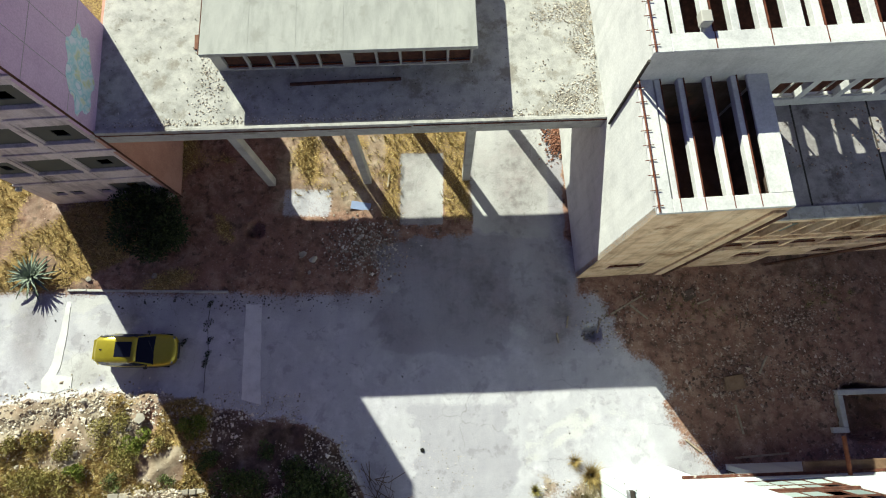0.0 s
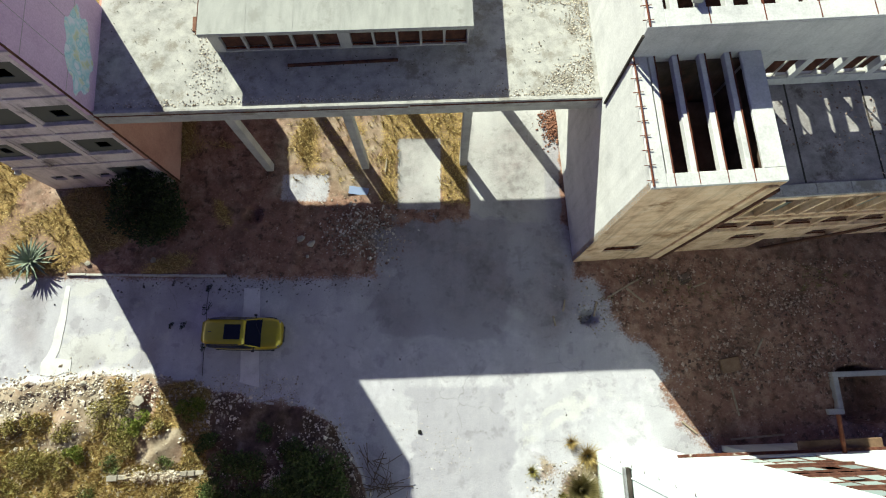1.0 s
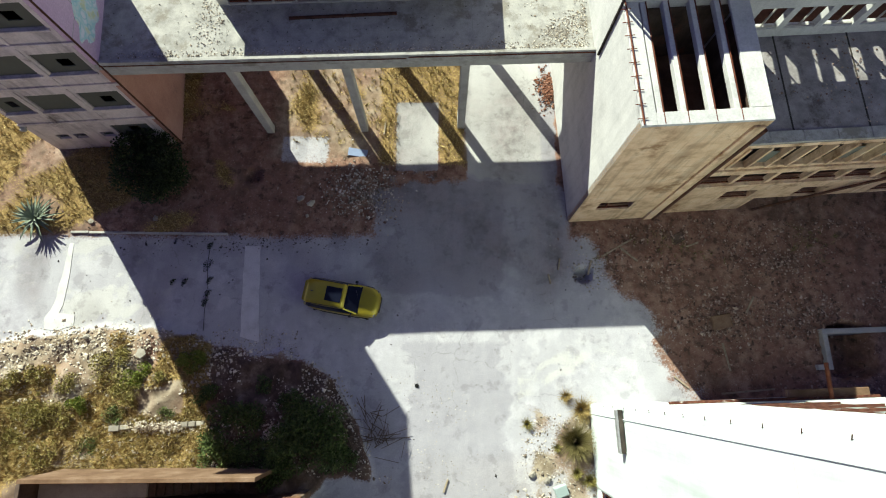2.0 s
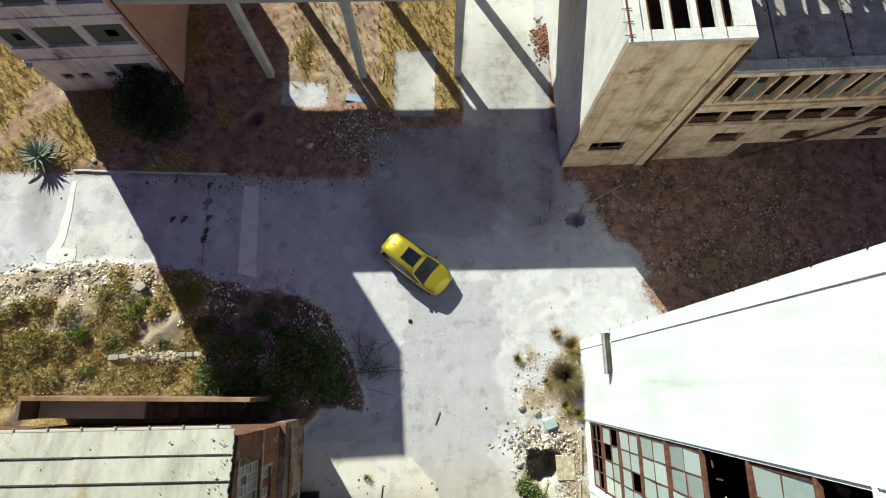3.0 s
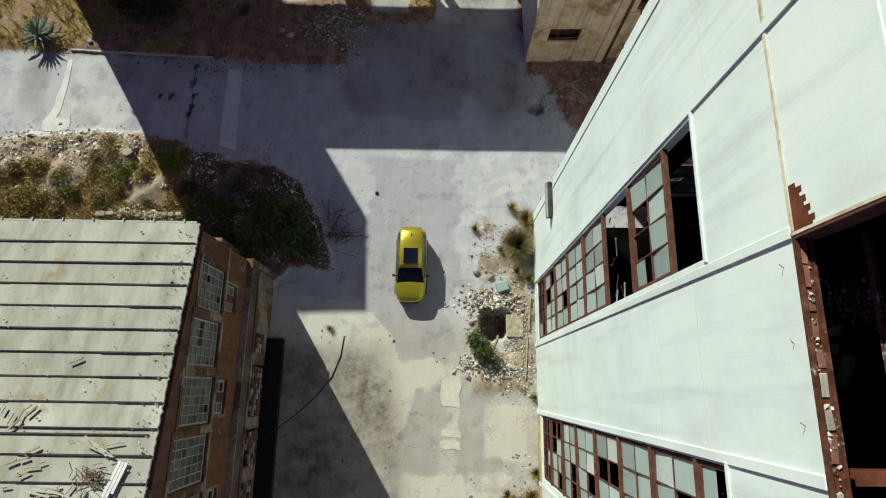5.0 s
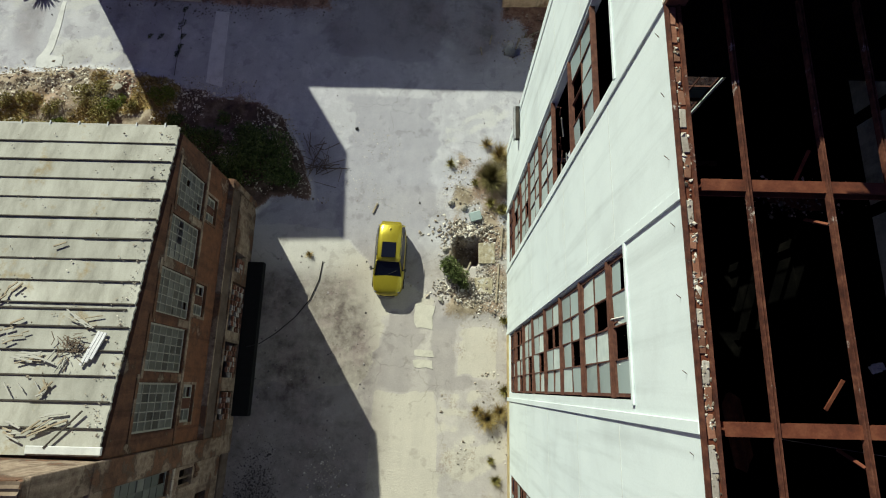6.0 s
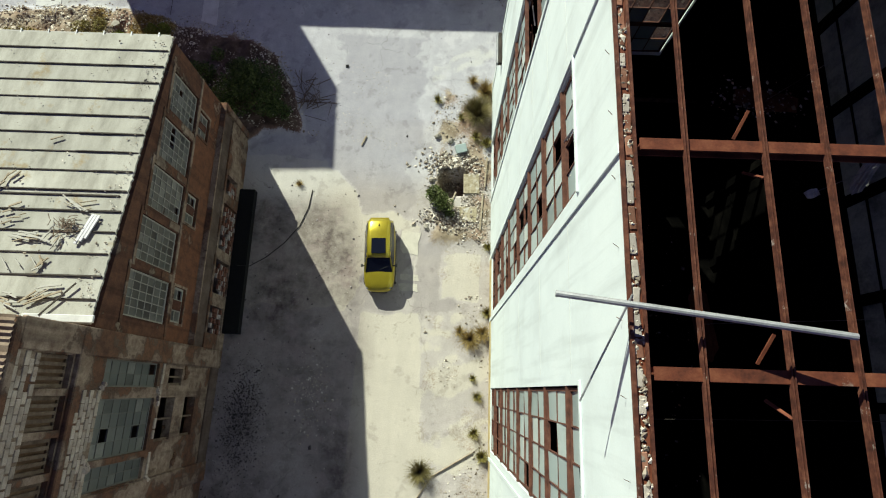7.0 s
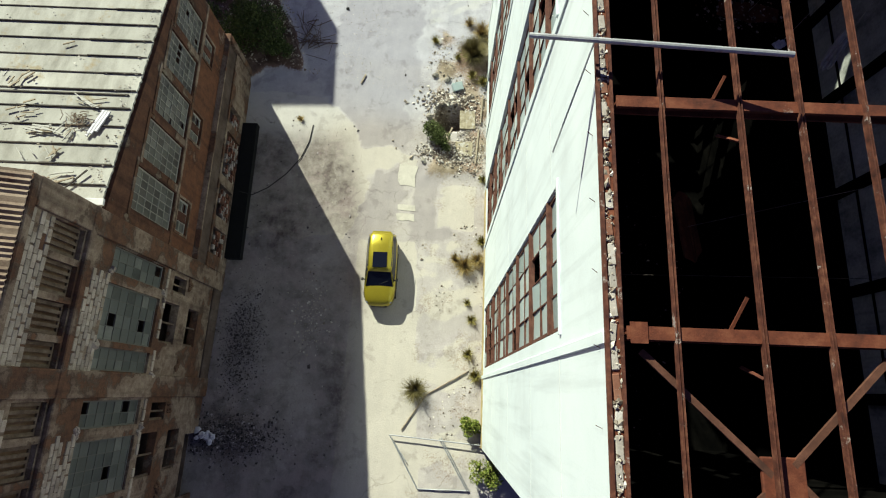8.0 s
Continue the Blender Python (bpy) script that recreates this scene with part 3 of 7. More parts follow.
def ground_material():
    m, nt, b = principled("ground_mix", 0.95, 0, 0.2)
    p = coords(nt)

    def attr(n):
        a = nt.nodes.new("ShaderNodeAttribute")
        a.attribute_name = n
        return a.outputs["Fac"]
    big = noise_tex(nt, p, 0.22, 8, 0.7)
    mid = noise_tex(nt, p, 1.3, 8, 0.7)
    fine = noise_tex(nt, p, 9, 6, 0.75)
    grit = noise_tex(nt, p, 45, 3, 0.7)
    stain = noise_tex(nt, p, 0.7, 12, 0.68)
    scab = noise_tex(nt, p, 2.0, 10, 0.68)
    conc = ramp(nt, mid, [(0.25, (0.35, 0.345, 0.375)), (0.48, (0.46, 0.45, 0.49)), (0.72, (0.55, 0.545, 0.575))])
    # smooth cement overlay with crisp patchy rim
    conc = mix(nt, ramp(nt, big, [(0.46, 0.0), (0.49, 0.65)]), conc, (0.44, 0.435, 0.465))
    dust = noise_tex(nt, p, 0.5, 10, 0.6)
    conc = mix(nt, ramp(nt, dust, [(0.55, 0.0), (0.62, 0.7)]), conc, (0.55, 0.545, 0.57))
    tone = math_node(nt, "ADD", attr("tone"), math_node(nt, "MULTIPLY", math_node(nt, "SUBTRACT", fine, 0.5), 0.5))
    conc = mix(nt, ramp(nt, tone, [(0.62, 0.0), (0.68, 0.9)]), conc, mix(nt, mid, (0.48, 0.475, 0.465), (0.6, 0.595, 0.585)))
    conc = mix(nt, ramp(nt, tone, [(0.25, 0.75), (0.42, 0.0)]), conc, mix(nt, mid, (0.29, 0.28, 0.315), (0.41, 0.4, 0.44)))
    crack = nd(nt, "TexVoronoi", Scale=0.33)
    crack.feature = "DISTANCE_TO_EDGE"
    warp = nt.nodes.new("ShaderNodeVectorMath")
    warp.operation = "MULTIPLY_ADD"
    wn = nd(nt, "TexNoise", Scale=1.1, Detail=5.0)
    nt.links.new(p, wn.inputs["Vector"])
    nt.links.new(wn.outputs["Color"], warp.inputs[0])
    warp.inputs[1].default_value = (1.3, 1.3, 0)
    nt.links.new(p, warp.inputs[2])
    nt.links.new(warp.outputs[0], crack.inputs["Vector"])
    conc = mix(nt, ramp(nt, crack.outputs["Distance"], [(0.003, 0.35), (0.008, 0.0)]), conc, mix(nt, ramp(nt, big, [(0.5, 0.0), (0.56, 1.0)]), conc, (0.14, 0.13, 0.12)))
    conc = mix(nt, attr("warm"), conc, mix(nt, 1.0, conc, (1.0, 0.91, 0.79), "MULTIPLY"))
    # Road dirt, plus shade put into the colour of the lane and underpass.
    shade_grime = math_node(nt, "MULTIPLY", attr("shade_grime"), ramp(nt, mid, [(0.3, 0.35), (0.7, 1.0)]))
    conc = mix(nt, shade_grime, conc, mix(nt, ramp(nt, stain, [(0.46, 0.0), (0.5, 1.0)]), (0.16, 0.108, 0.108), (0.075, 0.047, 0.046)))
    # blotches, worn pale scabs and tyre-blown dust, each with its own rim
    conc = mix(nt, ramp(nt, stain, [(0.56, 0.0), (0.6, 0.55)]), conc, mix(nt, 1.0, conc, (0.7, 0.68, 0.68), "MULTIPLY"))
    drag = noise_tex(nt, p, 1.6, 8, 0.62, (1, 0.14, 1))
    conc = mix(nt, ramp(nt, drag, [(0.35, 0.3), (0.62, 0.0)]), conc, mix(nt, 1.0, conc, (0.78, 0.78, 0.8), "MULTIPLY"))
    conc = mix(nt, ramp(nt, scab, [(0.3, 0.4), (0.37, 0.0)]), conc, mix(nt, 1.0, conc, (0.62, 0.6, 0.6), "MULTIPLY"))
    spots = nd(nt, "TexVoronoi", Scale=1.3)
    nt.links.new(p, spots.inputs["Vector"])
    conc = mix(nt, ramp(nt, spots.outputs["Distance"], [(0.03, 0.45), (0.1, 0.0)]), conc, (0.16, 0.15, 0.14))
    soil = ramp(nt, mid, [(0.3, (0.1, 0.043, 0.03)), (0.48, (0.28, 0.142, 0.1)), (0.7, (0.48, 0.31, 0.235))])
    soil = mix(nt, ramp(nt, big, [(0.42, 0.0), (0.6, 0.7)]), soil, (0.27, 0.132, 0.096))
    soil = mix(nt, ramp(nt, fine, [(0.57, 0.0), (0.66, 0.7)]), soil, (0.5, 0.39, 0.31))
    soil = mix(nt, ramp(nt, scab, [(0.38, 0.75), (0.46, 0.0)]), soil, (0.07, 0.04, 0.03))
    soil = mix(nt, ramp(nt, stain, [(0.52, 0.0), (0.6, 0.5)]), soil, (0.13, 0.075, 0.055))
    soil = mix(nt, attr("pale_soil"), soil, ramp(nt, mid, [(0.3, (0.16, 0.112, 0.072)), (0.5, (0.31, 0.242, 0.172)), (0.7, (0.48, 0.405, 0.31))]))
    # East part of the bank: its shade is put into the soil colour.
    soil = mix(nt, attr("bank_shade"), soil, ramp(nt, mid, [(0.3, (0.04, 0.024, 0.018)), (0.5, (0.12, 0.073, 0.055)), (0.72, (0.27, 0.2, 0.16))]))
    straw = ramp(nt, fine, [(0.3, (0.07, 0.038, 0.018)), (0.5, (0.29, 0.175, 0.062)), (0.7, (0.56, 0.39, 0.16))])

    def broken(name, soft):
        v = math_node(nt, "ADD", attr(name), math_node(nt, "MULTIPLY", math_node(nt, "SUBTRACT", fine, 0.5), soft))
        return ramp(nt, v, [(0.4, 0.0), (0.6, 1.0)])
    col = mix(nt, broken("grass", 1.2), soil, straw)
    col = mix(nt, broken("concrete", 1.0), col, conc)
    col = mix(nt, 0.7, col, ramp(nt, grit, [(0.3, 0.6), (0.65, 1.0)]), "MULTIPLY")
    nt.links.new(col, b.inputs["Base Color"])
    h = math_node(nt, "ADD", math_node(nt, "MULTIPLY", fine, 0.7), math_node(nt, "MULTIPLY", grit, 0.3))
    bump(nt, b, h, 0.5, 0.06)
    return m


def build_ground():
    step = 0.16
    xs, ys = np.arange(-42, 42.01, step), np.arange(-62, 36.01, step)
    xs = np.concatenate([[-1500, -300, -90], xs, [90, 300, 1500]])
    ys = np.concatenate([[-1500, -300, -110], ys, [80, 300, 1500]])
    gx, gy = np.meshgrid(xs, ys)
    fx, fy = gx.ravel(), gy.ravel()
    z = ground_height(fx, fy)
    conc, grass, bank, verge = ground_masks(fx, fy)
    warm = in_rect(fx, fy, -90, 90, -90, -11 + 2 * smooth_noise(fx, fy, 0.5, 101), 5.0)
    # Workshop lane darkened up to about its shadow's edge.
    shade_grime = in_rect(fx, fy, -9, np.interp(fy, [-22, -14], [2.0, 0.2]) + 0.4 * smooth_noise(fx, fy, 0.6, 103), -60, -13.0, 1.4) * np.clip(0.72 + 0.4 * smooth_noise(fx, fy, 0.7, 105), 0.15, 1.0)
    shade_grime = np.maximum(shade_grime, 0.5 * in_rect(fx, fy, -16, 6, 3.6, 5.6, 1.5) * np.clip(0.5 + 0.5 * smooth_noise(fx, fy, 0.9, 107), 0, 1))
    # Ground round the underpass darkened for the bridge's shade.
    shade_grime = np.maximum(shade_grime, in_rect(fx, fy, -4.5, 8.2, 2.2 + smooth_noise(fx, fy, 0.7, 121), 16, 2.0) * np.clip(0.5 + 0.3 * smooth_noise(fx, fy, 0.9, 123), 0.1, 0.8))
    shade_grime = np.maximum(shade_grime, in_rect(fx, fy, -30, -14, -1.5, 5, 1.5) * np.clip(0.6 * smooth_noise(fx, fy, 1.3, 125), 0, 0.5))
    # Pale soil on verge and underpass, and for sunlight on the west bank.
    pale = np.maximum(in_rect(fx, fy, 4.6, 9.6, -40, -4.6, 0.6), np.maximum(in_rect(fx, fy, -90, -13.5, -30, 0.4, 1.5) * 0.95, np.maximum(in_rect(fx, fy, -10.2, 2.0, 10.2, 24, 0.8) * 0.65, in_rect(fx, fy, -90, -20.5, 5.2, 12, 1.5) * 0.35))) * np.clip(0.8 + 0.5 * smooth_noise(fx, fy, 1.2, 161), 0, 1)
    n = len(xs)
    idx = np.arange(len(fx)).reshape(len(ys), n)
    quads = np.stack([idx[:-1, :-1], idx[:-1, 1:], idx[1:, 1:], idx[1:, :-1]], -1).reshape(-1, 4)
    me = bpy.data.meshes.new("ground")
    me.from_pydata(np.stack([fx, fy, z], 1).tolist(), [], quads.tolist())
    for nm, v in (("concrete", conc), ("grass", grass), ("tone", tone_mask(fx, fy)), ("warm", warm), ("shade_grime", shade_grime), ("pale_soil", pale), ("bank_shade", bank * np.clip((fx + 13.6) / 1.2, 0, 1))):
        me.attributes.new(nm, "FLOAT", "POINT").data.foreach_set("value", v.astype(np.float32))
    me.polygons.foreach_set("use_smooth", np.ones(len(quads), dtype=bool))
    me.materials.append(ground_material())
    tagged(new("ground", me), "cracked dusty concrete yard with bare soil and dry grass", "ground", kind="structure")


build_ground()
RND = random.Random(4)
# ---- white hall: open rusted roof, tall window strips ----
HALL = pose(8.5, -5.05, 0, 0, 0, 2.05)
HALL_H, HALL_L, HALL_W = 24.15, 26.2, 13.4
STRIPS = [(3.9, 7.15, 0.9, 21.2), (11.25, 14.45, 1.2, 21.2), (18.65, 21.95, 1.0, 20.9)]


def hall():
    t = thing("factory_hall", "tall white rendered factory hall with an open rusted steel roof frame", "building", HALL)
    west = side(0, 0, -90)
    n0 = 0.45
    head = side(0, n0, -90)
    cut = [(a + n0, b + n0, c, d) for a, b, c, d in STRIPS + [(-0.35, 1.45, 5.95, 6.2)]]
    w = part("wall", rot_bm(wall_bm(HALL_L + n0, -0.3, HALL_H, 0.26, cut), head), M["white_wall"], t)
    # taller northern bay
    part("wall", rot_bm(wall_bm(7.45 + n0, HALL_H + 0.004, 26.4, 0.26), head), M["white_wall"], t)
    north = [(4.2, 8.1, 4.7, 22.3), (6.4, 9.6, -0.3, 3.1)]
    part("wall", rot_bm(wall_bm(HALL_W - 0.26, -0.3, 26.4, 0.3, north), pose(HALL_W, n0, 0, 0, 0, 180)), M["white_wall"], t)
    # Inner faces near black, shade in their colour; grey panels above 11.5 m.
    part("wall", box(0.26, HALL_W, -HALL_L, -HALL_L + 0.3, -0.3, HALL_H - 0.6), M["shade_black"], t)
    part("wall", box(HALL_W, HALL_W + 0.3, -HALL_L, n0, -0.3, 11.5), M["shade_black"], t)
    part("wall", box(HALL_W, HALL_W + 0.3, -HALL_L, n0, 11.504, HALL_H - 0.5), M["inner_panel"], t, "grey inner panel wall")
    # Inner skin added only to darken the north wall's inside.
    part("lining", rot_bm(wall_bm(HALL_W - 0.3, -0.3, 26.1, 0.04, north), pose(HALL_W, n0 - 0.304, 0, 0, 0, 180)), M["shade_black"], t)
    # rusted rail, ledge and stub pipe on the north front
    part("rail", box(2.95, HALL_W, n0, n0 + 0.14, 3.95, 4.1, 0.02), M["flaked_rust"], t, "rusted rail along the north front")
    part("ledge", box(9.2, HALL_W, n0, n0 + 0.5, 3.3, 3.45, 0.03), M["brown_plaster"], t)
    part("stub_pipe", bar((10.62, n0 + 0.02, 4.6), (10.66, n0 + 1.75, 4.6), 0.2, sides=12), M["rust"], t, "rusted stub pipe sticking out of the wall")
    for i in range(14):
        z = 3.0 + i * 1.6
        part("hook", bar((0.0, n0 - 0.03, z), (-0.05, n0 + 0.09, z + 0.12), 0.02), M["rust_dark"], t)
    for z in (3.0, 6.2, 9.4, 12.6):
        part("wall_joint", box(HALL_W - 0.05, HALL_W, -HALL_L + 0.3, -0.3, z - 0.04, z + 0.04), M["shade_black"], t)
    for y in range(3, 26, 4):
        part("pilaster", box(HALL_W - 0.22, HALL_W, -y - 0.2, -y + 0.2, 0.25, HALL_H - 0.6), M["shade_black"], t)
    part("wall", box(0.26, HALL_W, -7.45, -7.2, 21.8, 26.4), M["shade_black"], t)
    part("floor", box(0.26, HALL_W, -HALL_L + 0.3, -0.3, 0.05, 0.25), M["shade_black"], t)
    part("roof", box(0.55, HALL_W, -7.5, n0 + 0.02, 26.2, 26.38), M["orange_rust"], t, "rusted sheet roof of the north bay")
    part("coping", box(-0.03, 0.55, -7.42, n0 + 0.02, 26.4, 26.5, 0.02), M["white_wall"], t)
    part("end_cap", box(-0.035, 0.34, -7.53, -7.455, HALL_H + 0.05, 26.45, 0.01), M["rust_dark"], t, "dark rusted sheet over the wall end")
    bm = bmesh.new()
    for i in range(9):
        add_box(bm, -0.012, 0.0, -7.42 + i * 0.085, -7.33 + i * 0.085, HALL_H + 0.06, HALL_H + 0.5 - 0.035 * i + 0.1 * (i % 2))
    part("rust_patch", bm, M["rust"], t, "jagged rust patch at the corner")
    # raised ribs and sheet joints on the west face
    part("rib", box(-0.03, 0.0, -0.07, -0.02, 0.0, 26.4, 0.01), M["white_wall"], t)
    for y in (3.62, 7.3, 11.0, 14.7, 22.3):
        part("rib", box(-0.045, 0.0, -y - 0.2, -y, 0.0, HALL_H if y > 7 else 26.4, 0.01), M["white_wall"], t)
    for a, b, zs in ((0.25, 3.6, (8, 11.5, 15.0, 18.5, 22)), (7.5, 10.98, (9.0, 12.6, 15.6, 18.2, 20.6)), (14.7, 18.4, (7, 12.0, 16.4, 20.2)), (22.5, 26.1, (6, 12.0, 17, 20.8))):
        for z in zs:
            part("joint", box(-0.006, 0.0, -b, -a, z - 0.01, z + 0.01), M["wall_joint"], t)
    part("plinth", box(-0.035, 0.0, -HALL_L, -11.2, -0.2, 0.85, 0.01), M["ochre"], t, "ochre stained plinth")
    part("corner_post", bar((-0.02, -7.44, HALL_H), (-0.02, -7.44, 26.4), 0.05), M["limed_rust"], t)
    part("edge_strip", box(-0.03, 0.0, -7.4, -0.1, HALL_H - 0.02, HALL_H + 0.06, 0.005), M["limed_rust"], t, "cream and rust edge strip")
    part("vent_hood", box(-0.3, -0.2, -1.5, 0.38, 5.7, 6.0, 0.02), M["steel"], t, "grey metal hood under a wall slot")
    # Dark box added in place of the unlit gap of the slot.
    part("vent_box", box(-0.196, -0.004, -1.5, 0.38, 5.75, 6.02, 0.01), M["dark_rib"], t)
    # window strips
    levels = [0.0, 2.2, 4.9, 7.6, 10.4, 13.2, 15.9, 18.6]
    gone = [{5: 1.0, 7: 1.0, 0: 0.55, 1: 0.25, 2: 0.35}, {7: 0.55, 0: 0.6, 1: 0.3, 3: 0.25}, {0: 0.7, 1: 0.45}]
    for k, (a, b, c, d) in enumerate(STRIPS):
        for i, z in enumerate(levels):
            top = levels[i + 1] if i + 1 < len(levels) else d - c
            miss = gone[k].get(i, 0.1)
            if miss < 1:
                window(t, side(0.06, -a - 0.05, -90, c + z + 0.08), b - a - 0.1, top - z - 0.16, 4, 2 if top - z > 1.8 else 1, 0.035, M["frame_rust"], M["glass_pane"], miss, RND, 0.06)
            part("transom", box(-0.01, 0.14, -b + 0.02, -a - 0.02, c + top - 0.06, c + top + 0.05, 0.01), M["frame_rust"], t, "rusted steel transom")
        part("lintel", box(-0.05, 0.0, -b - 0.1, -a + 0.1, d + 0.02, d + 0.14, 0.01), M["white_wall"], t)
    for i in range(7):
        z = 4.75 + i * 2.5
        window(t, pose(HALL_W - 4.25, n0 - 0.06, z, 0, 0, 180), 3.8, 2.38, 4, 2, 0.05, M["frame_rust"], M["glass_pane"], 0.35 if i < 3 else 0.03, RND, 0.09)
        part("transom", box(HALL_W - 8.08, HALL_W - 4.22, n0 - 0.12, n0 + 0.03, z + 2.39, z + 2.49, 0.01), M["frame_rust"], t, "rusted steel transom")
    # splintered bars hanging in the open lights
    for k, (a, b, c, d) in enumerate(STRIPS[:2]):
        for i in range(9):
            z, y = c + (13.4 if k == 0 else 18.8) + RND.uniform(0.1, 2.0), -a - RND.uniform(0.4, 2.9)
            part("broken_bar", bar((0.1, y, z), (0.1 + RND.uniform(-0.05, 0.3), y + RND.uniform(-0.7, 0.7), z - RND.uniform(0.2, 1.1)), 0.035), M["frame_rust"] if RND.random() < 0.6 else M["torn_sheet"], t)
    # top course: bricks between two rusted angles
    n = 44
    for i in range(n):
        me = shared_box("brick", 0.12, RND.choice((0.4, 0.36, 0.28)), 0.05, M["brick"] if RND.random() < (0.68 if i < 36 else 0.15) else M["limed_brick"], 0.015)
        if RND.random() < 0.12:
            continue
        piece("brick", me, w, pose(0.112 + RND.uniform(-0.02, 0.02), -7.7 - i * 0.418 + RND.uniform(-0.05, 0.05), HALL_H + 0.022 + RND.uniform(0, 0.012), RND.uniform(-3, 3), 0, RND.uniform(-6, 6)))
    part("mortar_bed", box(0.03, 0.24, -HALL_L, -7.5, HALL_H, HALL_H + 0.03), M["rust"], t)
    part("angle_iron", box(-0.03, 0.03, -HALL_L, -7.5, HALL_H, HALL_H + 0.08), M["flaked_rust"], t)
    part("angle_iron", box(0.195, 0.24, -HALL_L, -7.5, HALL_H, HALL_H + 0.1), M["flaked_rust"], t)
    part("sill_flashing", box(0.24, 0.275, -HALL_L, -7.5, HALL_H - 0.2, HALL_H + 0.02), M["rust_dark"], t)
    rs = np.random.RandomState(83)
    y = -7.6 - 18.4 * rs.uniform(0, 1, 520) ** 0.75
    v, f = stones(np.stack([rs.normal(0.11, 0.045, 520).clip(0.02, 0.2), y, np.full(520, HALL_H + 0.045)], 1), 0.015 + 0.06 * rs.beta(1, 3, 520), rs)
    tagged(mesh_from("loose_mortar", v, f, M["gravel"], t, "crumbled pale mortar between the bricks"), kind="stuff")
    for i in range(16):
        y = -7.9 - i * 1.22
        bm = bmesh.new()
        z = HALL_H - 0.35
        x = -0.07 - RND.uniform(0, 0.06)
        add_bar(bm, (0, y, z), (x, y + 0.05, z + 0.06), 0.009)
        part("hook", bm, M["rust"], t)
    # roof steel
    for y in (-11.0, -14.8, -18.5, -22.34, -25.7):
        bm = bmesh.new()
        prof = [(-0.1, 24.36), (0.1, 24.36), (0.1, 24.32), (0.015, 24.32), (0.015, 24.12), (0.1, 24.12), (0.1, 24.08), (-0.1, 24.08), (-0.1, 24.12), (-0.015, 24.12), (-0.015, 24.32), (-0.1, 24.32)]
        bm = loft([[(x, y + a, z) for a, z in prof] for x in (0.26, HALL_W)])
        beam = part("beam", bm, M["rust"], t)
        if y < -22:
            part("gusset", box(0.3, 0.56, y - 0.16, y + 0.16, 24.36, 24.385), M["rust"], beam)
    for x in (1.0, 2.3, 3.32, 4.4, 5.6, 6.8, 8, 9.2, 10.4, 11.6, 12.8):
        bm = bmesh.new()
        prof = [(-0.032, 24.3), (-0.032, 24.41), (-0.014, 24.41), (-0.014, 24.38), (0.014, 24.38), (0.014, 24.41), (0.032, 24.41), (0.032, 24.3)]
        bm = loft([[(x + a, y, z) for a, z in prof] for y in (-HALL_L + 0.1, -7.45)])
        part("rafter", bm, M["flaked_rust"], t)
    for a, b in (((0.5, -22.6, 24.2), (2.45, -24.4, 24.1)), ((4.25, -22.6, 24.2), (2.6, -24.25, 24.1)), ((2.45, -24.4, 24.1), (0.5, -26.0, 24.1)), ((2.6, -24.25, 24.1), (4.3, -26.0, 24.1)),
                 ((8.2, -22.6, 24.2), (10.1, -24.4, 24.1)), ((12, -22.6, 24.2), (10.1, -24.4, 24.1))):
        part("brace", bar(a, b, 0.1, 0.05), M["rust_dark"], t)
    part("gusset", box(2.2, 2.85, -24.65, -24.05, 24.05, 24.13, 0.02), M["rust"], t)
    for a, b in (((2.0, -22.2, 24.0), (2.28, -21.55, 24.25)), ((2.3, -22.95, 24.25), (2.1, -22.7, 23.8)), ((2.0, -18.3, 24.0), (2.28, -17.7, 24.25)), ((2.3, -19.1, 24.25), (2.05, -18.75, 23.8)), ((2.0, -10.8, 24.0), (2.28, -10.1, 24.25)),
                 ((2.3, -11.6, 24.25), (2.1, -11.35, 23.8)), ((2.0, -14.5, 24.0), (2.28, -13.9, 24.25)), ((2.3, -15.3, 24.25), (2.1, -15.0, 23.8))):
        part("knee_brace", bar(a, Vector(a).lerp(Vector(b), 0.75), 0.05, 0.03), M["rust"], t)
    # dark sheeted band and plank under the northern bay's edge
    part("edge_plank", box(0.3, 9.0, -7.6, -7.35, 27.1, 27.26, 0.02), M["old_plank"], t, "weathered dark edge plank")
    for x in (0.7, 2.9, 5.0):
        part("stub_wall", box(x, x + 0.3, -7.4, -7.0, 26.38, 27.1), M["white_wall"], t)
    part("rust_sheet", box(1.9, 4.4, -6.9, -4.5, 26.4, 26.43), M["orange_rust"], t, "orange rusted metal sheet")
    return t


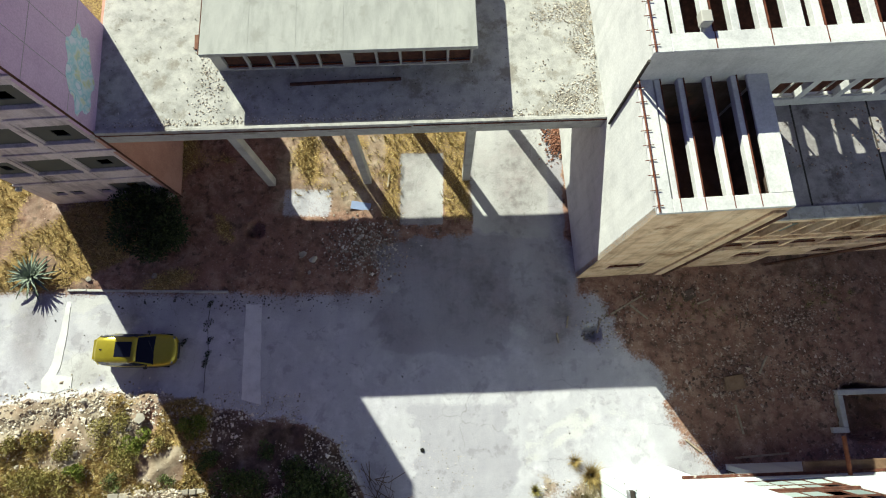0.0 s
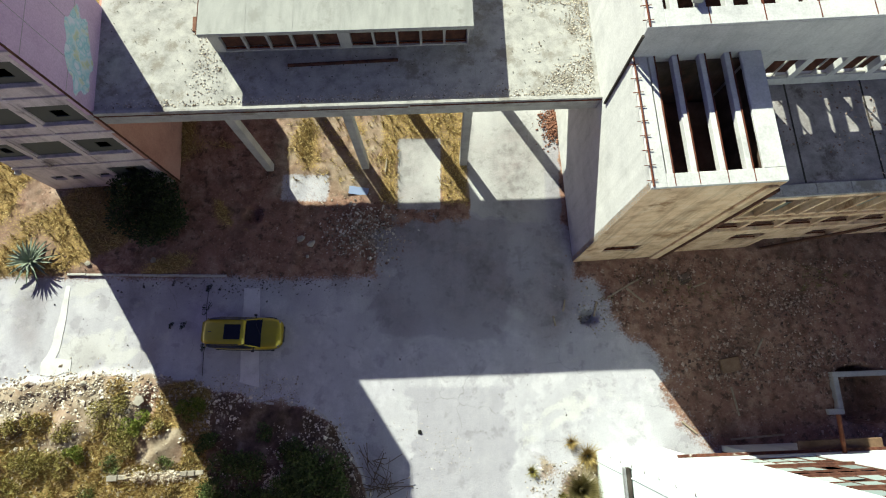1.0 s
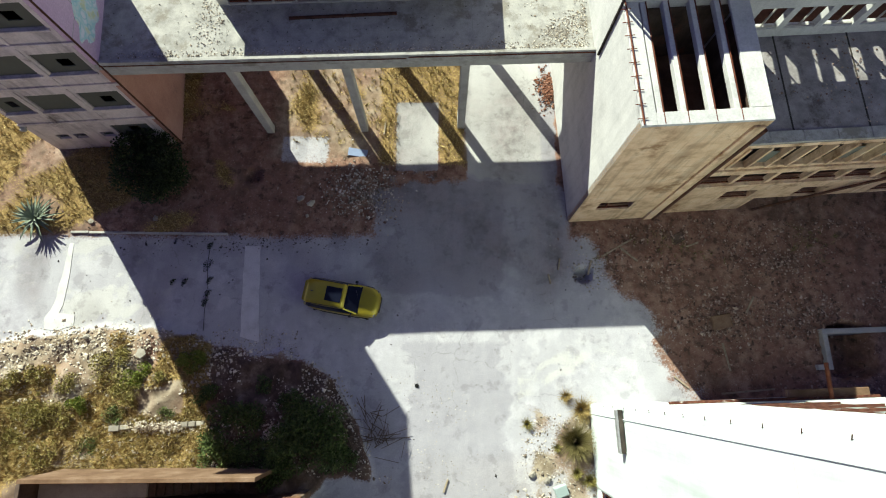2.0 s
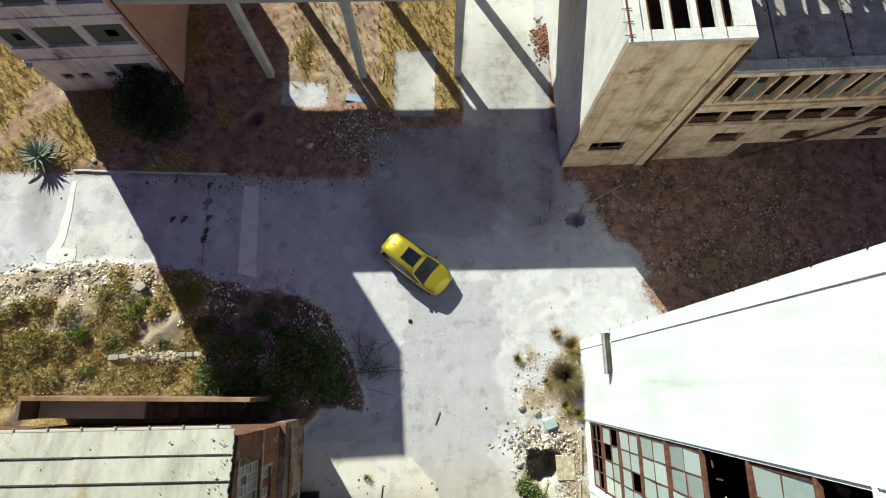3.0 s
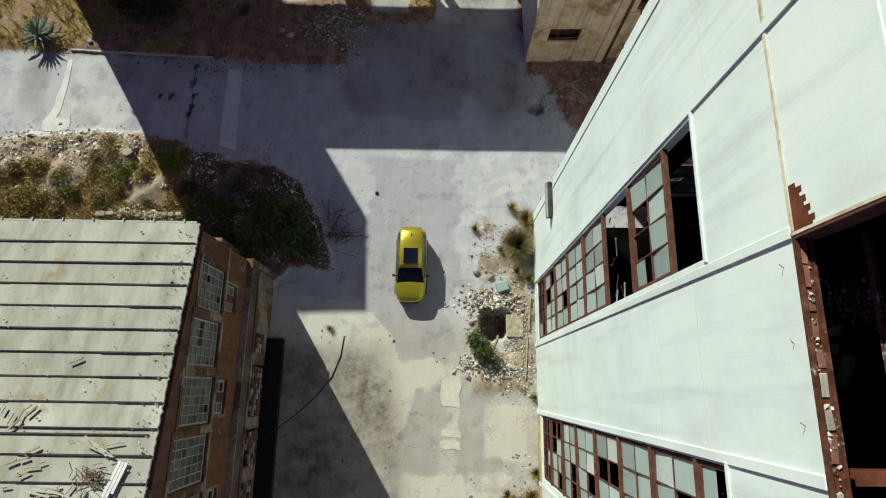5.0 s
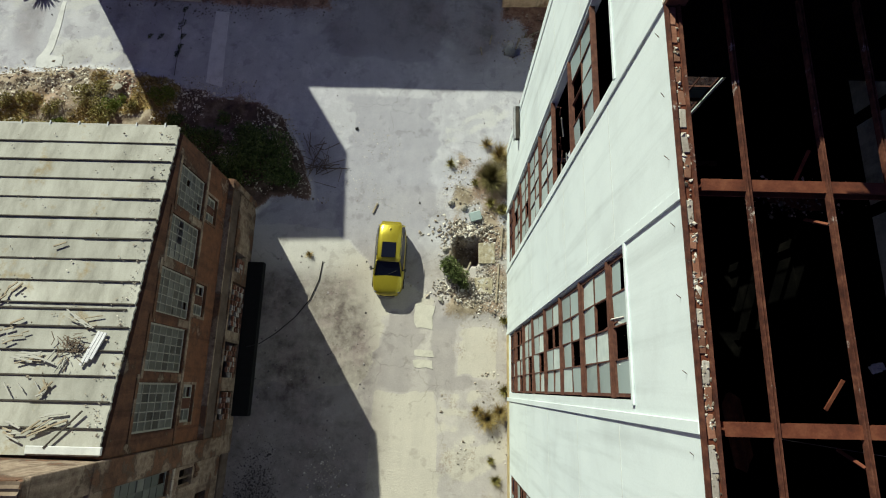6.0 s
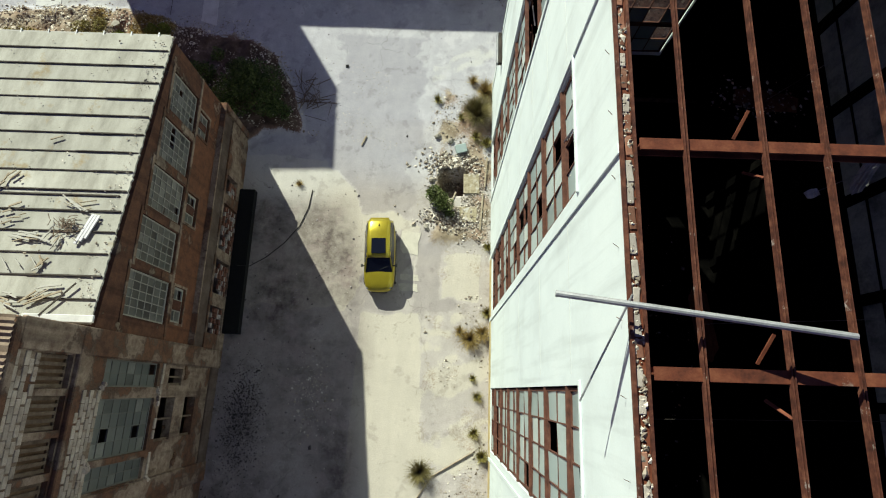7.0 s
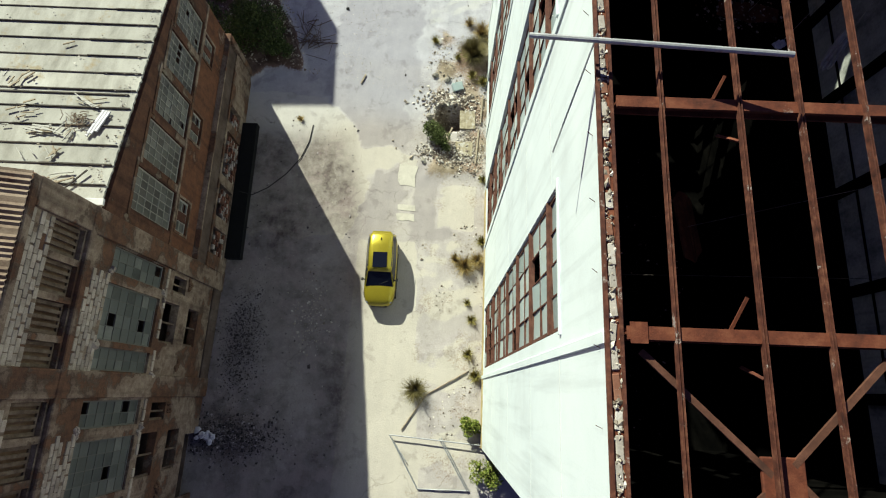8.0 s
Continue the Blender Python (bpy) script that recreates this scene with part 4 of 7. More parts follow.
def hall_loose():
    # loose things in and over the hall
    tagged(part("steel_pipe", bar((7.92, -22.44, 24.42), (12.03, -22.88, 25.0), 0.1, sides=10), M["steel"]), "grey steel pipe lying across the open roof", "pipe")
    tagged(part("bent_wire", bar((8.6, -24.0, 23.2), (9.05, -22.4, 24.55), 0.035, sides=6), M["steel"]), "thin dark wire hanging down the wall", "wire")
    # The long pale sheet at z = 16.5 stands in for a patch of sunlight.
    for (x, y, z, sx, sy, a) in ((17.4, -20.5, 9.0, 1.3, 3.4, 20), (19.3, -11.2, 11.6, 2.6, 0.9, -8), (19.3, -16.4, 16.5, 0.4, 2.0, -35), (15.6, -18.4, 19.2, 0.35, 0.25, 20)):
        bm = bmesh.new()
        n = 7
        vs = [[bm.verts.new(((i / n - 0.5) * sx, (j - 0.5) * sy * (1 - 0.6 * abs(i / n - 0.5)), RND.uniform(-0.08, 0.08))) for j in range(2)] for i in range(n + 1)]
        for i in range(n):
            bm.faces.new((vs[i][0], vs[i + 1][0], vs[i + 1][1], vs[i][1]))
        r = bmesh.ops.extrude_face_region(bm, geom=list(bm.faces))
        bmesh.ops.translate(bm, vec=(0, 0, 0.015), verts=[g for g in r["geom"] if isinstance(g, bmesh.types.BMVert)])
        s = tagged(part("hanging_sheet", bm, M["rust"] if z < 15 else M["torn_sheet"], m=pose(x, y, z, RND.uniform(-25, 25) if z < 15 else 6, RND.uniform(-25, 25) if z < 15 else -12, a)), "pale sheet hung inside the hall as a bright patch" if z > 15 else "torn rusty sheet hanging in the dark hall", "sheet", "torn sheets")
        part("wire", bar((0, 0, 0), (0.2, 0.1, (24.1 - z)), 0.012), M["steel"], s)
    # scraps and dead creeper caught in the dark hall
    rs = np.random.RandomState(77)
    x, y = np.concatenate([rs.normal(19.2, 1.0, 220), rs.uniform(9.5, 21, 260)]), np.concatenate([rs.normal(-11.2, 0.35, 220), rs.uniform(-31, -13, 260)])
    z = np.concatenate([rs.normal(11.5, 0.25, 220), np.full(260, 0.32)])
    v, f = stones(np.stack([x, y, z], 1), 0.02 + 0.13 * rs.beta(1, 4, len(x)), rs)
    tagged(mesh_from("scraps", v, f, M["gravel"]), "pale scraps caught in the dark hall", "debris", kind="stuff")
    tagged(part("steel_cable", bar((9.0, -24.6, 15.5), (21.6, -23.9, 15.5), 0.014), M["dark_rib"]), "thin steel cable spanning the dark hall", "cable")


# ---- long-roofed workshop ----
def workshop():
    t = thing("workshop", "long workshop with ribbed pale roof panels and terracotta wall", "building", pose(-7.0, -9.15, 0, 0, 0, 2.0))
    L = 13.45
    east = side(0, -L, 90)
    wins = [(L - (1.2 + 2.4 * i) - 1.95, L - (1.2 + 2.4 * i), 6.9, 9.6 + 0.22 * i) for i in range(5)]
    small = [(L - 2.95, L - 1.65, 5.4, 6.6), (L - 7.65, L - 6.1, 5.4, 6.6), (L - 12.55, L - 10.85, 5.3, 6.5)]
    cuts = [L] + [0.5 * (wins[i][0] + wins[i + 1][1]) for i in range(4)] + [0.0]
    for i in range(5):
        a, b = cuts[i + 1], cuts[i]
        ops = [(o[0] - a, o[1] - a, o[2], o[3]) for o in wins if a <= o[0] and o[1] <= b]
        part("wall", rot_bm(wall_bm(b - a, 6.7, 9.85 + 0.165 * (L - b), 0.3, ops, top=lambda u, a=a: 9.85 + 0.165 * (L - u - a)), east @ pose(a, 0, 0)), M["terracotta"], t)
    part("wall", rot_bm(wall_bm(L, 4.1, 6.696, 0.3, small), east), M["orange_render"], t, "orange-brown rendered band of wall")
    low = [(0.8, 2.3, 0.6, 2.5), (3.0, 4.9, 0.5, 2.5), (5.5, 8.2, 0.4, 2.5), (8.8, 9.9, 0.9, 2.5)]
    part("wall", rot_bm(wall_bm(L, -0.3, 2.7, 0.3, low), side(0.18, -L, 90)), M["ruin_wall"], t)
    # Recess below the ledge: its shade is put into the dark wall colour.
    part("wall", rot_bm(box(0, L, -0.1, 0.2, 2.7, 4.1), side(0.0, -L, 90)), M["dark_plaster"], t, "dark recessed band of wall, shade in its colour")
    # broken brick infill in the ground-floor openings
    for (u0, u1, a, b) in low:
        z = a
        while z < b - 0.5:
            u = u0 + 0.14
            while u < u1 - 0.1:
                if RND.random() < 0.75 - 0.3 * (z - a):
                    brick_mat = M["brick"] if RND.random() < 0.6 else M["limed_brick"]
                    piece("brick", shared_box("brick", 0.26, 0.14, 0.1, brick_mat, 0.012), t, side(0.18, -L, 90) @ pose(u, 0.12 + RND.uniform(-0.04, 0.04), z + 0.05, 0, RND.uniform(-3, 3), RND.uniform(-5, 5)))
                u += 0.29
            z += 0.12
    part("ledge", box(-0.1, 0.3, -L, 0.1, 4.1, 4.22, 0.015), M["ruin_wall"], t)
    for (u0, u1, a, b) in wins:
        window(t, east @ pose(u0, 0.1, a), u1 - u0, b - a, 5, 6, 0.035, M["pale_bar"], M["glass_dark"], 0.07, RND, 0.06)
        part("lintel", rot_bm(box(u0 - 0.3, u1 + 0.3, -0.05, 0.0, b, b + 0.18, 0.01), east), M["ruin_wall"], t)
    for i, (u0, u1, a, b) in enumerate(wins[:-1]):
        part("pier_patch", rot_bm(box(wins[i + 1][1] + 0.06, u0 - 0.06, -0.035, 0.0, 6.9, 7.9, 0.01), east), M["ruin_wall"], t)
    for (u0, u1, a, b) in small:
        window(t, east @ pose(u0, 0.1, a), u1 - u0, b - a, 3, 2, 0.06, M["pale_bar"], M["glass_dark"], 0.2, RND, 0.08)
        part("board", rot_bm(box(u0 + (u1 - u0) * 0.36, u0 + (u1 - u0) * 0.64, 0.06, 0.1, a + 0.1, b - 0.1, 0.01), east), M["rust_dark"], t, "brown board nailed over the middle light")
        part("surround", rot_bm(wall_bm(u1 - u0 + 0.24, a - 0.12, b + 0.1, 0.05, [(0.12, u1 - u0 + 0.12, a, b)]), east @ pose(u0 - 0.12, -0.04, 0)), M["ruin_wall"], t)
    part("string_course", rot_bm(box(0, L, -0.045, 0, 6.66, 6.86, 0.01), east), M["ruin_wall"], t)
    part("wall", box(-26, -0.3, -0.3, 0, -0.3, 9.8), M["terracotta"], t)
    part("wall", box(-26, -0.3, -L, -L + 0.25, 4, 12.0), M["terracotta"], t)
    n = 15
    k = 13.6 / n
    for i in range(n):
        a = i * k
        m = pose(0, 0.25 - a, 9.95 + 0.165 * a, -9.37, 0, 0)
        bm = bmesh.new()
        # ragged eastern end of every panel
        cuts = 14
        e = [-0.08 + RND.uniform(-0.035, 0.035) for _ in range(cuts)]
        top, bot = [], []
        for z, row in ((0.09, top), (0.0, bot)):
            row.append(bm.verts.new((-26, 0, z)))
            for j in range(cuts):
                row.append(bm.verts.new((e[j], -(k * 1.015) * j / (cuts - 1), z)))
            row.append(bm.verts.new((-26, -k * 1.015, z)))
        bm.faces.new(top)
        bm.faces.new(list(reversed(bot)))
        for j in range(len(top)):
            q = (j + 1) % len(top)
            bm.faces.new((top[j], bot[j], bot[q], top[q]))
        p = part("roof_panel", rot_bm(bm, m), M["panel"], t)
        if i:
            x = -26
            bmr = bmesh.new()
            while x < -0.2:
                x2 = min(x + RND.uniform(1.5, 5), -0.12)
                add_box(bmr, x, x2, -0.022 + RND.uniform(-0.012, 0.012), 0.026, 0.09, 0.15 + RND.uniform(-0.02, 0.02))
                x = x2
            part("rib", rot_bm(bmr, m), M["dark_rib"], p)
    part("rib", rot_bm(box(-26, -0.35, -0.25, -0.19, 0.09, 0.15), pose(0, 0.25 - 9 * k, 9.95 + 0.165 * 9 * k, -9.37, 0, 0)), M["dark_rib"], t)
    # gutter and its brackets
    part("gutter", box(-26, -0.25, 0.27, 0.37, 9.9, 10.0, 0.015), M["frame_white"], t, "flaked white eaves gutter")
    for i in range(20):
        part("bracket", box(-0.8 - i * 1.28, -0.75 - i * 1.28, 0.2, 0.44, 10.0, 10.05), M["steel"], t)
    part("fascia", box(-2.6, 0.05, -13.3, -13.02, 12.24, 12.34, 0.02), M["white_cement"], t, "broken white fascia board")
    # Black strip along the wall foot, built as a low box.
    part("loading_platform", box(0.2, 1.12, -12.5, -3.7, -0.2, 0.5, 0.02), M["matte_black"], t, "low black platform along the workshop wall")
    part("north_step_wall", box(-0.3, 0.3, -0.25, 0.12, -0.2, 4.0, 0.03), M["ruin_wall"], t)
    return t


def workshop_yard():
    t = thing("outer_stair", "outside concrete stair behind a rough rust-brown parapet wall", "stairs", pose(-20.05, -8.25, 0, 0, 0, 0.6))
    part("parapet", box(0, 11.4, 0, 0.22, -0.2, 3.85, 0.02), M["brown_plaster"], t)
    part("parapet", box(0, 0.22, -0.9, 0.0, -0.2, 3.85, 0.02), M["dark_plaster"], t)
    part("landing", box(0.22, 5.6, -0.88, 0.0, 2.3, 2.5, 0.02), M["concrete"], t)
    for i in range(13):
        part("step", box(5.6 + i * 0.36, 5.97 + i * 0.36, -0.88, 0.0, 2.1 - i * 0.17, 2.33 - i * 0.17, 0.02), M["dark_plaster"], t)


def roof_debris():
    rs = random.Random(11)

    def batten(x, y, ln, w, a, material, label="splintered grey roof batten lying on the panels", h=0.02):
        z = 10.0 + 0.165 * (-8.9 - y) + 0.15
        tagged(part("plank", box(-ln / 2, ln / 2, -w / 2, w / 2, -h, h, 0.006), material, m=pose(x, y, z, -9.4, 0, 0) @ pose(0, 0, 0, 0, 0, a)), label, "plank", "roof battens")
    # bundles: centre, direction, length, spread, count
    for x, y, a, ln, sp, n in ((-8.6, -17.75, -18, 1.1, 0.16, 6), (-10.2, -19.3, -12, 1.0, 0.2, 9), (-9.0, -19.35, 70, 0.6, 0.14, 5), (-9.9, -20.3, -55, 0.7, 0.3, 4), (-9.1, -20.3, 52, 0.6, 0.16, 4), (-11.9, -16.8, 60, 0.5, 0.35, 6),
                               (-11.2, -18.3, 20, 0.5, 0.6, 7), (-13.8, -19.6, 10, 0.7, 0.9, 8), (-10.4, -14.8, 8, 0.5, 0.1, 1), (-8.6, -21.6, 30, 0.7, 0.35, 9), (-9.6, -21.8, -20, 0.6, 0.4, 6)):
        for _ in range(n):
            batten(x + rs.gauss(0, sp), y + rs.gauss(0, sp * 0.6), ln * rs.uniform(0.5, 1.1), rs.uniform(0.03, 0.08), a + rs.gauss(0, 12), M["frame_white"] if rs.random() < 0.5 else M["wood"])
    for k in range(3):
        batten(-7.95 + 0.14 * k, -18.8 + 0.05 * k, 1.35 - 0.15 * k, 0.11, 76, M["strip_cement"], "pale broken board lying on the roof edge", 0.03)
    # tangle of thin branches beside the boards
    bm = bmesh.new()
    for _ in range(60):
        x, y = rs.gauss(-8.65, 0.28), rs.gauss(-18.75, 0.22)
        z = 10.0 + 0.165 * (-8.9 - y) + rs.uniform(0.12, 0.22)
        a, ln = rs.uniform(0, 6.28), rs.uniform(0.15, 0.45)
        add_bar(bm, (x, y, z), (x + math.cos(a) * ln, y + math.sin(a) * ln, z + 0.02), 0.02)
    tagged(part("twig_tangle", bm, M["wood_dark"]), "tangle of dry twigs lying on the roof panels", "branches", kind="stuff")
    # crumbs along the broken panel ends and below the ribs
    r2 = np.random.RandomState(31)
    x = np.concatenate([-7.25 - np.abs(r2.normal(0, 0.3, 240)), r2.uniform(-20, -7.4, 260)])
    y = r2.uniform(-22, -9.2, len(x))
    x = x + 0.035 * (-9.15 - y)
    v, f = stones(np.stack([x, y, 10.0 + 0.165 * (-8.9 - y) + 0.1], 1), 0.012 + 0.06 * r2.beta(1, 3, len(x)), r2)
    tagged(mesh_from("roof_crumbs", v, f, M["gravel"]), "crumbled mortar scattered on the roof panels", "debris", kind="stuff")
    bm = bmesh.new()
    add_bar(bm, (-8.5, -22.3, 12.35), (-7.5, -21.0, 12.2), 0.05)
    tagged(part("roof_pole", bm, M["dark_rib"]), "thin dark pole leaning on the roof edge", "pole")


# ---- ruined annex ----
def annex():
    t = thing("ruined_annex", "ruined brick annex with crumbling render and glazed bays", "building", pose(-6.5, -22.65, 0, 0, 0, 0.9))
    L, H = 20.0, 16.2
    east = side(0, -L, 90)
    op, info = [], []
    for n0 in (1.0, 7.05, 13.1):
        for k in range(4):
            o = (L - n0 - 1.12 - k * 1.36, L - n0 - k * 1.36, 12.95, 14.6)
            op.append(o), info.append((o, "louvre"))
        for a, b in ((0.0, 1.05), (1.5, 3.75), (4.0, 4.9)):
            o = (L - n0 - b, L - n0 - a, 6.75, 10.95)
            op.append(o), info.append((o, "glazing"))
        for o in ((L - n0 - 3.45, L - n0 - 1.5, 4.7, 6.2), (L - n0 - 3.4, L - n0 - 1.5, 2.35, 3.6), (L - n0 - 0.95, L - n0 - 0.15, 4.3, 5.7)):
            op.append(o), info.append((o, "hole"))
    arch = (L - 13.0, L - 8.9, -0.3, 1.55)
    op.append(arch)
    w = part("wall", rot_bm(wall_bm(L, -0.3, H, 0.4, op), east), M["ruin_wall"], t)
    part("wall", box(-20, -0.4, -0.35, 0, -0.3, H), M["ruin_wall"], t)
    # Backing behind the bays, coloured near black for the shade of the rooms.
    part("inner_wall", box(-5.2, -5.0, -L, -0.35, -0.3, H), M["shade_black"], t)
    for z in (0.1, 6.0, 11.3):
        part("floor_slab", box(-5.0, -0.42, -L, -0.36, z - 0.2, z), M["dark_plaster"], t)
    for o, kind in info:
        if kind == "glazing":
            window(t, east @ pose(o[0], 0.12, o[2]), o[1] - o[0], o[3] - o[2], max(1, round((o[1] - o[0]) / 0.55)), 7, 0.03, M["old_bar"], M["glass_green"], 0.06, RND, 0.05)
        elif kind == "louvre":
            f = part("louvre", rot_bm(box(o[0], o[1], 0.2, 0.26, o[2], o[2] + 0.08), east), M["wood_dark"], t)
            part("backing", rot_bm(box(o[0], o[1], 0.27, 0.31, o[2], o[3]), east), M["brown_plaster"], f)
            for j in range(5):
                u = o[0] + 0.08 + j * (o[1] - o[0] - 0.16) / 4
                part("slat", rot_bm(box(u - 0.06, u + 0.06, 0.14, 0.2, o[2] + 0.09, o[3] - 0.02), east), M["wood_dark"], f)
        else:
            part("window_frame", rot_bm(box(o[0], o[0] + 0.1, 0.1, 0.2, o[2], o[3]), east), M["wood_dark"], t)
            part("window_frame", rot_bm(box((o[0] + o[1]) / 2 - 0.04, (o[0] + o[1]) / 2 + 0.04, 0.1, 0.2, o[2], o[3]), east), M["wood_dark"], t)
    for n0 in (-0.05, 5.95, 12.0):
        part("pilaster", rot_bm(box(L - n0 - 1.0, L - n0, -0.16, 0.0, -0.2, H - 0.4, 0.03), east), M["ruin_wall"], t, "brown stained pilaster")
    part("cornice", rot_bm(box(0, L, -0.2, 0.0, 12.55, 12.88, 0.04), east), M["ruin_wall"], t)
    part("cornice", rot_bm(box(0, L, -0.2, 0.0, H - 0.35, H, 0.04), east), M["ruin_wall"], t)
    part("plinth", rot_bm(box(L - 7, L, -0.1, 0.0, -0.2, 1.0, 0.03), east), M["dark_plaster"], t)
    # exposed brickwork
    brick = [shared_box("brick", 0.46, 0.1, 0.2, M["pale_brick"], 0.015), shared_box("brick", 0.36, 0.1, 0.2, M["pale_brick"], 0.015)]
    for n0 in (1.0, 7.05, 13.1):
        for z0, rows, u_from, u_to in ((14.75, 5, 0.0, 5.3), (11.1, 6, 1.2, 5.0), (6.35, 1, 0.0, 4.9)):
            for r in range(rows):
                u = u_from + (r % 2) * 0.24
                while u < u_to:
                    k = 0 if RND.random() < 0.7 else 1
                    if RND.random() < 0.93:
                        piece("brick", brick[k], w, east @ pose(L - n0 - u - 0.2, 0.01 - RND.uniform(0.0, 0.02), z0 + r * 0.222, 0, RND.uniform(-0.6, 0.6), RND.uniform(-1.5, 1.5)))
                    u += 0.485
    for n0 in (1.0, 7.05, 13.1):
        for u, z, ln in ((1.25, 6.55, 0.5), (1.1, 11.0, 0.4), (3.9, 11.05, 0.5), (5.0, 6.5, 0.6), (2.5, 12.5, 0.8), (0.3, 4.0, 0.7), (4.2, 3.9, 0.9)):
            bm = bmesh.new()
            for _ in range(5):
                rock_bm(bm, (RND.uniform(-ln / 2, ln / 2), -0.03, RND.uniform(-0.14, 0.14)), RND.uniform(0.09, 0.2), RND, 0.8)
            part("render_lump", rot_bm(bm, east @ pose(L - n0 - u, 0, z)), M["pale_brick"] if z > 6 else M["brown_plaster"], t, "loose lump of old render")
    # corrugated roof edge
    bm = bmesh.new()
    n = 220
    rows = [[bm.verts.new((x, -L + i * L / n, H + 0.12 + 0.04 * math.sin(i * L / n / 0.2 * 6.283 / 1.0) + (0.0 if x > -1 else 1.8))) for i in range(n + 1)] for x in (-8, 0.22)]
    for i in range(n):
        bm.faces.new((rows[0][i], rows[0][i + 1], rows[1][i + 1], rows[1][i]))
    r = bmesh.ops.extrude_face_region(bm, geom=list(bm.faces))
    bmesh.ops.translate(bm, vec=(0, 0, 0.02), verts=[g for g in r["geom"] if isinstance(g, bmesh.types.BMVert)])
    part("roof", bm, M["brown_sheet"], t, "brown corrugated roof sheet")
    return t


# ---- covered bridge on columns ----
BRIDGE_Z = 8.87


def bridge():
    t = thing("bridge_block", "raised concrete bridge block on tall columns with a flat screed roof", "building", pose(-15.95, 11.0, 0, 0, 0, 2.0))
    L = 23.6
    part("roof", box(-0.28, L, 0, 9.6, BRIDGE_Z - 0.45, BRIDGE_Z, 0.03), M["roof_slab"], t)
    part("kerb", box(0, L, -0.03, 0.14, BRIDGE_Z, BRIDGE_Z + 0.2, 0.02), M["roof_slab"], t)
    part("edge_pipe", bar((14.6, -0.06, BRIDGE_Z + 0.06), (L, -0.06, BRIDGE_Z + 0.06), 0.06, sides=8), M["rust"], t)
    part("fascia_beam", box(0, L, 0.02, 0.3, BRIDGE_Z - 0.9, BRIDGE_Z - 0.45), M["concrete"], t)
    part("edge_pipe", bar((0, -0.05, BRIDGE_Z - 0.05), (14.5, -0.05, BRIDGE_Z - 0.05), 0.05, sides=8), M["rust"], t)
    for y0, ys in ((0.75, 0.25), (8.9, 0.3)):
        for x in (5.5, 11.35, 17.4):
            part("column", box(x - 0.23, x + 0.23, y0 - ys, y0 + ys, -0.2, BRIDGE_Z - 0.45, 0.03), M["concrete"], t)
    for x in (5.9, 11.8, 17.7):
        part("joint", box(x, x + 0.02, 0.14, 9.6, BRIDGE_Z, BRIDGE_Z + 0.006), M["joint"], t)
    return t


def bridge_loose():
    z = BRIDGE_Z
    tagged(part("steel_beam", box(-2.6, 2.6, -0.07, 0.07, 0, 0.1, 0.01), M["rust_dark"], m=pose(-4.55, 13.7, z, 0, 0, 3.3)), "long dark rusted beam lying on the roof", "beam")
    tagged(part("red_panel", box(-0.25, 0.25, -0.4, 0.4, 0, 0.06, 0.01), M["brick"], m=pose(-11.6, 15.8, z, 0, 0, 4)), "small red panel lying on the roof", "panel")
    rs = np.random.RandomState(5)
    # rebar stubs in rows
    pts = []
    for i in range(44):
        for j in range(15):
            if rs.rand() < 0.6:
                pts.append((-15.6 + i * 0.53 + rs.normal() * 0.05, 11.5 + i * 0.018 + j * 0.55 + rs.normal() * 0.05))
    pts = [(x, y) for x, y in pts if not (-11.1 < x < 2.0 and y > 14.4)]
    v, f = stones([(x, y, z + 0.03) for x, y in pts], [0.032] * len(pts), rs)
    tagged(mesh_from("rebar_stubs", v, f, M["dark_rib"]), "rows of cut rebar stubs on the roof", "stubs", kind="stuff")
    n = 5200
    x, y = rs.uniform(4.2, 7.2, n), 11.7 + rs.beta(1.3, 1.0, n) * 8
    keep = (smooth_noise(x, y, 1.3, 31) + 0.35 * (x - 5)) + rs.normal(0, 0.35, n) > 0.25
    x, y = x[keep], y[keep]
    x2 = rs.uniform(-15.5, 7, 900)
    y2 = 11.35 + 0.033 * (x2 + 15.9) + rs.exponential(0.16, 900)
    x3, y3 = rs.normal(-10.9, 0.45, 350), rs.uniform(12.0, 15.5, 350)
    x, y = np.concatenate([x, x2, x3]), np.concatenate([y, y2, y3])
    v, f = stones(np.stack([x, y, np.full(len(x), z + 0.02)], 1), rs.uniform(0.015, 0.045, len(x)), rs)
    tagged(mesh_from("roof_gravel", v, f, M["bank_stone"]), "loose gravel and mortar crumbs on the roof", "gravel", kind="stuff")


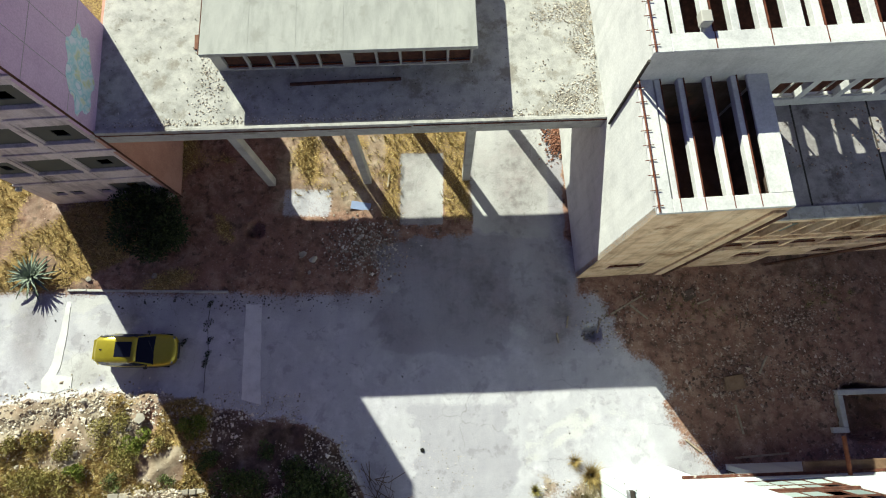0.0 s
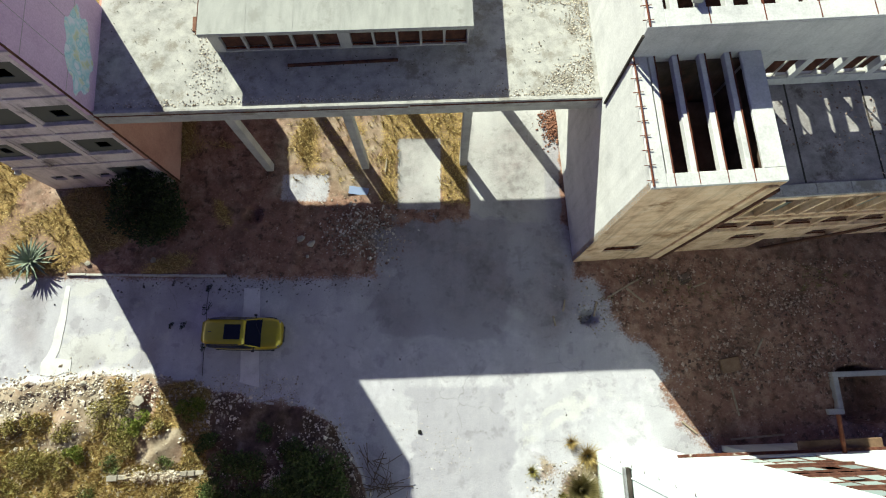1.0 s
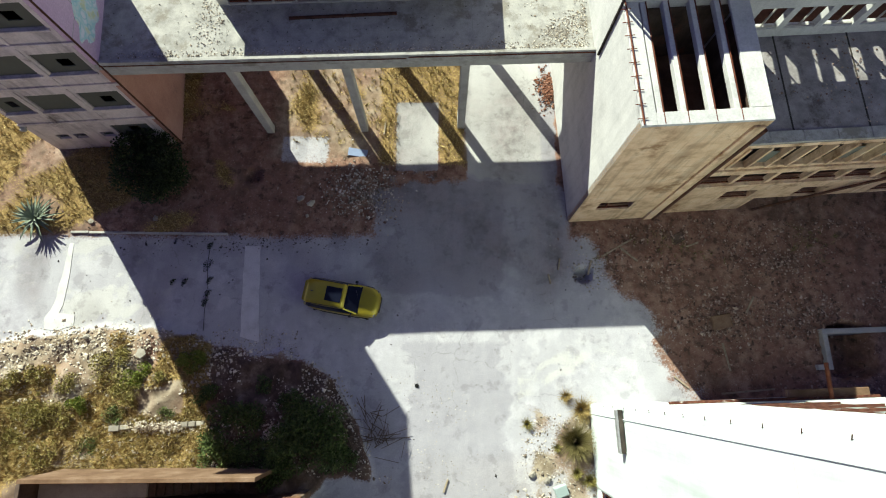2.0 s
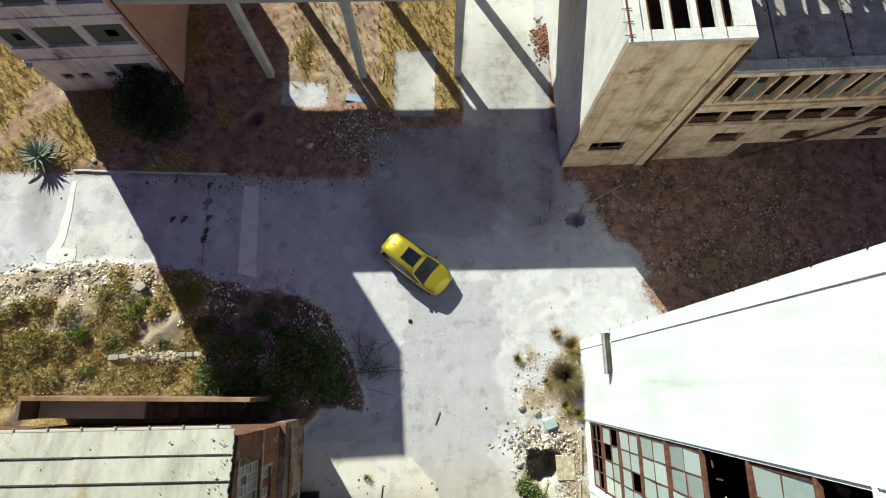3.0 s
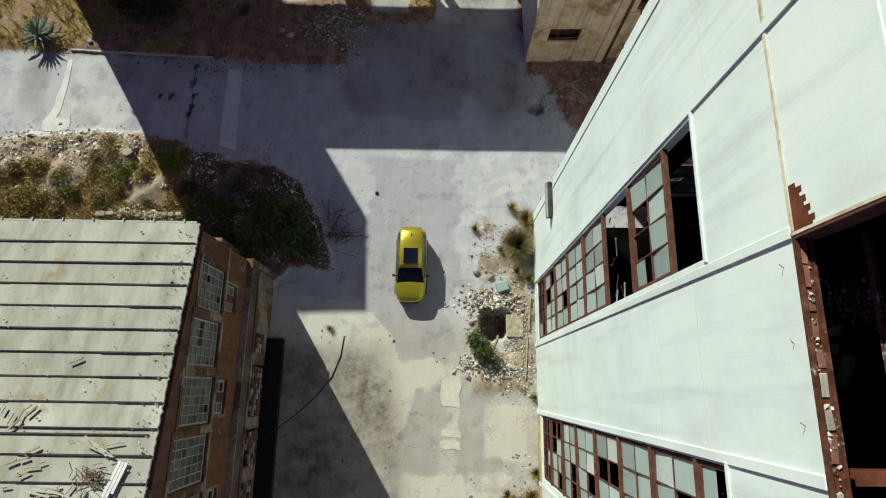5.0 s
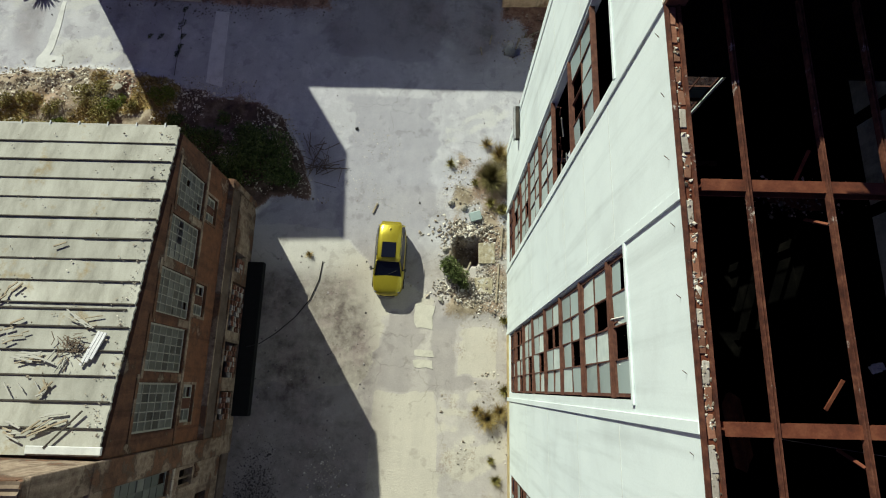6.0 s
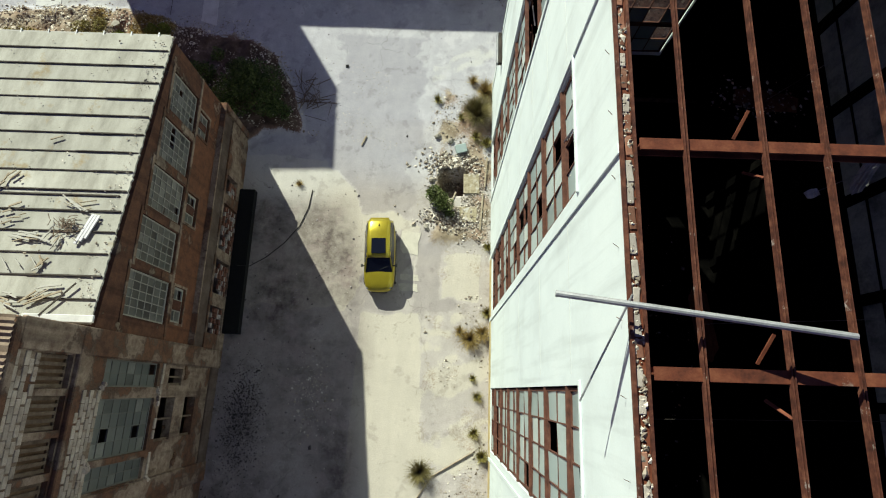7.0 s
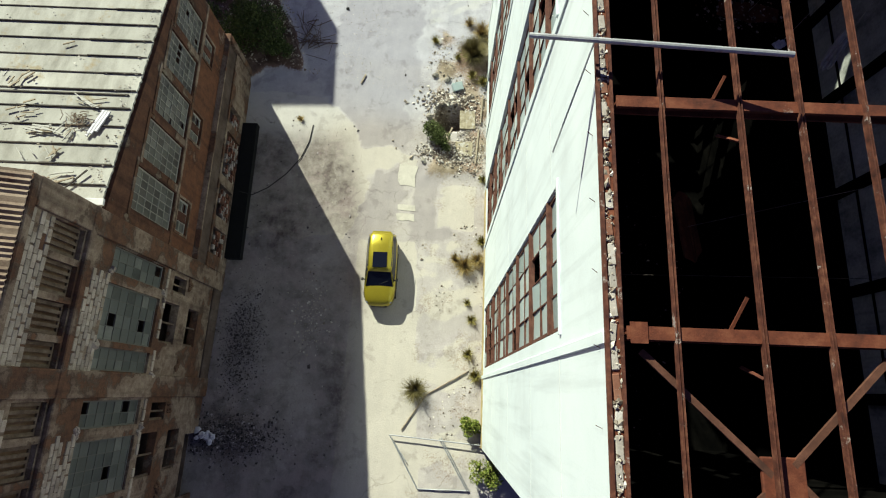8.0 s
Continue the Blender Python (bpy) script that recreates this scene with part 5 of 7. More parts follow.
def penthouse():
    t = thing("roof_house", "low flat-roofed rooftop clerestory with dark openings", "building", pose(-10.68, 14.15, BRIDGE_Z, 0, 0, 2.0))
    op = []
    for a, n in ((0.5, 5), (6.45, 5)):
        for i in range(n):
            op.append((a + i * 1.1, a + i * 1.1 + 1.0, 0.12, 1.66))
    part("wall", rot_bm(wall_bm(11.95, 0, 1.75, 0.2, op), pose(0.12, 0.12, 0)), M["concrete"], t)
    part("wall", box(0.12, 0.32, 0.32, 5.5, 0, 1.75), M["concrete"], t)
    part("wall", box(11.87, 12.07, 0.32, 5.5, 0, 1.75), M["concrete"], t)
    part("back_wall", box(0.32, 11.85, 1.1, 1.2, 0, 1.75), M["brown_plaster"], t)
    for o in op:
        part("window_frame", box(o[0] + 0.14, o[1] + 0.1, 0.2, 0.25, 0.12, 0.2), M["rust"], t)
        part("shutter", box(o[0] + 0.14, o[1] + 0.1, 0.3, 0.34, 0.2, 1.64), M["rust_dark"], t)
    part("roof", box(0, 12.22, -0.3, 6, 1.75, 1.97, 0.025), M["roof_grey"], t)
    for i in range(1, 6):
        part("roof_joint", box(i * 2.1, i * 2.1 + 0.02, -0.3, 6, 1.97, 1.976), M["joint"], t)
    part("drain_pipe", bar((-0.06, -0.2, 1.85), (-0.06, 6, 1.85), 0.07, sides=8), M["rust_dark"], t)
    return t


# ---- lilac block ----
def lilac_block():
    t = thing("lilac_block", "tall block with lilac gable and stained shuttered front", "building", pose(-15.95, 11.05, 0, 0, 0, 4.0))
    D, H, Wd = 5.7, 16.5, 7.55
    part("wall", box(-0.3, 0, 0, D, BRIDGE_Z - 0.2, H, 0.02), M["lilac_wall"], t)
    part("wall", box(-0.3, 0, 0, 14, -0.3, BRIDGE_Z - 0.21), M["salmon_wall"], t, "salmon painted side wall")
    front = pose(-Wd, 0, 0)
    op, small = [], []
    for z in (4.75, 8.15, 11.55, 14.6):
        for u in (0.3, 2.3, 4.95):
            op.append((u, u + (1.5 if u < 1 else 2.1), z + 0.15, z + 1.75))
    op.append((4.6, 6.7, 1.5, 2.9))
    for u in (1.0, 2.0, 3.6):
        small.append((u, u + 0.7, 1.6, 2.15))
    w = part("wall", rot_bm(wall_bm(Wd - 0.3, -0.3, H, 0.3, op + small), front), M["left_wall"], t)
    part("wall", box(-Wd, -Wd + 0.3, 0.3, D, -0.3, H), M["left_wall"], t)
    part("wall", box(-Wd + 0.3, -0.3, D - 0.3, D, -0.3, H), M["left_wall"], t)
    part("roof", box(-Wd, 0, 0, D, H + 0.004, H + 0.25), M["roof_slab"], t)
    # Added backing: room shade behind the front painted as near black.
    part("inner_wall", box(-Wd + 0.3, -0.3, 2.2, 2.3, -0.3, H), M["shade_black"], t)
    for z in (3.5, 7.1, 10.5, 13.8):
        part("string_course", rot_bm(box(-0.06, Wd, -0.09, 0, z, z + 0.22, 0.02), front), M["left_wall"], t)
    for u in (1.95, 4.6):
        part("pier", rot_bm(box(u, u + 0.22, -0.06, 0, 3.72, H, 0.02), front), M["left_wall"], t)
    for i, o in enumerate(op):
        f = part("shutter", rot_bm(wall_bm(o[1] - o[0], o[2], o[3], 0.05, [((o[1] - o[0]) * 0.4, (o[1] - o[0]) * 0.7, o[2] + 0.45, o[2] + 1.05)] if i % 3 != 1 else []), front @ pose(o[0], 0.08, 0)), M["frame_green"], t, "grey-green sheeted window panel")
        part("window_sill", rot_bm(box(o[0] - 0.1, o[1] + 0.1, -0.12, 0, o[2] - 0.14, o[2] - 0.02, 0.015), front), M["left_wall"], t)
    for o in small:
        part("window_frame", rot_bm(box(o[0], o[1], 0.14, 0.18, o[2], o[2] + 0.08), front), M["frame_green"], t)
    part("drain_pipe", bar((0.06, -0.06, -0.1), (0.06, -0.06, H), 0.1, sides=8), M["rust_dark"], t)
    part("wall_lamp", box(-Wd - 0.05, -Wd + 0.25, -0.3, 0, 3.3, 3.5, 0.03), M["frame_white"], t, "white wall lamp casing")
    # sprayed mural, wavy outline
    bm = bmesh.new()
    ring = []
    for i in range(40):
        a = i / 40 * 6.283
        k = 1 + 0.1 * math.sin(a * 7) + 0.06 * math.sin(a * 11 + 1)
        ring.append(bm.verts.new((0.006, 2.4 + 1.95 * math.cos(a) * k, 10.25 + 0.95 * math.sin(a) * k - 0.32 * math.cos(a) * -0.8)))
    bm.faces.new(ring)
    r = bmesh.ops.extrude_face_region(bm, geom=list(bm.faces))
    bmesh.ops.translate(bm, vec=(-0.005, 0, 0), verts=[g for g in r["geom"] if isinstance(g, bmesh.types.BMVert)])
    part("mural", bm, M["mural"], t, "turquoise and white sprayed cloud-like mural")
    for z in (10.8, 13.5):
        part("panel_joint", box(0, 0.004, 0.1, D - 0.1, z, z + 0.03), M["joint"], t)
    for y in (1.6, 3.4):
        part("panel_joint", box(0, 0.004, y, y + 0.03, 10.9, H), M["joint"], t)
    return t


# ---- grey tower and eastern wing ----
TOWER = pose(7.87, 6.0, 0, 0, 0, 3.5)
TW, TD, TH = 5.15, 5.45, 12.75


def tower():
    t = thing("stair_tower", "grey rendered tower with an open concrete beam roof", "building", TOWER)
    part("wall", box(0, 0.3, 0.004, TD, -0.3, TH), M["tower_wall"], t)
    front = pose(0, 0, 0)
    part("wall", rot_bm(wall_bm(TW, -0.3, TH - 0.004, 0.3, [(1.05, 2.95, 2.2, 3.45)]), front), M["beige_wall"], t)
    part("wall", box(TW - 0.3, TW, 0.3, TD, -0.3, TH - 0.02), M["tower_wall"], t)
    # Inner faces and added linings coloured dark for the shade in the tower.
    part("wall", box(0.3, TW - 0.3, TD - 0.2, TD, -0.3, 8), M["shade_black"], t)
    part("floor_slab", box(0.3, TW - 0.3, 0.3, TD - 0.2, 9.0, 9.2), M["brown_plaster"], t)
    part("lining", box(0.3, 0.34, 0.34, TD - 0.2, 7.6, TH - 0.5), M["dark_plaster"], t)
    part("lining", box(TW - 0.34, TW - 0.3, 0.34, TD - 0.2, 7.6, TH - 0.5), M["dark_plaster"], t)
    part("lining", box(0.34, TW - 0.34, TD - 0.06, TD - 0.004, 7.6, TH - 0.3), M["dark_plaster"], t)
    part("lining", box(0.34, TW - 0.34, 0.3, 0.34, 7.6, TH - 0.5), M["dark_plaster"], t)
    # roof ring and beams
    part("roof_slab", box(0.0, 0.62, 0.0, TD, TH, TH + 0.14, 0.02), M["tower_wall"], t)
    part("roof_slab", box(0.62, TW, 0.0, 0.55, TH, TH + 0.14, 0.02), M["tower_wall"], t)
    part("roof_slab", box(TW - 0.85, TW, 0.55, TD, TH, TH + 0.14, 0.02), M["tower_wall"], t)
    for x in (0.5, 1.42, 2.5, 3.5):
        b = part("beam", box(x + 0.18, x + 0.4, 0.3, TD, TH - 0.2, TH + 0.12, 0.02), M["tower_wall"], t)
        part("rust_edge", box(x + 0.4, x + 0.43, 0.05, TD, TH - 0.1, TH + 0.155), M["rust"], b)
    part("edge_pipe", bar((0.07, 0.05, TH + 0.2), (0.07, TD, TH + 0.2), 0.07, sides=8), M["rust"], t)
    for i in range(9):
        part("rebar_stub", bar((-0.15, 0.3 + i * 0.6, TH + 0.16), (0.25, 0.3 + i * 0.6, TH + 0.2), 0.025), M["rust"], t)
    f = part("window_frame", box(1.05, 2.95, 0.1, 0.18, 2.2, 2.3), M["rust"], t)
    part("mullion", box(1.6, 1.68, 0.1, 0.18, 2.3, 3.45), M["rust"], f)
    # Dark brown backing added for the dim inside of the window.
    part("inner_wall", box(0.8, 3.2, 0.6, 0.7, 2, 4), M["rust_dark"], t)
    part("pilaster", box(TW - 0.62, TW - 0.12, -0.12, 0, -0.2, TH - 0.3, 0.02), M["beige_wall"], t)
    part("drain_pipe", bar((TW - 0.02, -0.1, 0), (TW - 0.02, -0.1, TH - 0.6), 0.2, sides=8), M["rust_dark"], t)
    part("wall_pipe", bar((-0.06, TD - 0.1, 9.4), (-0.06, TD - 0.1, 14.4), 0.12, sides=8), M["dark_rib"], t)
    for z in (3.9, 8.3):
        part("band", box(0.0, TW, -0.012, 0, z, z + 0.05), M["beige_wall"], t)
    return t


def north_block():
    t = thing("office_block", "grey office block with an open beam roof", "building", TOWER)
    H = 14.6
    y0 = TD
    part("wall", box(0, 0.3, y0 + 0.004, 16, -0.3, H), M["tower_wall"], t)
    op = [(5.9 + i * 1.72, 7.3 + i * 1.72, 10.55, 12.0) for i in range(11)]
    part("wall", rot_bm(wall_bm(24.7, -0.3, H - 0.004, 0.3, op), pose(0.3, y0, 0)), M["tower_wall"], t)
    part("wall", box(0.3, 25, 15.7, 16, -0.3, 11.4), M["tower_wall"], t)
    # Dark floor and added linings: shade under the beams put into their colour.
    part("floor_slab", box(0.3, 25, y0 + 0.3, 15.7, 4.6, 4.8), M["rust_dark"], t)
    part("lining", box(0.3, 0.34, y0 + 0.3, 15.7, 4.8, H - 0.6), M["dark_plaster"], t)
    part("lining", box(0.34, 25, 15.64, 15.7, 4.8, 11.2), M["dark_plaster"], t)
    part("roof_slab", box(0, 0.7, y0, 16, H, H + 0.14, 0.02), M["tower_wall"], t)
    part("roof_slab", box(0.7, 25, y0, y0 + 0.75, H, H + 0.14, 0.02), M["tower_wall"], t)
    for i in range(24):
        x = 0.95 + i * 1.02
        b = part("beam", box(x, x + 0.3 + (0.35 if i % 5 == 4 else 0), y0 + 0.3, 16, H - 0.2, H + 0.12, 0.02), M["tower_wall"], t)
        if i % 2:
            part("rust_edge", box(x + 0.32, x + 0.36, y0 + 0.05, 16, H - 0.1, H + 0.15), M["rust"], b)
    part("edge_pipe", bar((0.07, y0, H + 0.2), (0.07, 16, H + 0.2), 0.07, sides=8), M["rust"], t)
    for i in range(6):
        part("rebar_stub", bar((-0.15, y0 + 0.3 + i * 0.6, H + 0.16), (0.25, y0 + 0.3 + i * 0.6, H + 0.2), 0.025), M["rust"], t)
    for o in op:
        f = part("window_frame", box(o[0] + 0.3, o[1] + 0.3, y0 + 0.08, y0 + 0.15, 10.55, 10.63), M["frame_white"], t)
        part("mullion", box((o[0] + o[1]) / 2 + 0.27, (o[0] + o[1]) / 2 + 0.33, y0 + 0.08, y0 + 0.15, 10.63, 12.0), M["frame_white"], f)
    tagged(part("junk_box", box(1.75, 2.15, 6.35, 6.85, H + 0.12, H + 0.5, 0.03, TOWER), M["frame_white"]), "small pale box resting on a roof beam", "box")
    return t


def wing():
    t = thing("low_wing", "long low wing with glazed front and flat rubble-strewn roof", "building", TOWER)
    x0, x1, H = TW + 0.004, 25.0, 10.0
    f0 = pose(x0, 0.25, 0)
    L = x1 - x0
    up = [(1.0 + i * 0.98, 1.84 + i * 0.98, 7.2, 9.45) for i in range(18)]
    mid = [(0.6 + i * 1.9, 2.28 + i * 1.9, 4.75, 6.1) for i in range(9)]
    low = [(2.9, 4.6, 2.2, 3.5), (7.1, 8.6, 2.2, 3.5), (11.5, 13, 2.2, 3.5)]
    void = [(5.2, 19.3, -0.3, 2.0)]
    w = part("wall", rot_bm(wall_bm(L, -0.3, H - 0.25, 0.3, up + mid + low + void), f0), M["beige_wall"], t)
    # Sheet behind the wing's openings, its near black standing in for shade.
    part("inner_wall", box(x0, x1, 2.6, 2.7, -0.3, H - 0.3), M["shade_black"], t)
    for z in (4.2, 6.7):
        part("floor_slab", box(x0, x1, 0.6, 2.6, z - 0.2, z), M["dark_plaster"], t)
    part("roof", box(x0, x1, 0.25, TD, H - 0.25, H, 0.02), M["wing_roof"], t)
    for i in range(13):
        part("coping", box(x0 + i * 1.5 + 0.01, x0 + i * 1.5 + 1.49, 0.2, 0.75, H, H + 0.09, 0.015), M["roof_slab"], t)
    for u in (2.6, 6.0, 9.6, 13.2):
        part("roof_crack", box(x0 + u, x0 + u + 0.07, 0.8, TD, H, H + 0.015), M["dark_rib"], t)
    part("sill_band", rot_bm(box(0, L, -0.12, 0, 6.55, 6.9, 0.02), f0), M["beige_wall"], t)
    part("sill_band", rot_bm(box(0, L, -0.1, 0, 4.45, 4.7, 0.02), f0), M["beige_wall"], t)
    for o in up:
        f = part("glazing_bar", rot_bm(box(o[0] - 0.14, o[0] - 0.02, -0.1, 0, 7.2, 9.5, 0.01), f0), M["beige_wall"], t)
        if RND.random() < 0.6:
            part("pane", rot_bm(box(o[0] + 0.02, o[1] - 0.02, 0.14, 0.15, 7.37, 8.2 + RND.random()), f0), M["glass_green"], f)
    for o in mid + low:
        part("window_frame", rot_bm(box(o[0], o[1], 0.1, 0.16, o[2], o[2] + 0.08), f0), M["rust"], t)
        part("shutter", rot_bm(box(o[0] + 0.05, o[0] + (o[1] - o[0]) * 0.9, 0.2, 0.23, o[2] + 0.08, o[2] + 0.5), f0), M["rust_dark"], t)
    part("diagonal_pipe", bar((x0 + 6.0, 0.1, 0.2), (x0 + 15, 0.1, 9.0), 0.16, sides=8), M["rust_dark"], t)
    return t


def wing_roof_debris():
    rs = np.random.RandomState(15)
    n = 900
    p = [TOWER @ Vector((x, y, 10.03)) for x, y in zip(rs.uniform(5.4, 22, n), rs.uniform(0.9, 5.3, n)) if math.sin(x * 1.3) + math.sin(y * 2.1 + x) > -0.3]
    v, f = stones(p, rs.uniform(0.015, 0.06, len(p)), rs)
    tagged(mesh_from("roof_debris", v, f, M["soil_stone"]), "dark crumbs and dirt on the low roof", "debris", kind="stuff")


hall(), hall_loose(), wing_roof_debris(), workshop(), workshop_yard(), roof_debris(), annex(), bridge(), bridge_loose(), penthouse(), lilac_block(), tower(), north_block(), wing()
# ---- car ----
def smooth(ob, levels=0):
    for p in ob.data.polygons:
        p.use_smooth = True
    if levels:
        s = ob.modifiers.new("soft", "SUBSURF")
        s.levels = s.render_levels = levels
    return ob


def build_car():
    t = thing("suv_car", "mustard-yellow compact SUV with a dark glass sunroof on the yard", "car")

    def ring(x, w, low, belt, top):
        half = [(0.0, low), (w * 0.82, low), (w * 0.97, low + 0.12), (w, (low + belt) / 2 + 0.05), (w * 0.965, belt), (w * 0.8, top), (w * 0.42, top + 0.025), (0.0, top + 0.035)]
        return [(x, y, z) for y, z in half] + [(x, -y, z) for y, z in reversed(half[1:-1])]
    body = [ring(-2.3, 0.52, 0.42, 0.82, 0.9), ring(-2.24, 0.72, 0.34, 0.92, 1.02), ring(-1.95, 0.87, 0.26, 0.98, 1.04), ring(-1.35, 0.93, 0.24, 0.98, 1.03), ring(-0.5, 0.93, 0.22, 0.97, 1.02),
            ring(0.5, 0.93, 0.22, 0.96, 1.02), ring(0.95, 0.93, 0.22, 0.95, 1.03), ring(1.45, 0.92, 0.24, 0.9, 0.98), ring(1.95, 0.85, 0.26, 0.8, 0.9), ring(2.16, 0.72, 0.3, 0.7, 0.8), ring(2.27, 0.52, 0.36, 0.58, 0.68), ring(2.31, 0.3, 0.4, 0.52, 0.58)]
    smooth(part("body", loft(body), M["paint_yellow"], t), 1)

    def cab(x, w, z):
        half = [(0.0, z + 0.03), (w * 0.6, z + 0.015), (w * 0.92, z - 0.03), (w, z - 0.09)]
        return [(x, y, zz) for y, zz in reversed(half)] + [(x, -y, zz) for y, zz in half[1:]]
    # glass house below the roof
    def gl(x, wb, zb, wt, zt):
        return [(x, wb, zb), (x, wt, zt), (x, -wt, zt), (x, -wb, zb)]
    glass = [gl(-2.2, 0.72, 0.98, 0.7, 1.02), gl(-2.06, 0.78, 0.98, 0.64, 1.4), gl(-1.85, 0.84, 0.98, 0.68, 1.48), gl(-0.6, 0.88, 0.98, 0.705, 1.53), gl(0.25, 0.87, 0.98, 0.67, 1.47), gl(0.4, 0.87, 0.98, 0.69, 1.42), gl(1.12, 0.79, 0.98, 0.75, 1.03)]
    part("window_glass", loft(glass), M["car_glass"], t)
    roof = [cab(-2.2, 0.6, 1.4), cab(-1.95, 0.68, 1.53), cab(-1.3, 0.72, 1.6), cab(-0.6, 0.725, 1.61), cab(0.05, 0.71, 1.57), cab(0.32, 0.68, 1.5)]
    bm = loft(roof, False)
    r = bmesh.ops.extrude_face_region(bm, geom=list(bm.faces))
    bmesh.ops.translate(bm, vec=(0, 0, -0.05), verts=[g for g in r["geom"] if isinstance(g, bmesh.types.BMVert)])
    smooth(part("roof", bm, M["paint_yellow"], t))
    part("sunroof", box(-0.88, 0.08, -0.41, 0.41, 1.6, 1.645, 0.015), M["car_glass"], t, "dark glass sunroof")
    part("antenna_fin", loft([[(-1.62, 0.03, 1.58), (-1.62, -0.03, 1.58), (-1.62, 0, 1.6)], [(-1.78, 0.035, 1.57), (-1.78, -0.035, 1.57), (-1.78, 0, 1.68)]]), M["car_plastic"], t)
    part("rear_spoiler", box(-2.26, -2.14, -0.54, 0.54, 1.36, 1.41, 0.015), M["paint_yellow"], t)
    for s in (1, -1):
        part("pillar", bar((1.08, s * 0.8, 1.03), (0.3, s * 0.68, 1.48), 0.07, 0.05), M["paint_yellow"], t)
        part("pillar", bar((-2.12, s * 0.76, 1.02), (-1.98, s * 0.61, 1.46), 0.14, 0.05), M["paint_yellow"], t)
        part("roof_rail", bar((-1.8, s * 0.69, 1.57), (0.0, s * 0.68, 1.56), 0.035, 0.035), M["car_plastic"], t)
        part("mirror", box(0.62, 0.8, s * 0.93, s * 1.06, 1.0, 1.12, 0.03), M["car_plastic"], t)
        part("mirror_stalk", bar((0.72, s * 0.84, 1.0), (0.72, s * 0.95, 1.03), 0.06), M["car_plastic"], t)
        part("headlight", box(1.96, 2.12, s * 0.52, s * 0.74, 0.7, 0.8, 0.03), M["lamp_lens"], t, "clear headlight")
        part("tail_light", box(-2.2, -2.1, s * 0.5, s * 0.72, 0.84, 0.94, 0.02), M["tail_lens"], t, "red tail light")
        part("sill", box(-1.0, 1.0, s * 0.86, s * 0.94, 0.22, 0.36, 0.02), M["car_plastic"], t)
        for x in (-1.35, 1.38):
            w = thing("wheel", "", "", pose(x, s * 0.82, 0.34))
            w.parent = t
            bm = bmesh.new()
            bmesh.ops.create_cone(bm, cap_ends=True, segments=24, radius1=0.34, radius2=0.34, depth=0.22, matrix=pose(0, 0, 0, 90))
            part("tyre", bm, M["tyre"], w)
            bm = bmesh.new()
            bmesh.ops.create_cone(bm, cap_ends=True, segments=10, radius1=0.23, radius2=0.2, depth=0.25, matrix=pose(0, 0, 0, 90))
            part("rim", bm, M["rim"], w)
    for s in (1, -1):
        part("bonnet_crease", bar((1.1, s * 0.52, 1.035), (2.02, s * 0.42, 0.905), 0.02, 0.012), M["paint_yellow"], t)
    part("wiper", bar((1.06, -0.1, 1.05), (0.8, 0.5, 1.2), 0.02), M["car_plastic"], t)
    part("rear_bumper", box(-2.33, -2.15, -0.6, 0.6, 0.36, 0.58, 0.05), M["car_plastic"], t)
    part("front_grille", box(2.2, 2.33, -0.45, 0.45, 0.4, 0.62, 0.03), M["car_plastic"], t)
    # overall length 4.35 m
    for o in t.children:
        if o.type == "MESH":
            o.data.transform(Matrix.Diagonal((0.945, 1, 1, 1)))
        else:
            o.location.x *= 0.945
    return t


car = build_car()

CAR_ROWS = [(0.0, -17.1, 1.76, 0.0), (0.5, -14.08, 1.82, 0), (1.0, -11.05, 1.75, -1.0), (1.5, -8.05, 1.55, -3), (2.2, -4.4, 1.05, -14), (2.8, -1.55, 0.1, -29), (3.0, -0.82, -0.42, -37), (3.5, 0.52, -2.1, -58),
            (4.0, 0.98, -4.12, -74), (4.5, 1.15, -6.2, -83), (5.5, 1.5, -10.25, -90), (6.0, 1.73, -12.25, -90), (6.5, 1.95, -14.2, -88), (7.0, 2.3, -16.5, -86), (7.5, 2.65, -18.95, -87), (8.0, 3.0, -21.7, -88)]
# ---- yard: slabs, kerbs, rubble, plants ----
def slab_patch(name, label, pts, h, material, rs, ragged=0.035):
    """Thin cast patch with a slightly ragged outline."""
    bm = bmesh.new()
    ring = []
    for (x0, y0), (x1, y1) in zip(pts, pts[1:] + pts[:1]):
        n = max(1, int(math.hypot(x1 - x0, y1 - y0) / 0.35))
        for i in range(n):
            k = i / n
            ring.append((x0 + (x1 - x0) * k + rs.uniform(-ragged, ragged), y0 + (y1 - y0) * k + rs.uniform(-ragged, ragged)))
    lo = [bm.verts.new((x, y, -0.05)) for x, y in ring]
    hi = [bm.verts.new((x, y, h)) for x, y in ring]
    bm.faces.new(hi)
    for i in range(len(lo)):
        j = (i + 1) % len(lo)
        bm.faces.new((lo[i], lo[j], hi[j], hi[i]))
    return tagged(part(name, bm, material), label, "slab")


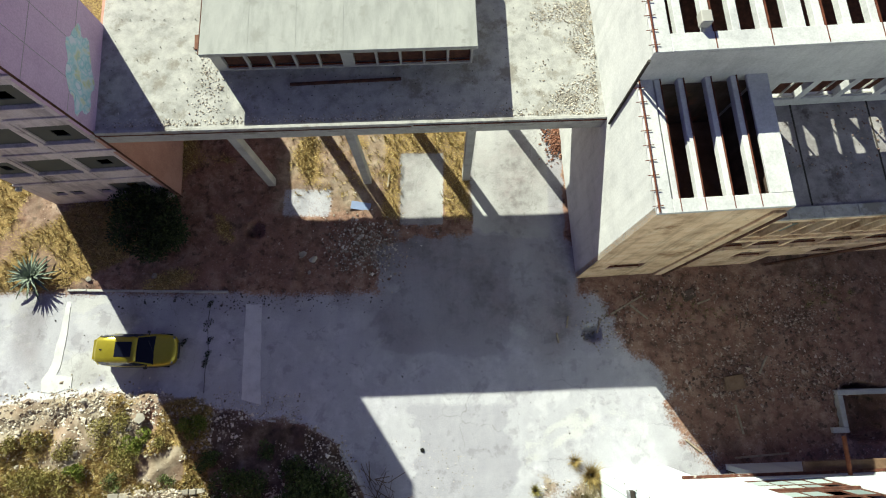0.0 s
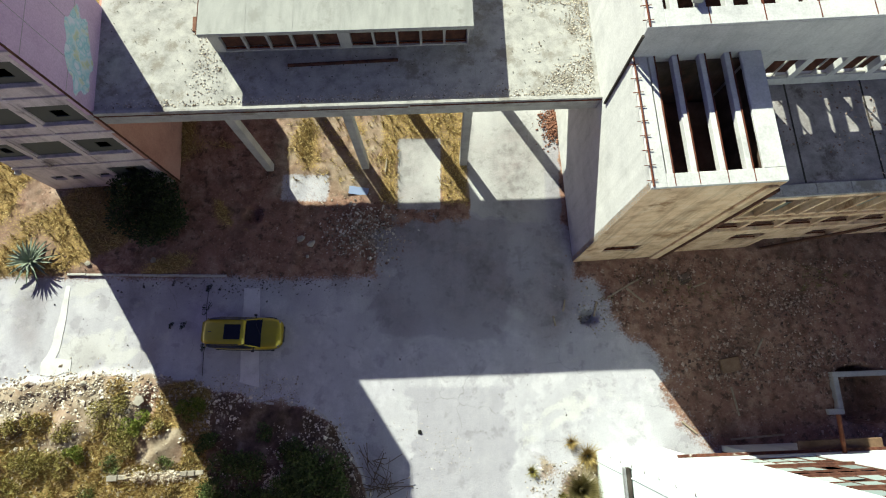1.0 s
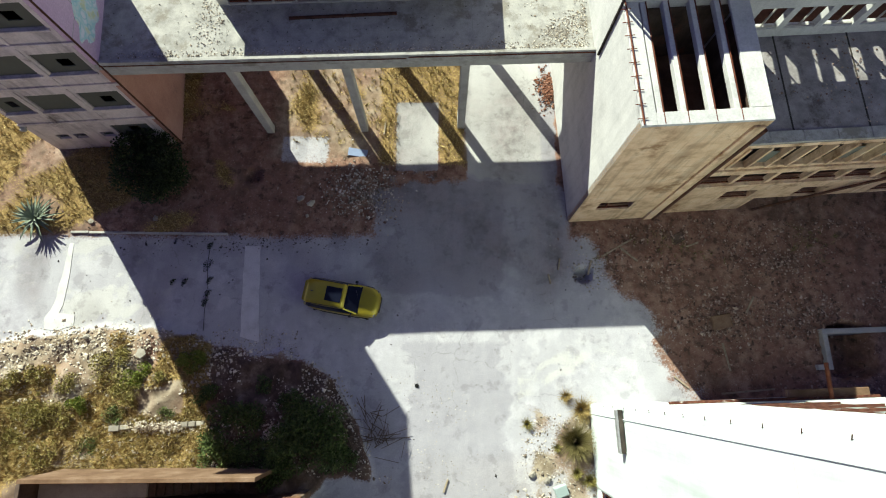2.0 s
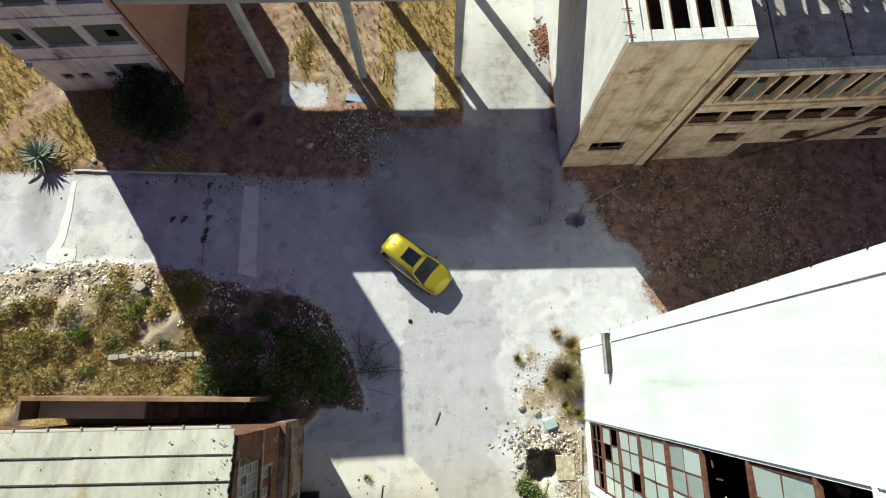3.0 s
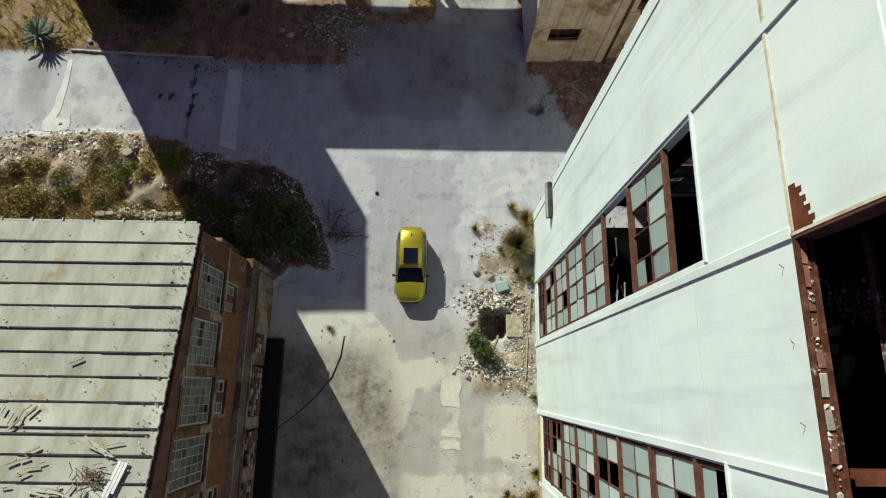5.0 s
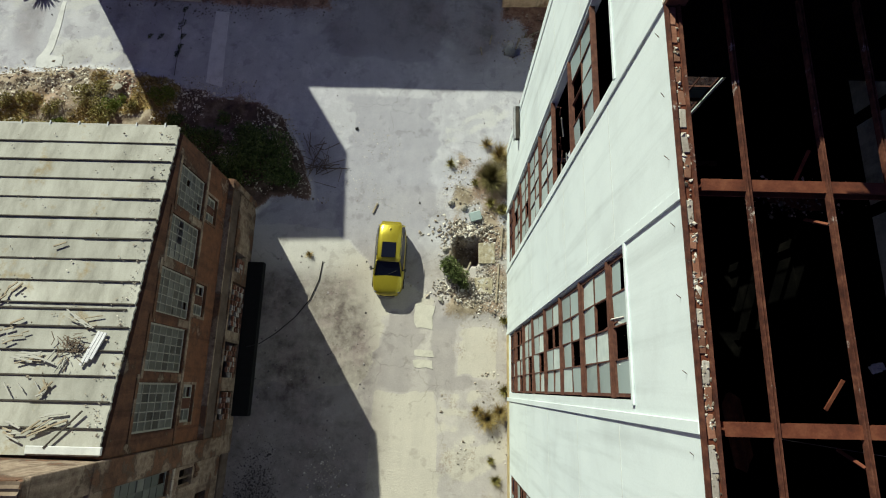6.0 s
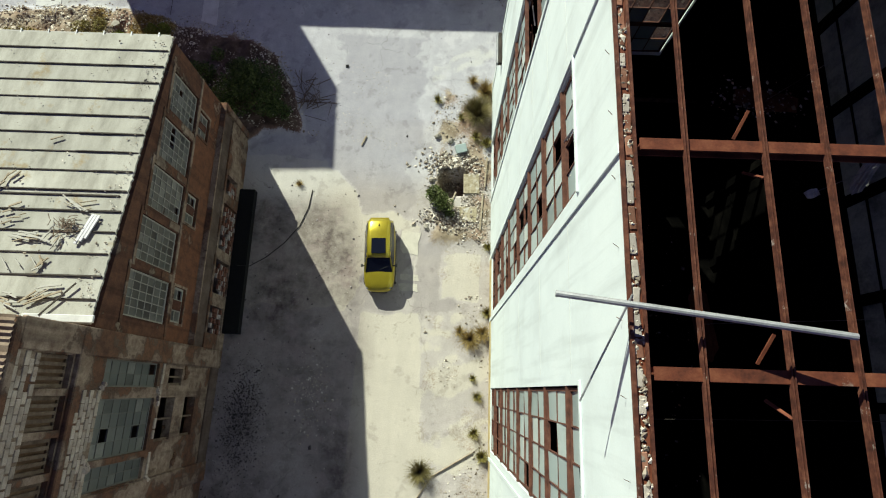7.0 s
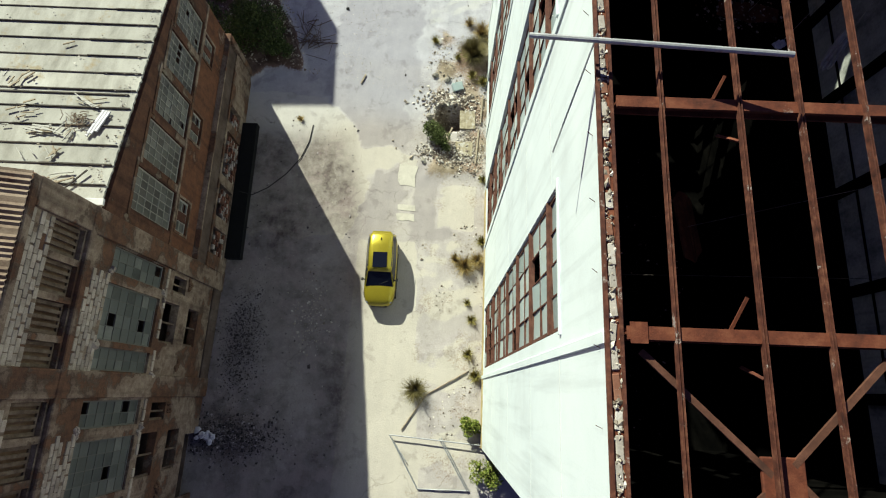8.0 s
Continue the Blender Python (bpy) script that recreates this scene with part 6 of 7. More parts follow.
def yard_slabs():
    rs = random.Random(2)
    M["pale_cement"] = surface("pale_cement", (0.4, 0.37, 0.315), (0.52, 0.48, 0.41), (0.6, 0.56, 0.48), 1.5, 25, 0.95, relief=0.2)
    slab_patch("cement_strip", "pale cement repair strip across the concrete road", [(-11.55, 4.45), (-10.62, 4.45), (-10.25, -1.25), (-11.35, -0.95)], 0.026, M["strip_cement"], rs)
    slab_patch("cement_patch", "white cement channel repair across the road", [(-22.0, 4.6), (-21.75, 4.6), (-21.75, 1.3), (-21.95, 0.4), (-21.0, 0.3), (-21.0, -0.35), (-21.9, -0.6), (-22.7, -0.5), (-22.75, 0.2), (-22.3, 1.0)], 0.026, M["white_cement"], rs)
    slab_patch("cement_patch", "small pale cement repair on the yard", [(3.35, -14.6), (4.5, -14.7), (4.6, -16.1), (3.5, -16.2)], 0.022, M["pale_cement"], rs, 0.1)
    for y in (-17.35, -18.0):
        slab_patch("cement_patch", "small pale cement repair on the yard", [(3.5, y), (4.6, y + 0.05), (4.65, y - 0.35), (3.55, y - 0.35)], 0.022, M["pale_cement"], rs, 0.08)
    # kerbs
    k = thing("kerb", "low broken concrete kerb along the weed strip", "kerb")
    x = -22.0
    while x < -12.6:
        ln = rs.uniform(0.8, 1.4)
        part("kerb_stone", rot_bm(box(0, ln - 0.02, -0.07, 0.07, -0.1, 0.17, 0.02), pose(x, 5.2 - 0.01 * (x + 17), 0, 0, 0, rs.uniform(-1, 1))), M["concrete"], k)
        x += ln
    k = thing("kerb", "curved broken kerb round the overgrown bank", "kerb")
    xs = np.linspace(-10.2, -3.6, 15)
    ys = bank_edge(xs)
    for i in range(14):
        a, b = Vector((xs[i], ys[i], 0.06)), Vector((xs[i + 1], ys[i + 1], 0.06))
        part("kerb_stone", bar(a + Vector((0, 0, rs.uniform(-0.06, 0))), a + (b - a) * 0.94 + Vector((0, 0, rs.uniform(-0.06, 0))), 0.12, 0.2), M["concrete"], k)
    # rim of the sunken pit in the east yard
    p = thing("pit_rim", "raised concrete rim round a sunken pit", "pit", pose(22.0, -0.4, 0, 0, 0, 2))
    part("rim", box(0, 5.0, -0.3, 0, -1.5, 0.35, 0.03), M["concrete"], p)
    part("rim", box(0, 0.3, -2.0, -0.3, -1.5, 0.35, 0.03), M["concrete"], p)
    part("rim", box(-0.6, 0.3, -2.3, -2.0, -1.5, 0.35, 0.03), M["concrete"], p)


def scatter(n, x0, x1, y0, y1, rs, keep=None):
    x, y = rs.uniform(x0, x1, n), rs.uniform(y0, y1, n)
    if keep is not None:
        k = keep(x, y)
        x, y = x[k], y[k]
    return x, y


def heap(n, cx, cy, sx, sy, rs):
    return rs.normal(cx, sx, n), rs.normal(cy, sy, n)


def rubble():
    rs = np.random.RandomState(7)
    sets = [
        ("rubble_heap", "heap of broken stone and mortar", heap(900, -4.6, 7.9, 1.15, 0.9, rs), 0.03, 0.15, 0.3),
        ("verge_rubble", "broken concrete and stones along the wall foot", scatter(1900, 4.6, 8.8, -15.4, -5.2, rs, lambda x, y: smooth_noise(x, y, 1.2, 41) > -0.1), 0.02, 0.13, 0.0),
        ("verge_rubble", "stones piled round the collapsed shaft", heap(520, 6.3, -10.3, 0.9, 0.5, rs), 0.05, 0.19, 0.12),
        ("verge_rubble", "stones piled below the shrub by the shaft", heap(420, 6.4, -13.8, 1.1, 0.4, rs), 0.04, 0.17, 0.08),
        ("yard_gravel", "loose stones in the shaded soil yard", scatter(16000, 9.6, 32, -4.4, 6.2, rs, lambda x, y: (smooth_noise(x, y, 0.9, 43) + 0.7 * smooth_noise(x, y, 2.2, 143) + rs.normal(0, 0.22, len(x)) > 0.62) & (ground_masks(x, y)[0] < 0.4)), 0.015, 0.15, 0.0),
        ("bank_rubble", "pale stones on the overgrown bank", scatter(3600, -27, -3.6, -8.2, -0.6, rs, lambda x, y: (y < bank_edge(x) + 0.25) & (smooth_noise(x, y, 0.9, 47) > 0.0)), 0.03, 0.17, 0.0),
        ("bank_rubble", "broken pale stones over the sunny bank top", scatter(2600, -26, -12.5, -4.2, -0.4, rs, lambda x, y: (y < bank_edge(x) + 0.35) & (smooth_noise(x, y, 1.6, 149) > -0.05)), 0.025, 0.19, 0.0),
        ("bank_rubble", "crumbled pale masonry along the low wall", heap(700, -15.4, -5.85, 1.35, 0.17, rs), 0.03, 0.17, 0.25),
        ("yard_gravel", "dark rubble spread over the soil yard", heap(900, 16.4, 0.2, 1.3, 0.9, rs), 0.02, 0.17, 0.1),
        ("yard_gravel", "stones spread over the soil yard", heap(900, 20.2, 3.6, 1.8, 0.7, rs), 0.02, 0.16, 0.08),
        ("yard_gravel", "stones heaped beside the pit", heap(700, 21.3, 0.3, 1.6, 0.8, rs), 0.02, 0.18, 0.1),
        ("yard_gravel", "stones along the foot of the wing", heap(500, 13.5, 5.2, 2.2, 0.4, rs), 0.02, 0.16, 0.06),
        ("bank_rubble", "pale stones spilling from the bank edge", heap(520, -20.3, -1.6, 2.4, 0.7, rs), 0.03, 0.2, 0.0),
        ("bank_rubble", "reddish soil clods and stones along the bank rim", scatter(1500, -27, -10, -3.6, -0.2, rs, lambda x, y: (y < bank_edge(x) + 0.5) & (y > bank_edge(x) - 1.6) & (smooth_noise(x, y, 1.4, 131) > -0.1)), 0.02, 0.17, 0.0),
        ("bank_rubble", "stones spilled along the curved bank edge", scatter(1500, -7.6, -2.4, -9.3, -2.2, rs, lambda x, y: (np.abs(y - bank_edge(x)) < 1.0) & (smooth_noise(x, y, 1.5, 133) > -0.2)), 0.02, 0.14, 0.0),
        ("bank_rubble", "pale stones on the bank under the shrub", heap(260, -8.8, -6.3, 0.4, 0.35, rs), 0.04, 0.12, 0.1),
        ("wall_rubble", "grey rubble along the annex wall foot", heap(3400, -4.7, -26.3, 0.6, 1.5, rs), 0.015, 0.09, 0.05),
        ("wall_rubble", "heap of dumped stones and bags by the annex", heap(2000, -4.4, -31.6, 1.2, 0.6, rs), 0.02, 0.13, 0.25),
        ("weed_rubble", "stones lying in the dry weeds", scatter(1300, -27, -1.5, 5.4, 11.5, rs, lambda x, y: smooth_noise(x, y, 0.8, 53) > 0.2), 0.02, 0.12, 0.0),
        ("road_gravel", "loose gravel on the concrete yard", scatter(1500, -3.6, 5, -9.5, -3, rs, lambda x, y: smooth_noise(x, y, 0.9, 59) > 0.25), 0.012, 0.05, 0.0),
        ("road_gravel", "loose gravel along the road edge", scatter(700, -13, -8, -2.3, -0.5, rs), 0.015, 0.09, 0.0),
        ("road_gravel", "crumbs along the wall side of the lane", scatter(1700, 5.2, 9.2, -31, -14.5, rs, lambda x, y: (smooth_noise(x, y, 1.0, 61) + 0.3 * (x - 7.6) > 0.15)), 0.015, 0.12, 0.0),
        ("verge_rubble", "crumbled mortar over the shaft lids", scatter(650, 6.9, 8.3, -14.2, -10.6, rs), 0.02, 0.1, 0.03),
        ("bank_rubble", "small stones in the shaded bank soil", scatter(1500, -13, -3.8, -8.5, -2.3, rs, lambda x, y: (y < bank_edge(x) - 0.1) & (smooth_noise(x, y, 1.1, 67) > -0.2)), 0.02, 0.1, 0.0),
        ("road_gravel", "crumbs in the shade of the workshop", scatter(500, -6, 2, -33, -11, rs), 0.01, 0.05, 0.0),
        ("road_gravel", "dark crumbs spilled over the shaded lane", heap(420, -0.9, -24.6, 0.55, 1.1, rs), 0.015, 0.1, 0.0),
        ("road_specks", "dark stones and dirt lumps scattered over the road", scatter(110, -24, 9, -9, 5, rs, lambda x, y: ground_masks(x, y)[0] > 0.7), 0.02, 0.13, 0.0),
        ("road_specks", "dark dirt at the road edge", heap(260, -11.5, 4.6, 3.5, 0.3, rs), 0.02, 0.13, 0.0),
        ("road_specks", "dark stones in the shaded lane", scatter(260, -5.5, 1.2, -34, -12, rs), 0.02, 0.12, 0.0),
        ("pit_rubble", "broken stone round the small pit", heap(160, 8.9, 2.9, 0.55, 0.5, rs), 0.03, 0.14, 0.0),
        ("red_rubble", "reddish broken brick beside the underpass", heap(420, 7.0, 14.9, 0.35, 0.7, rs), 0.04, 0.17, 0.2),
    ]
    for name, label, (x, y), a, b, mound in sets:
        z = ground_height(x, y)
        z = z + mound * np.exp(-(((x - x.mean()) / (x.std() + 0.1)) ** 2 + ((y - y.mean()) / (y.std() + 0.1)) ** 2) / 2)
        s = a + (b - a) * rs.beta(1, 4.5, len(x))
        v, f = stones(np.stack([x, y, z + s * 0.2], 1), s, rs)
        tagged(mesh_from(name, v, f, M["brick"] if name == "red_rubble" else M["bank_stone"] if name == "bank_rubble" else M["dark_stone"] if name in ("wall_rubble", "road_specks") else M["soil_stone"] if name in ("yard_gravel", "weed_rubble") else M["gravel"]), label, "rubble", kind="stuff")
    # single rocks that can be told apart
    rnd = random.Random(9)
    for x, y, r in ((-8.34, 7.4, 0.34), (-7.72, 7.12, 0.24), (-7.91, 6.35, 0.17), (-16.6, -1.9, 0.36), (-19.9, -1.0, 0.28), (5.2, -8.3, 0.3), (6.0, -8.6, 0.25), (5.0, -11.3, 0.3), (4.9, -14.4, 0.26), (-20.8, 5.9, 0.2), (-17.0, 6.1, 0.22)):
        bm = bmesh.new()
        rock_bm(bm, (0, 0, 0), r, rnd)
        tagged(part("rock", bm, M["stone"], m=pose(x, y, gz(x, y) + r * 0.25, 0, 0, rnd.uniform(0, 90))), "pale angular rock lying on the ground", "rock", "loose rocks")
    tagged(part("concrete_block", box(-0.35, 0.35, -0.28, 0.28, -0.05, 0.3, 0.03), M["glass_pane"], m=pose(6.69, -9.1, gz(6.69, -9.1), 8, 5, 20)), "bluish broken slab on the verge", "block")
    for x, y, a, sx, sy, label in ((7.5, -11.4, 3, 1.0, 1.3, "straw-coloured bricked shaft lid"), (7.4, -13.4, 3, 1.1, 1.0, "gravelled concrete shaft lid")):
        tagged(part("shaft_lid", box(-sx / 2, sx / 2, -sy / 2, sy / 2, -0.1, 0.07, 0.03), M["shaft_top"], m=pose(x, y, gz(x, y), 0, 0, a)), label, "lid")
    for x, y, a, ln in ((6.3, -12.7, 70, 1.5), (8.2, -13.2, 88, 2.4), (8.35, -10.6, 88, 2.0), (10.7, 4.4, 30, 2.2), (11.4, 4.0, -40, 1.3), (9.0, 3.2, 75, 0.9), (7.2, 3.4, 80, 0.7), (6.6, 2.5, 100, 0.6), (13.8, -3.4, -40, 1.0), (16.5, -2.0, 100, 1.6), (18.2, 1.0, 60, 1.1), (15.2, 4.6, 20, 0.8), (-3.35, 12.1, 85, 0.9), (0.5, -8.9, 70, 0.7), (17.5, -3.9, 5, 3.0), (19.5, -4.3, 2, 4.0)):
        tagged(part("timber", box(-ln / 2, ln / 2, -0.05, 0.05, 0, 0.07, 0.01), M["wood"], m=pose(x, y, gz(x, y) + 0.02, 0, 0, a)), "grey weathered timber lying on the ground", "timber", "loose timbers")
    tagged(part("crate_frame", box(-0.55, 0.55, -0.4, 0.4, 0, 0.3, 0.03), M["brown_plaster"], m=pose(16.4, 0.0, gz(16.4, 0), 0, 0, 10)), "brown broken crate in the soil yard", "crate")
    tagged(part("concrete_slab", box(-0.4, 0.4, -0.3, 0.3, -0.1, 0.1, 0.04), M["dark_plaster"], m=pose(14.4, 5.0, gz(14.4, 5.0), 6, 4, 25)), "broken dirty slab lying by the wall", "slab")
    w = thing("low_wall", "crumbling pale low wall on the bank", "wall", pose(-17.9, -5.95, 0.28, 0, 0, 3))
    x = 0.0
    while x < 4.8:
        ln = rnd.uniform(0.3, 0.7)
        part("stone", box(x, x + ln - 0.03, -0.14 + rnd.uniform(-0.03, 0.03), 0.14, -0.2, 0.16 + rnd.uniform(-0.08, 0.1), 0.03), M["stone"], w)
        x += ln
    bm = bmesh.new()
    for i in range(46):
        a, ln = rnd.uniform(0, 3.14), rnd.uniform(0.4, 1.6)
        x, y, z = rnd.gauss(-3.3, 0.55), rnd.gauss(-6.6, 0.9), rnd.uniform(0.05, 0.3)
        add_bar(bm, (x, y, z), (x + math.cos(a) * ln, y + math.sin(a) * ln, z + rnd.uniform(-0.03, 0.15)), rnd.uniform(0.02, 0.045))
    tagged(part("brushwood", bm, M["wood_dark"]), "tangle of dry cut branches on the road edge", "branches", kind="stuff")
    tagged(part("blue_sheet", box(-0.6, 0.6, -0.25, 0.25, 0, 0.04, 0.01), M["blue_sheet"], m=pose(-5.0, 10.45, gz(-5.0, 10.45) + 0.03, 4, 3, -8)), "crumpled pale blue sheet on the ground", "sheet")
    bm = bmesh.new()
    for i in range(9):
        rock_bm(bm, (rnd.uniform(-0.6, 0.6), rnd.uniform(-0.35, 0.35), 0.15), rnd.uniform(0.15, 0.3), rnd, 0.5)
    tagged(part("plastic_bags", bm, M["pale_bag"], m=pose(-5.75, -31.6, 0.2)), "pale plastic rubbish bags dumped on rubble", "bags")
    # Flat black lump added in place of the dark inside of a hole.
    bm = bmesh.new()
    rock_bm(bm, (0, 0, 0), 0.17, rnd, 0.25)
    tagged(part("dark_lump", bm, M["matte_black"], m=pose(-1.14, -3.63, 0.03, 0, 0, 70)), "small flat black lump standing in for a hole in the yard", "lump")
    # black cable curling from the black platform over the road
    bm = bmesh.new()
    pts = [Vector((-5.6, -17.9, 1.9)), Vector((-5.35, -17.6, 0.5)), Vector((-4.6, -16.9, 0.05)), Vector((-3.6, -15.9, 0.04)), Vector((-2.85, -14.8, 0.04)), Vector((-2.45, -13.6, 0.04)), Vector((-2.35, -12.45, 0.04))]
    for a, b in zip(pts, pts[1:]):
        add_bar(bm, a, b, 0.05, sides=6)
    tagged(part("black_cable", bm, M["matte_black"]), "black cable curling over the concrete", "cable")
    # bent fence frame on the ground
    f = thing("fence_frame", "bent grey fence frame lying by the hall corner", "fence")
    for a, b in (((4.35, -30.9, 0.25), (9.5, -31.1, 0.35)), ((4.35, -30.9, 0.25), (6.1, -33.6, 0.1)), ((4.4, -31.0, 0.1), (5.4, -32.3, 0.1)), ((7.2, -30.85, 0.3), (8.9, -33.5, 0.1)), ((6.1, -33.6, 0.1), (8.9, -33.5, 0.1)), ((7.1, -30.9, 0.25), (8.8, -33.5, 0.15))):
        part("rail", bar(a, b, 0.07, sides=6), M["steel"], f)
    for a, b in (((4.95, -30.6, 0.06), (6.2, -28.6, 0.06)), ((6.2, -28.6, 0.06), (8.4, -27.2, 0.1))):
        tagged(part("wooden_pole", bar(a, b, 0.09, sides=6), M["wood"]), "thin wooden pole on the lane", "pole", "lane poles")


def shrub(x, y, r, h, leaves, material, label, rs, size=0.12, clumps=14, name="shrub"):
    t = thing(name, label, "shrub", pose(x, y, gz(x, y)))
    cs, rr = [], []
    bm = bmesh.new()
    for _ in range(clumps):
        a, d = rs.uniform(0, 6.283), r * math.sqrt(rs.uniform(0, 1)) * 0.8
        z = h * (0.25 + 0.6 * rs.rand() * (1 - 0.5 * d / r))
        c = (math.cos(a) * d, math.sin(a) * d * 0.85, z)
        cs.append(c), rr.append(r * rs.uniform(0.2, 0.42))
        add_bar(bm, (c[0] * 0.08, c[1] * 0.08, -0.05), (c[0] * 0.9, c[1] * 0.9, c[2]), 0.04 if r > 1 else 0.02)
    part("stem", bm, M["wood_dark"], t)
    v, f = leaf_cloud(cs, rr, leaves, size, rs)
    mesh_from("crown", v, f, material, t)
    return t


def plants():
    rs = np.random.RandomState(21)
    D, G, S, Y = M["leaf_dark"], M["leaf_green"], M["leaf_shade"], M["leaf_yellow"]
    shrub(-17.0, 9.2, 2.75, 2.6, 15000, D, "large dark evergreen shrub in the shade of the wall", rs, 0.15, 26)
    shrub(-6.7, -6.3, 2.15, 1.7, 8500, S, "large dark green shrub on the bank", rs, 0.14, 22)
    shrub(-8.4, -8.0, 1.3, 1.0, 3000, S, "dark green shrub by the workshop", rs, 0.13, 12)
    for x, y, r, h, n in ((-9.9, -7.2, 1.2, 0.7, 2400), (-5.3, -7.5, 1.0, 0.7, 1900), (-7.9, -4.5, 0.8, 0.5, 1100), (-11.7, -7.3, 1.3, 0.7, 2400), (-12.6, -4.2, 0.7, 0.4, 800), (-9.6, -3.6, 0.6, 0.35, 500)):
        shrub(x, y, r, h, n, S, "low dark shrub in the shaded bank", rs, 0.11, 12)
    shrub(-11.0, -5.9, 1.7, 0.8, 3600, S, "low dark shrub on the bank", rs, 0.12, 14)
    for x, y, r, h, n in ((-16.8, -3.3, 0.75, 0.6, 2200), (-13.8, -2.25, 0.85, 0.6, 2200), (-19.9, -4.8, 0.6, 0.5, 1300), (-16.3, -2.7, 0.45, 0.4, 600)):
        shrub(x, y, r, h, n, G, "bright green weed bush on the bank", rs, 0.085, 12, "weed_bush")
    for x, y, r, h, n in ((-18.2, -2.6, 1.2, 0.6, 2300), (-17.2, -3.9, 0.9, 0.5, 1400), (-22.3, -5.4, 1.2, 0.6, 2000), (-23.2, -6.6, 1.0, 0.5, 1300), (-20.9, -5.2, 1.1, 0.5, 1700), (-17.8, -5.2, 0.7, 0.5, 900), (-21.3, -7.2, 0.9, 0.4, 900), (-25.2, -4.6, 1.0, 0.5, 1300), (-14.9, -5.2, 0.5, 0.4, 500), (-20.6, -3.6, 0.8, 0.4, 900), (-24.0, -3.4, 0.9, 0.5, 1000), (-15.4, -3.1, 0.45, 0.35, 400), (-22.4, -3.0, 0.6, 0.35, 500), (-19.0, -7.0, 0.7, 0.4, 700)):
        shrub(x, y, r, h, n, M["leaf_mid"] if r in (0.7, 0.5) else Y, "dark green weed bush on the bank" if r in (0.7, 0.5) else "yellowing weed bush on the sunny bank", rs, 0.085, 14, "weed_bush")
    shrub(5.45, -12.7, 0.95, 1.1, 2600, M["leaf_mid"], "green bush growing beside the collapsed shaft", rs, 0.11, 12, "weed_bush")
    shrub(6.3, -13.2, 0.5, 0.5, 700, M["leaf_mid"], "green bush growing beside the collapsed shaft", rs, 0.1, 7, "weed_bush")
    shrub(8.6, -30.0, 0.8, 1.0, 1700, G, "yellow-green bush at the hall corner", rs, 0.11, 10, "weed_bush")
    shrub(9.6, -32.6, 1.0, 1.0, 1900, G, "yellow-green bush at the hall corner", rs, 0.11, 12, "weed_bush")
    # dry tufts that stand alone
    for x, y, ln, per, label in ((7.6, -6.6, 1.25, 1100, "large round dry grass tuft by the wall"), (8.05, -4.9, 0.9, 420, "brown dry tuft by the wall"), (7.2, -4.2, 0.6, 120, "brown dry tuft by the wall"), (5.0, -5.7, 0.5, 120, "small straw tuft on the verge"), (5.55, -28.4, 0.9, 520, "olive dry grass tuft on the lane"), (7.9, -21.0, 0.8, 420, "brown dry weeds at the wall foot"), (7.3, -20.6, 0.5, 160, "brown dry weeds at the wall foot"), (8.4, -26.2, 0.5, 160, "straw tuft at the wall foot"), (8.5, -24.2, 0.45, 140, "straw tuft at the wall foot"), (8.3, -8.6, 0.6, 200, "straw tuft at the wall foot"), (-3.2, -12.1, 0.35, 90, "small dry weed on the lane"), (8.85, -19.4, 0.5, 200, "straw tuft at the wall foot"), (8.6, -20.6, 0.7, 320, "brown dry weeds at the wall foot"), (8.2, -23.2, 0.35, 110, "straw tuft at the wall foot"), (8.9, -27.4, 0.55, 240, "straw tuft at the wall foot"), (8.7, -15.4, 0.4, 130, "straw tuft at the wall foot"), (6.6, -6.9, 0.4, 120, "straw tuft at the wall foot"), (7.6, -8.2, 0.5, 160, "straw tuft at the wall foot")):
        v, f = blades([(0, 0, 0)], [ln], 1.25, 0.024, rs, int(per * 1.8))
        t = mesh_from("grass_tuft", v, f, M["leaf_olive"] if "olive" in label or "round" in label else M["leaf_yellow"] if "straw" in label else M["leaf_dry"])
        t.location = (x, y, gz(x, y))
        tagged(t, label, "grass tuft")
    # agave
    t = thing("agave", "grey-green agave rosette beside the road", "agave", pose(-24.05, 6.0, gz(-24, 6)))
    for i in range(46):
        a, tilt = i * 2.4, 0.25 + 1.15 * (i / 46)
        ln = 1.45 * (0.7 + 0.4 * (i / 46))
        bm = bmesh.new()
        rows = []
        for k in range(5):
            s = k / 4
            w = 0.11 * (1 - s) ** 0.7 * (0.6 + 1.2 * s if s < 0.4 else 1.0) + 0.004
            b = tilt + 0.35 * s
            c = Vector((math.sin(b) * ln * s, 0, math.cos(b) * ln * s + 0.15))
            rows.append([bm.verts.new(c + Vector((0, -w, 0.03))), bm.verts.new(c), bm.verts.new(c + Vector((0, w, 0.03)))])
        for p, q in zip(rows, rows[1:]):
            for j in range(2):
                bm.faces.new((p[j], p[j + 1], q[j + 1], q[j]))
        r = bmesh.ops.extrude_face_region(bm, geom=list(bm.faces))
        bmesh.ops.translate(bm, vec=(0, 0, -0.02), verts=[g for g in r["geom"] if isinstance(g, bmesh.types.BMVert)])
        part("leaf", rot_bm(bm, pose(0, 0, 0, 0, 0, math.degrees(a))), M["leaf_agave"], t)
